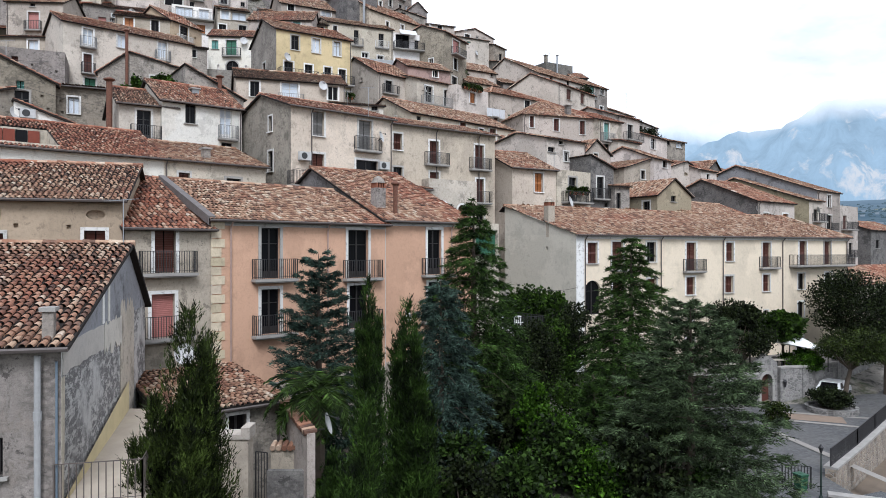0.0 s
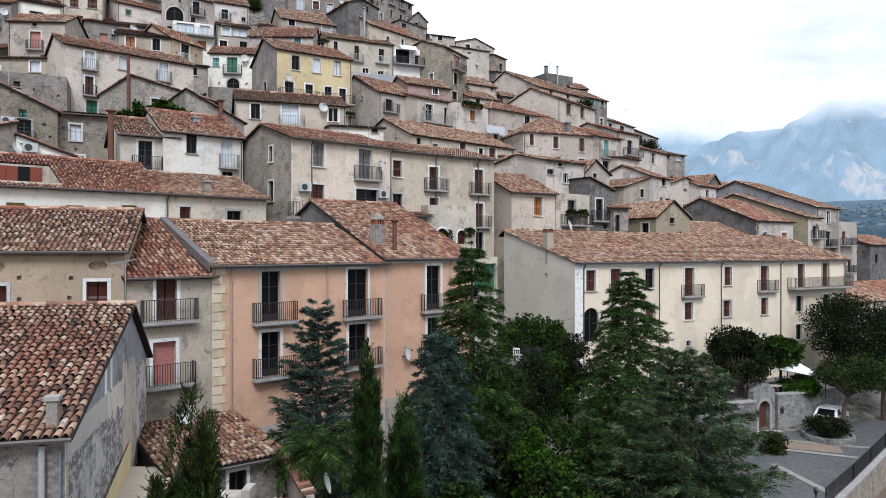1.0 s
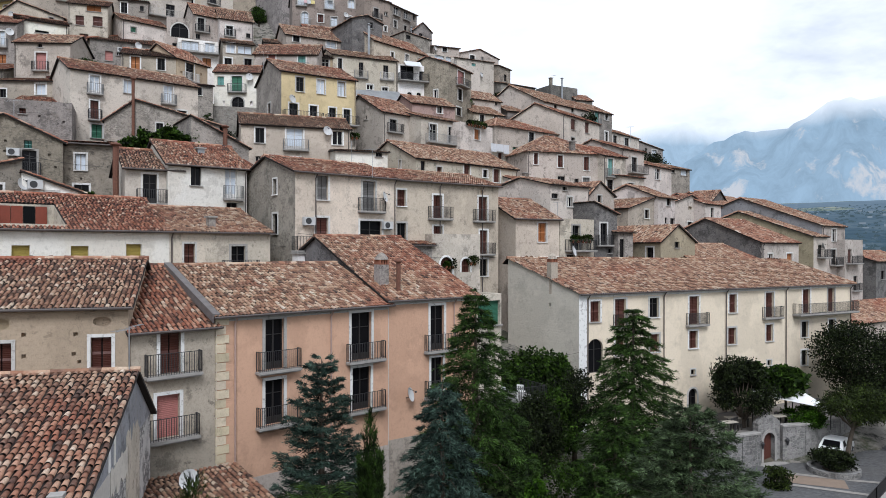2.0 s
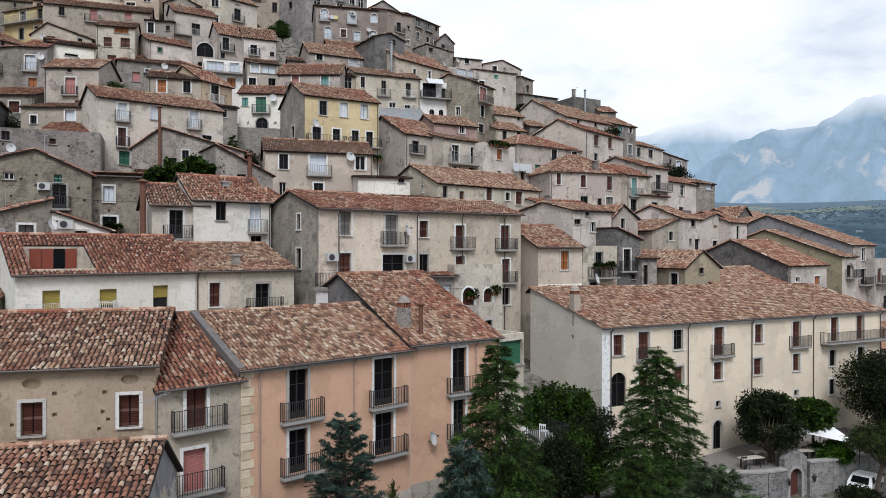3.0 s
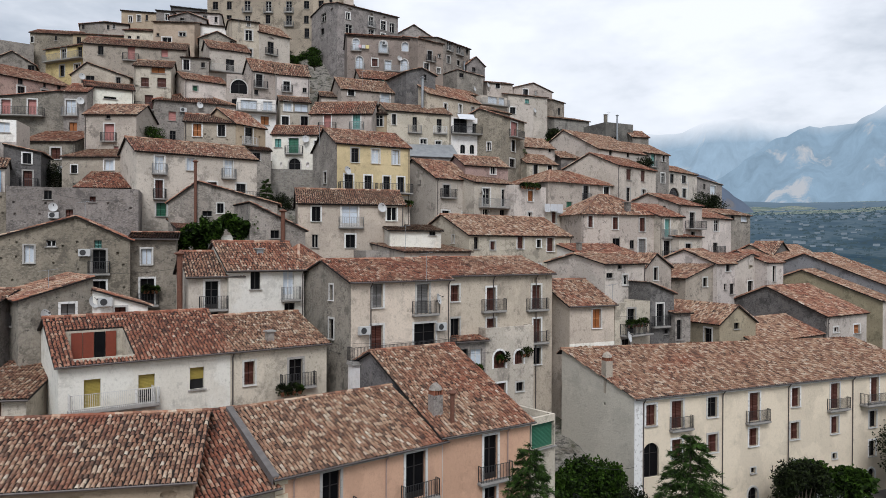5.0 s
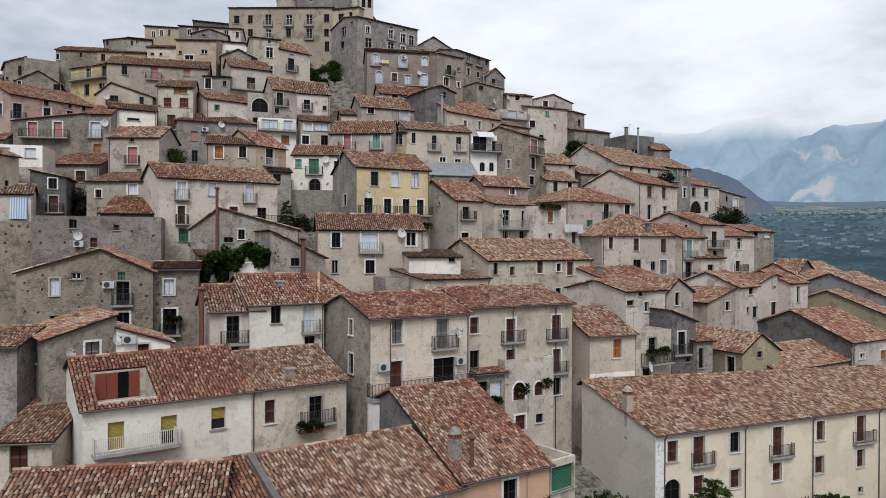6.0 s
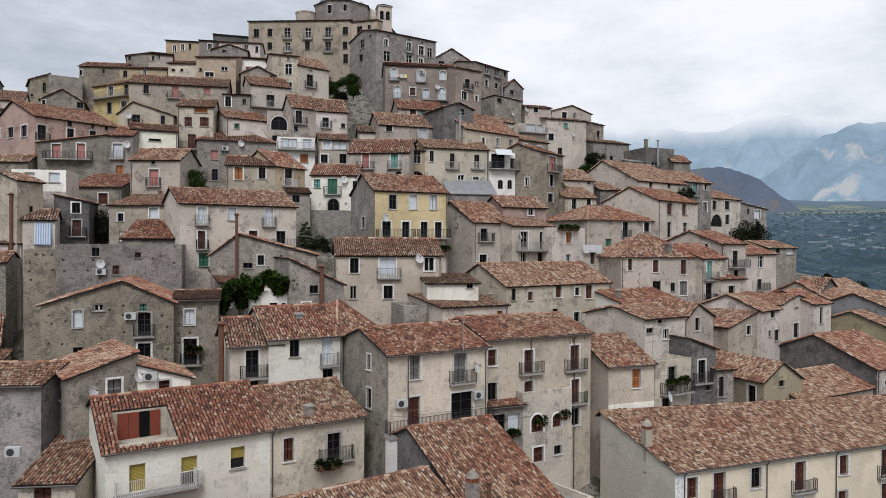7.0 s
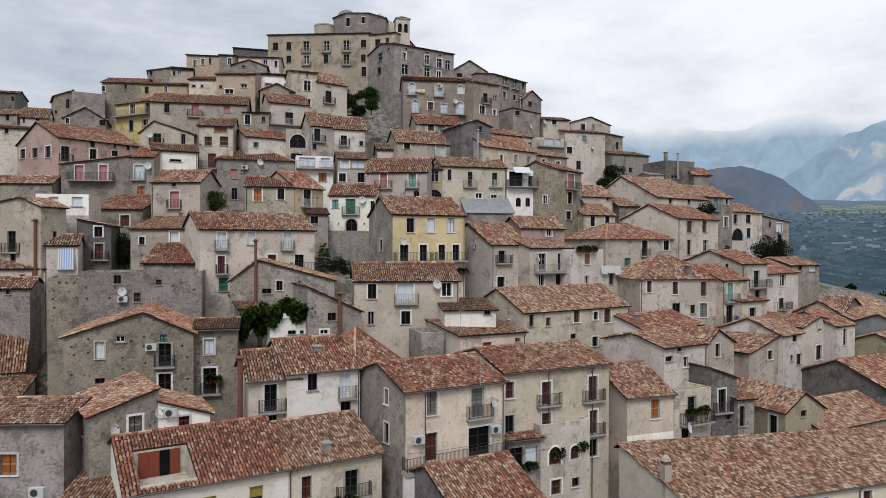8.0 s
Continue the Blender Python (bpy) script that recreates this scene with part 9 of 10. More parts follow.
def satellite_dish(x, y, z, yaw, turn=25, r=0.45, lift=0.0):
    """A dish on a wall bracket; the wall faces local -y."""
    ob = thing("satellite_dish", "white satellite dish on a wall bracket", "satellite dish", pose(x, y, z, 0, 0, yaw), "satellite dishes of the town")
    b = Box()
    b.tube([(0, 0.05, -0.2), (0, -0.28, -0.12), (0, -0.3, 0.05)], 0.025, 6)
    part("bracket", b, IRON, ob)
    d = Box()
    n, rings = 18, 4
    for k in range(rings + 1):
        q = r * k / rings
        d.v += [(q * math.cos(2 * math.pi * j / n), q * q * 0.28 / r, q * math.sin(2 * math.pi * j / n) * 1.08) for j in range(n)]
    for k in range(rings):
        for j in range(n):
            a, c = k * n + j, k * n + (j + 1) % n
            d.f.append((a, c, c + n, a + n))
    dish = part("dish", d, DISHW, ob, m=Matrix.Translation((0, -0.34, 0.05)) @ pose(0, 0, 0, -16, 0, turn) @ pose(0, 0, 0, 180))
    a = Box()
    a.tube([(0, 0.0, -r), (0, 0.42, -0.08)], 0.014, 5)
    a.box(-0.04, 0.04, 0.38, 0.47, -0.12, -0.03)
    part("feed_arm", a, IRON, dish)


for q in ("-4.80 51.53 20.15 40", "-28.65 41.48 19.63 45", "-26.66 43.49 20.35 45", "-11.81 68.47 27.81 18", "11.05 62.48 16.14 39", "-39.37 58.49 27.33 24", "-51.1 81.37 41.5 11", "-41.05 92.37 43.05 27", "-16.54 73.77 32.07 32",
          "6.4 138.58 50.64 27", "-2.7 137.0 55.4 22", "-5.36 135.69 54.37 40", "-17.74 121.05 56.62 16", "-85.54 107.0 53.2 30", "-58.19 92.96 47.37 20", "-24.32 85.77 37.30 6", "40.46 138.74 34.14 39", "-2.36 80.25 30.30 42", "-2.22 39.14 8.2 38",
          "45.60 85.95 16.67 42", "49.88 90.38 14.72 42", "33.0 74.6 16.1 38", "-50.0 75.88 32.52 5", "-19.90 49.64 22.32 32"):
    sx, sy, sz, sw = (float(v) for v in q.split())
    satellite_dish(sx, sy, sz, sw, random.uniform(5, 40), 0.38 if sy < 60 else 0.44)


def air_conditioner(x, y, z, yaw):
    ob = thing("air_conditioner", "white air conditioning unit on a wall", "air conditioner", pose(x, y, z, 0, 0, yaw), "air conditioners of the town")
    b = Box()
    b.box(-0.42, 0.42, -0.42, -0.1, -0.28, 0.28)
    part("casing", b, DISHW, ob)
    f = Box()
    f.tube([(-0.1, -0.425, 0), (-0.1, -0.435, 0)], 0.22, 16)
    part("fan_grille", f, plain("grille_black", (0.03, 0.03, 0.032), 0.6), ob)
    for u in (-0.3, 0.3):
        k = Box()
        k.box(u - 0.02, u + 0.02, -0.4, 0.0, -0.33, -0.28)
        part("bracket", k, METAL, ob)


for q in ("-9.50 47.51 18.28 40", "-4.52 51.77 18.13 40", "-32.15 51.50 23.52 27", "-25.90 43.62 20.40 38", "-39.32 58.51 26.71 24", "-42.89 91.45 42.34 27", "-20.33 120.41 59.21 16", "-29.9 36.4 17.3 12"):
    sx, sy, sz, sw = (float(v) for v in q.split())
    air_conditioner(sx, sy, sz, sw)


def chimney(x, y, z, yaw, w, h, cap, label, mat):
    ob = thing("chimney", label, "chimney", pose(x, y, z, 0, 0, yaw), "chimneys of the town")
    b = Box()
    b.box(-w / 2, w / 2, -w / 2, w / 2, -1.2, h)
    part("shaft", b, mat, ob)
    if cap == "pots":
        for k in range(4):
            s = Box()
            u = -w / 2 + 0.06 + k * (w - 0.12) / 3
            s.box(u - 0.04, u + 0.04, -w / 2 - 0.01, w / 2 + 0.01, h, h + 0.28)
            part("brick", s, plain("chimney_brick", (0.25, 0.09, 0.05), 0.9), ob)
        c = Box()
        n = 12
        c.lathe(0, 0, [(w * 0.66, h + 0.28), (w * 0.5, h + 0.5), (w * 0.2, h + 0.66), (0.02, h + 0.7)], n)
        part("cap", c, mat, ob)
    elif cap == "house":
        for u in (-w / 2 + 0.05, 0.0, w / 2 - 0.05):
            c = Box()
            c.box(u - 0.05, u + 0.05, -w / 2, w / 2, h, h + 0.32)
            part("cap_post", c, mat, ob)
        c = Box()
        c.poly([(-w * 0.75, -w * 0.75, h + 0.32), (w * 0.75, -w * 0.75, h + 0.32), (w * 0.2, 0, h + 0.85), (-w * 0.2, 0, h + 0.85)])
        c.poly([(-w * 0.75, w * 0.75, h + 0.32), (w * 0.75, w * 0.75, h + 0.32), (w * 0.2, 0, h + 0.85), (-w * 0.2, 0, h + 0.85)])
        c.poly([(-w * 0.75, -w * 0.75, h + 0.32), (-w * 0.75, w * 0.75, h + 0.32), (-w * 0.2, 0, h + 0.85)])
        c.poly([(w * 0.75, -w * 0.75, h + 0.32), (w * 0.75, w * 0.75, h + 0.32), (w * 0.2, 0, h + 0.85)])
        part("cap", c, mat, ob)
    else:
        c = Box()
        c.box(-w * 0.72, w * 0.72, -w * 0.72, w * 0.72, h, h + 0.1)
        part("cap", c, CONCRETE, ob)


ROUGHW = wall_material("rough")
chimney(-3.72, 40.21, 14.4, 38, 0.62, 1.1, "pots", "grey rendered chimney with brick vents on the tiled roof", ROUGHW)
chimney(8.25, 54.4, 14.1, 28, 0.6, 1.25, "pots", "grey chimney with brick vents and a conical cap", wall_material("greywarm"))
chimney(-15.25, 45.04, 17.7, 42, 0.45, 0.7, "flat", "squat grey chimney on the tiled roof", ROUGHW)
chimney(-9.05, 16.1, 9.95, 15, 0.24, 0.62, "flat", "slim grey chimney at the eaves", ROUGHW)
chimney(15.2, 85.3, 28.2, 20, 0.6, 1.2, "flat", "rust stained chimney on the hipped roof", ROUGHW)
chimney(8.4, 75.4, 23.6, 43, 0.45, 0.9, "flat", "small grey chimney on the orange roof", ROUGHW)
chimney(19.51, 132.80, 46.44, 30, 0.5, 2.2, "flat", "tall grey chimney on the dark block", ROUGHW)
chimney(-18.45, 52.05, 23.48, 39, 0.5, 0.35, "flat", "low roof vent among the tiles", METAL)


def flue(x, y, z, h, r, mat, label):
    ob = thing("flue", label, "flue pipe", pose(x, y, z), "flue pipes of the town")
    b = Box()
    b.lathe(0, 0, [(r, 0), (r, h * 0.5), (r * 1.08, h * 0.5), (r * 1.08, h * 0.52), (r, h * 0.52), (r, h)], 10)
    part("pipe", b, mat, ob)
    c = Box()
    c.lathe(0, 0, [(r * 1.1, h), (r * 1.9, h + 0.08), (r * 1.9, h + 0.14), (0.02, h + 0.3)], 10)
    part("cowl", c, mat, ob)


flue(-2.70, 39.73, 13.7, 1.9, 0.13, RUST, "rusty steel flue on the tiled roof")
flue(-31.0, 45.8, 9.0, 12.6, 0.17, RUST, "tall rust brown flue against the alley wall")
flue(-29.1, 64.5, 25.0, 7.0, 0.14, RUST, "rusty flue on a rough grey gable")
flue(-19.75, 62.03, 21.54, 5.6, 0.2, RUST, "red brown flue on a rough grey house")
flue(-22.70, 47.67, 13.62, 9.8, 0.2, RUST, "red brown duct beside the pale house")
flue(-51.87, 62.76, 28.2, 5.8, 0.16, RUST, "rusty flue down a plain grey gable")
flue(-11.10, 98.52, 41.32, 6.5, 0.18, METAL, "silver flue on a dark weathered house")
flue(-7.7, 146.4, 57.5, 5.0, 0.18, METAL, "silver flue on the upper slope")
flue(21.44, 131.54, 43.80, 4.4, 0.16, METAL, "silver flue on a dark block")


def aerial(x, y, z, h=1.8, yaw=30):
    ob = thing("tv_aerial", "thin metal television aerial on a mast", "aerial", pose(x, y, z, 0, 0, yaw), "aerials of the town")
    b = Box()
    b.tube([(0, 0, -0.4), (0, 0, h)], 0.02, 5)
    part("mast", b, METAL, ob)
    b = Box()
    b.tube([(-0.6, 0, h - 0.1), (0.6, 0, h + 0.05)], 0.012, 4)
    boom = part("boom", b, METAL, ob)
    for k in range(7):
        u = -0.55 + k * 0.18
        b = Box()
        b.tube([(u, -0.28 + 0.02 * k, h - 0.1 + 0.125 * (u + 0.6)), (u, 0.28 - 0.02 * k, h - 0.1 + 0.125 * (u + 0.6))], 0.009, 4)
        part("rod", b, METAL, boom)


for q in ("-10.9 23.9 12.0 70", "-28.82 42.23 20.83 30", "-5.37 50.48 21.94 40", "-32.48 52.09 25.81 10", "10.2 64.3 19.0 40", "-19 72 35 20", "-40 104 57 15", "-30 96 44.8 60", "4.5 137.5 53.2 10", "20.16 133.02 47.53 50", "-57.60 95.99 53.97 20", "24.2 92.5 30.8 35", "-20.10 100.51 47.77 15", "-8.44 61.74 24.23 50"):
    sx, sy, sz, sw = (float(v) for v in q.split())
    aerial(sx, sy, sz, 1.7, sw)


# ---- plants in the town ----
def hanging_vine(x, y, z, yaw, w, drop, seed, label):
    rng = np.random.default_rng(seed)
    k = 9000
    u = rng.uniform(-w / 2, w / 2, k)
    hang = drop * (0.45 + 0.55 * np.abs(np.sin(u * 1.7 + 0.5)) * rng.uniform(0.6, 1.0, k))
    v = rng.random(k) ** 0.8
    c = np.stack([u, rng.normal(-0.25, 0.28, k) * (1.1 - 0.5 * v), 0.35 * np.cos(u * 2.1) - v * hang + rng.normal(0, 0.12, k)], 1)
    d = unit(rng.normal(0, 0.7, (k, 3)) + np.array([0, -0.5, -0.3]))
    vs = cards(c, d, 0.24 * rng.uniform(0.6, 1.4, k), 0.10 * rng.uniform(0.7, 1.3, k), rng)
    ob = thing("climbing_vine", label, "vine", pose(x, y, z, 0, 0, yaw), "plants of the town")
    part("leaves", quick_mesh("leaves", vs, np.arange(len(vs)).reshape(-1, 4), VINE), VINE, ob)


hanging_vine(-24.2, 60.4, 26.5, 31, 4.8, 1.9, 50, "thick green vine hanging over a terrace")
hanging_vine(-27.6, 60.4, 25.6, 60, 2.6, 2.4, 51, "dark green vine trailing down a wall")
conifer(-27.4, 79.8, 27.0, 5.0, 1.5, FIR, "dark conifer in a walled garden", 52, 6000)
broad(-25.6, 80.5, 27.0, 0.6, 1.6, 2.6, OAK, "dark shrub in a walled garden", 53, 6000)
broad(-22.8, 81.0, 27.0, 0.4, 1.3, 2.2, OAK, "low dark shrub below the rubble wall", 54, 5000)
broad(34.6, 121.5, 28.0, 0.4, 3.4, 5.0, OAK, "rounded dark green bush at the end of the ridge", 55, 9000, (0.24, 0.09))
broad(28.8, 117.0, 27.4, 0.3, 1.6, 3.0, OAK, "dark green bush on the ridge", 56, 6000, (0.2, 0.08))
conifer(26.2, 114.5, 27.0, 5.0, 1.2, FIR, "slim dark conifer on the ridge", 57, 4000)
broad(22.6, 113.0, 35.6, 0.4, 1.5, 2.4, OAK, "small tree above the tiled roof", 58, 4000, (0.2, 0.07))
broad(14.2, 104.5, 33.6, 0.4, 1.4, 2.2, OAK, "small tree beside a grey wall", 59, 4000, (0.2, 0.07))
broad(-41.56, 80.31, 35.50, 0.3, 1.9, 2.4, VINE, "green bush between the houses", 60, 6000)
broad(-36.6, 137.0, 58.5, 0.3, 2.4, 3.4, OAK, "dark green bush below the palace", 61, 7000, (0.22, 0.08))
broad(-41.5, 146.5, 66.0, 0.3, 2.6, 3.0, OAK, "dark green bush under the palace wall", 62, 7000, (0.22, 0.08))
broad(-45.0, 145.0, 65.5, 0.3, 2.4, 2.8, OAK, "dark green shrub under the palace wall", 63, 7000, (0.22, 0.08))
broad(-39.5, 138.5, 60.0, 0.3, 2.2, 2.6, VINE, "green shrub on the rocky slope", 64, 6000, (0.22, 0.08))
broad(-43.0, 139.5, 61.0, 0.3, 2.0, 2.4, OAK, "dark shrub on the rocky slope", 65, 6000, (0.22, 0.08))
broad(11.0, 137.5, 43.5, 0.3, 2.2, 3.2, OAK, "dark green bush beside the rubble house", 66, 6000, (0.22, 0.08))
broad(8.8, 134.0, 42.0, 0.3, 1.6, 2.2, VINE, "green bush on the slope", 67, 5000, (0.22, 0.08))
broad(-49.0, 73.2, 28.5, 0.4, 1.8, 4.2, OAK, "dark shrub in a narrow courtyard", 68, 6000)
broad(2.8, 103.5, 37.0, 0.2, 1.2, 1.2, VINE, "small green plants on a wall", 69, 3000)
broad(-33.0, 122.0, 55.5, 0.2, 1.6, 2.0, VINE, "green scrub on the slope", 70, 4000, (0.2, 0.08))


def pot_plant(x, y, z, s, mat, seed):
    rng = np.random.default_rng(seed)
    ob = thing("potted_plant", "leafy plant in a terracotta pot on a balcony", "potted plant", pose(x, y, z), "potted plants of the town")
    b = Box()
    b.lathe(0, 0, [(0.09, 0), (0.14, 0.22), (0.15, 0.25), (0.12, 0.23)], 10)
    part("pot", b, plain("terracotta", (0.30, 0.11, 0.06), 0.9), ob)
    k = 260
    d = unit(rng.normal(0, 1, (k, 3)) + np.array([0, 0, 0.6]))
    c = d * (s * rng.random((k, 1)) ** 0.5) + np.array([0, 0, 0.25 + s * 0.35])
    vs = cards(c, d, 0.14 * rng.uniform(0.6, 1.4, k), 0.05, rng)
    part("leaves", quick_mesh("leaves", vs, np.arange(len(vs)).reshape(-1, 4), mat), mat, ob)


def row_of_pots(x, y, z, yaw, w, n, seed):
    r = random.Random(seed)
    for k in range(n):
        u = -w / 2 + w * (k + 0.5) / n + r.uniform(-0.1, 0.1)
        pot_plant(x + u * math.cos(radians(yaw)), y + u * math.sin(radians(yaw)), z, r.uniform(0.22, 0.42), r.choice((OAK, VINE, THUJA)), seed * 31 + k)


row_of_pots(-15.13, 74.00, 28.43, 32, 3.8, 8, 1)
row_of_pots(-11.25, 76.42, 28.43, 32, 3.2, 7, 2)
row_of_pots(12.3, 63.7, 16.9, 39, 2.6, 6, 3)
row_of_pots(0.26, 56.24, 14.77, 42, 0.9, 3, 4)
row_of_pots(2.14, 57.61, 15.02, 42, 0.7, 2, 5)
row_of_pots(-2.29, 54.54, 14.12, 31, 2.2, 5, 6)
row_of_pots(-28.17, 54.19, 20.19, 24, 1.2, 4, 7)
row_of_pots(-13.6, 44.6, 14.3, 42, 1.6, 4, 8)
row_of_pots(3.6, 83.8, 30.9, 48, 3.6, 7, 9)


# ---- washing and awnings ----
def washing(x, y, z, yaw, w, cloths, label):
    ob = thing("washing_line", label, "washing line", pose(x, y, z, 0, 0, yaw), "washing lines of the town")
    b = Box()
    b.tube([(-w / 2, 0, 0), (w / 2, 0, 0)], 0.008, 4)
    part("line", b, METAL, ob)
    u = -w / 2 + 0.05
    for name, color, cw, ch in cloths:
        v, f = [], []
        n, k = 8, 4
        for i in range(n + 1):
            for j in range(k + 1):
                v.append((u + cw * i / n, 0.05 * math.sin(i * 1.9 + j) * j / k - 0.02, -ch * j / k))
        for i in range(n):
            for j in range(k):
                a = i * (k + 1) + j
                f.append((a, a + k + 1, a + k + 2, a + 1))
        c = Box()
        c.v, c.f = v, f
        part("cloth", c, plain(name, color, 0.9, 0.0, 0.15, 5.0), ob)
        u += cw + 0.06


washing(6.6, 86.6, 29.3, 37, 3.2, [("white_linen", (0.52, 0.53, 0.55), 0.9, 1.0), ("white_linen", (0.52, 0.53, 0.55), 1.0, 0.9), ("white_linen", (0.52, 0.53, 0.55), 0.9, 1.1)], "white sheets drying on a terrace line")
washing(21.4, 85.9, 23.6, 37, 2.2, [("navy_cloth", (0.03, 0.04, 0.09), 0.4, 0.7), ("red_cloth", (0.42, 0.02, 0.05), 0.6, 0.9), ("dark_cloth", (0.05, 0.05, 0.06), 0.5, 0.6)], "red and dark clothes drying at a balcony")
washing(-23.62, 118.96, 58.63, 16, 3.0, [("white_linen", (0.52, 0.53, 0.55), 0.5, 0.5), ("pink_linen", (0.6, 0.4, 0.42), 0.5, 0.5), ("white_linen", (0.52, 0.53, 0.55), 0.6, 0.6), ("yellow_linen", (0.65, 0.55, 0.25), 0.6, 0.6)], "pale washing strung along a rose grey palace")


def awning(x, y, z, yaw, w, out, drop, mat, label):
    ob = thing("awning", label, "awning", pose(x, y, z, 0, 0, yaw))
    n = 14
    for k in range(n):
        b = Box()
        u0, u1 = -w / 2 + w * k / n, -w / 2 + w * (k + 1) / n
        b.quad((u0, 0, 0), (u1, 0, 0), (u1, -out, -drop), (u0, -out, -drop))
        part("stripe", b, mat[k % 2], ob)


LIN = plain("white_linen", (0.52, 0.53, 0.55), 0.9, 0.0, 0.15, 5.0)
awning(-5.0, 98.0, 42.6, 21, 2.4, 1.1, 0.9, (LIN, LIN), "white canvas awning over a terrace")
awning(-49.30, 63.93, 31.32, 30, 1.5, 0.35, 2.2, (LIN, plain("blue_canvas", (0.22, 0.33, 0.52), 0.9)), "blue striped awning over a balcony")


def cable(a, b, sag, label="black cable strung between houses"):
    ob = thing("cable", label, "cable", pose(0, 0, 0), "cables of the town")
    A, B = Vector(a), Vector(b)
    s = Box()
    s.tube([tuple(A.lerp(B, k / 10) - Vector((0, 0, sag * 4 * (k / 10) * (1 - k / 10)))) for k in range(11)], 0.014, 4)
    part("wire", s, IRON, ob)


cable((-48.01, 69.44, 31.44), (-42.0, 66.0, 33.0), 0.5)
cable((-32.57, 43.09, 15.60), (-25.0, 37.0, 14.0), 0.6)
cable((-52.5, 58.6, 24.0), (-38.13, 48.84, 23.16), 0.5)
cable((-9.98, 46.93, 16.56), (-15.45, 52.15, 17.68), 0.4)
cable((5.5, 47.5, 9.6), (9.0, 47.2, 9.4), 0.3)

satellite_dish(-8.9, 24.3, 8.35, 10, 15, 0.34)
satellite_dish(-4.2, 23.6, 6.1, 60, 30, 0.34)
broad(-5.35, 25.0, 4.6, 0.2, 0.55, 1.9, VINE, "small climbing plant in the walled yard", 71, 2500, (0.12, 0.05))

stone_run("garden_wall", "rubble retaining wall below the palace garden", [(-46.5, 138.0), (-41.5, 136.6), (-36.0, 137.6)], 48.0, 58.6, 0.6, GREYST)
stone_run("garden_wall", "rough upper retaining wall with shrubs above", [(-48.0, 142.6), (-42.0, 141.6), (-36.5, 142.4)], 52.0, 63.0, 0.6, wall_material("stonewarm"))


def chair_terrace():
    """A small terrace beside the peach house with white plastic chairs."""
    ob = thing("garden_terrace", "small grey terrace with thin railing between the houses", "terrace", pose(4.1, 44.4, 6.9, 0, 0, 30), kind="structure")
    b = Box()
    b.box(-1.8, 1.8, -1.5, 2.5, -6.0, 0.0)
    part("slab", b, GREYST, ob)
    b = Box()
    railing(b, [(-1.75, -1.45, 0), (1.75, -1.45, 0), (1.75, 2.4, 0)], 0.9, 0.14, 0.011)
    part("railing", b, IRON, ob)
    white = plain("white_plastic", (0.68, 0.68, 0.67), 0.5, 0.0, 0.1)
    for u, v, turn in ((-0.9, -0.3, 200), (-0.2, 0.6, 90), (0.6, -0.4, 150)):
        q = ob.matrix_basis @ Vector((u, v, 0.0))
        cafe_chair(q.x, q.y, q.z, turn, white, "white plastic garden chair on a small terrace")


chair_terrace()

for gx, gy, gr, gseed in ((-41.0, 133.5, 1.7, 81), (-38.3, 131.5, 1.5, 82), (-36.4, 134.2, 1.8, 83), (-39.6, 129.4, 1.4, 84), (-43.6, 135.2, 1.6, 85), (-37.4, 128.0, 1.2, 86)):
    broad(gx, gy, float(ground_z(np.array(gx), np.array(gy))), 0.2, gr, gr * 1.5, (OAK, VINE)[gseed % 2], "dark scrub on the rocky slope below the palace", gseed, 5000, (0.2, 0.08))

# rainwater pipes on the corner of the low house
first_house = bpy.data.objects["house"]
pipe_shape = Box()
pipe_shape.lathe(11.56, -0.12, [(0.075, -2.0), (0.075, 9.3), (0.095, 9.3), (0.095, 9.5), (0.075, 9.5), (0.075, 10.75)], 10)
part("downpipe", pipe_shape, plain("cement_pipe", (0.30, 0.30, 0.30), 0.8), first_house, "thick grey cement downpipe")
pipe_shape = Box()
pipe_shape.tube([(11.93, -0.06, -2.0), (11.93, -0.06, 10.6)], 0.028, 6)
part("downpipe", pipe_shape, plain("blue_pipe", (0.13, 0.17, 0.21), 0.5), first_house, "thin blue grey pipe")


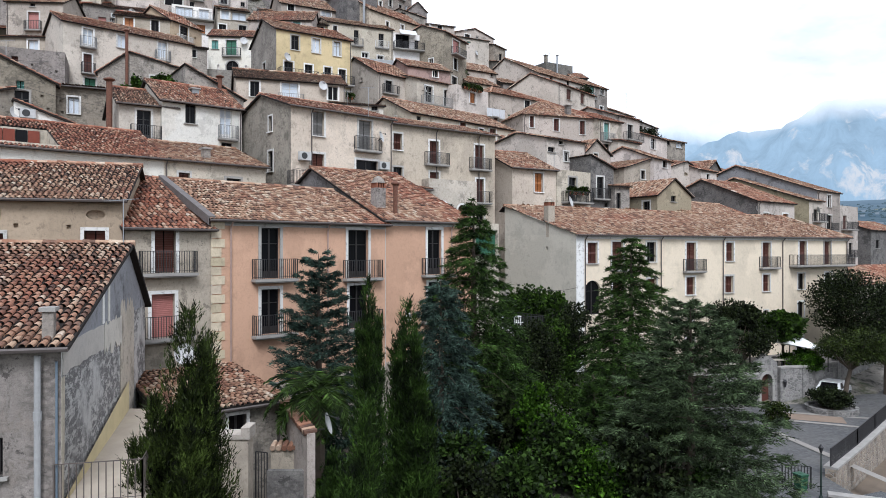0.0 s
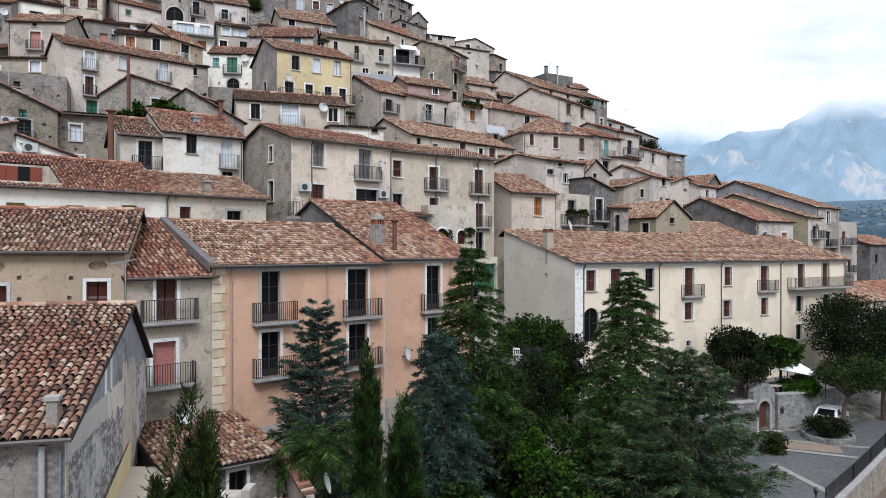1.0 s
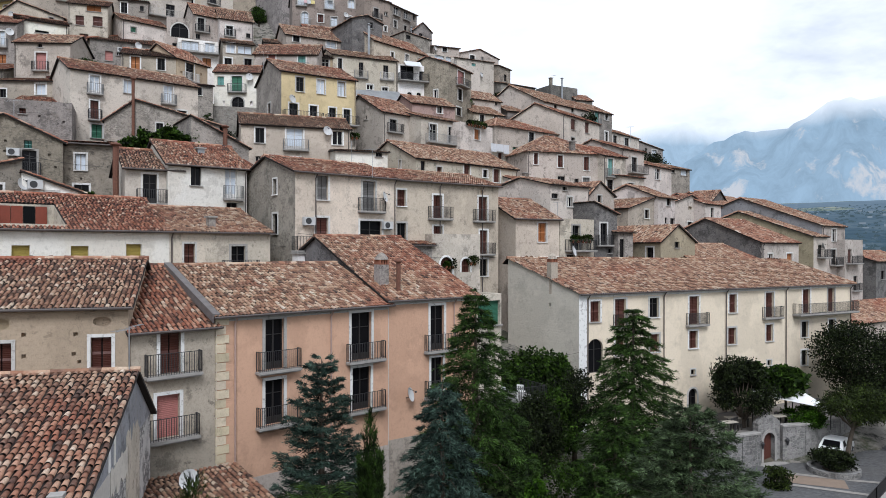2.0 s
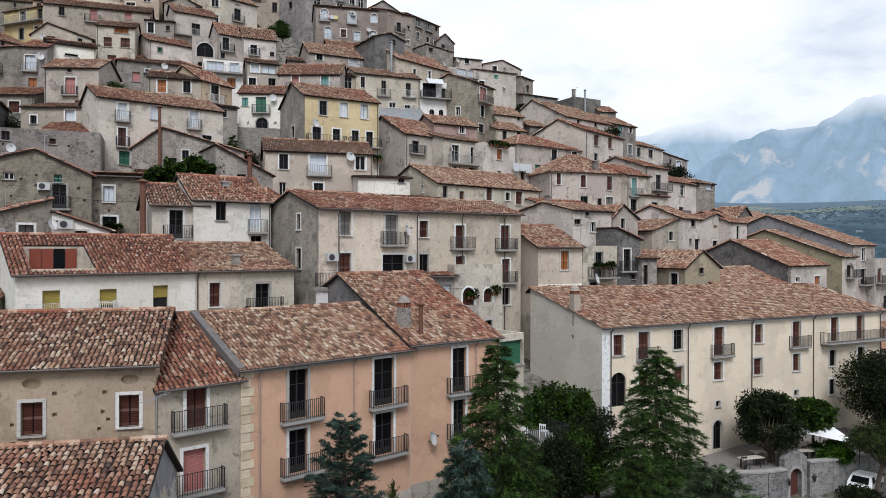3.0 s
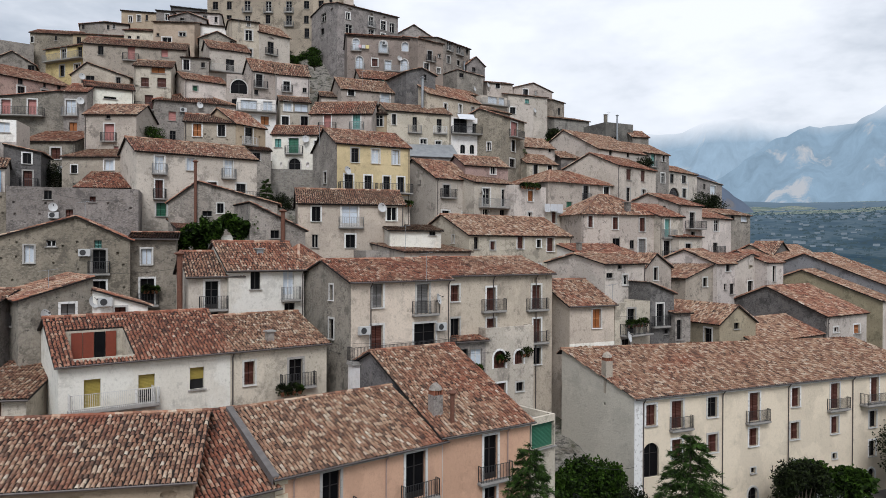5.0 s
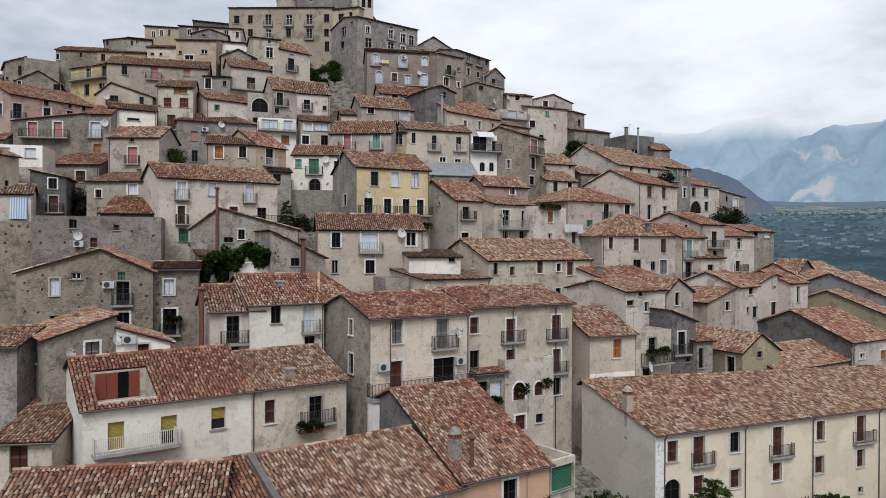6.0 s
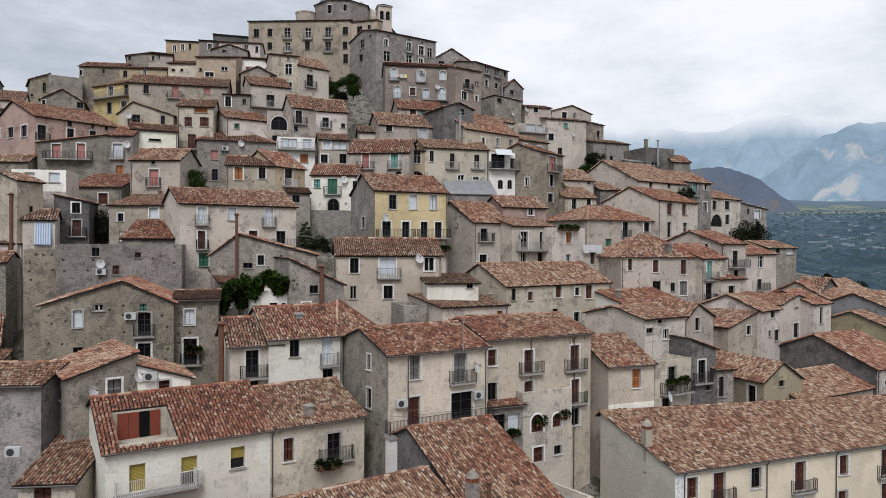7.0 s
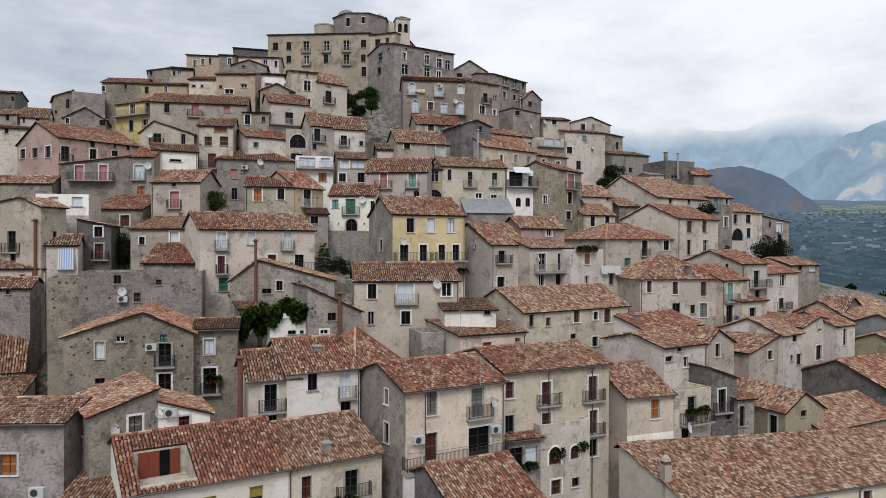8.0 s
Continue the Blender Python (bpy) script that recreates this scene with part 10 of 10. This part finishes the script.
def slope_scrub():
    """Scrub on the open slope beyond the last houses."""
    rng = np.random.default_rng(91)
    k, per = 90, 260
    x, y = rng.uniform(40, 150, k), rng.uniform(105, 260, k)
    z = ground_z(x, y)
    r = rng.uniform(1.0, 2.6, k)
    dirs = unit(rng.normal(0, 1, (k, per, 3)))
    dirs[..., 2] = np.abs(dirs[..., 2])
    c = np.stack([x, y, z], 1)[:, None] + dirs * (r[:, None, None] * rng.random((k, per, 1)) ** 0.4)
    d = unit(dirs + rng.normal(0, 0.6, (k, per, 3)))
    vs = cards(c.reshape(-1, 3), d.reshape(-1, 3), 0.5, 0.16, rng)
    tagged(new("slope_scrub", quick_mesh("slope_scrub", vs, np.arange(len(vs)).reshape(-1, 4), OAK)), "dark green scrub on the slope beyond the houses", "scrub", kind="stuff")


slope_scrub()

for wa, wb, sg in (((-9.98, 46.83, 17.43), (-4.03, 52.01, 17.24), 0.12), ((-3.74, 52.59, 15.89), (4.30, 60.43, 15.65), 0.12), ((-26.57, 43.61, 22.30), (-23.67, 54.08, 22.80), 0.35), ((10.3, 62.4, 18.0), (14.0, 66.0, 17.8), 0.1), ((-39.27, 58.32, 28.60), (-34.12, 60.75, 28.23), 0.3), ((-23.9, 35.9, 12.9), (-17.0, 42.1, 12.8), 0.15)):
    cable(wa, wb, sg, "thin black cable along a plastered wall")

# ---- single roof tiles close by ----
def roof_tile():
    """One half-round clay tile: a wide lower end, a narrow upper end and a thick rim."""
    b = Box()
    n = 5
    ang = [math.pi * k / n for k in range(n + 1)]
    for along, rad, up in ((0.0, 0.086, 0.035), (0.348, 0.0714, 0.0), (0.0, 0.072, 0.035)):
        b.v += [(rad * math.cos(a), along, rad * math.sin(a) + up) for a in ang]
    for k in range(n):
        b.f.append((k, k + 1, n + 2 + k, n + 1 + k))
        b.f.append((k, 2 * n + 2 + k, 2 * n + 3 + k, k + 1))
    return b


TILE_SHAPE = roof_tile()
TILE_MESH = {k: TILE_SHAPE.mesh("tile", k) for k in CLAY.values()}
for roof_ob, places, clay_mat in SINGLES:
    for basis, spot in places:
        piece = new("tile", TILE_MESH[clay_mat])
        piece.parent = roof_ob
        piece.matrix_basis = Matrix(basis.tolist()).to_4x4()
        piece.location = spot
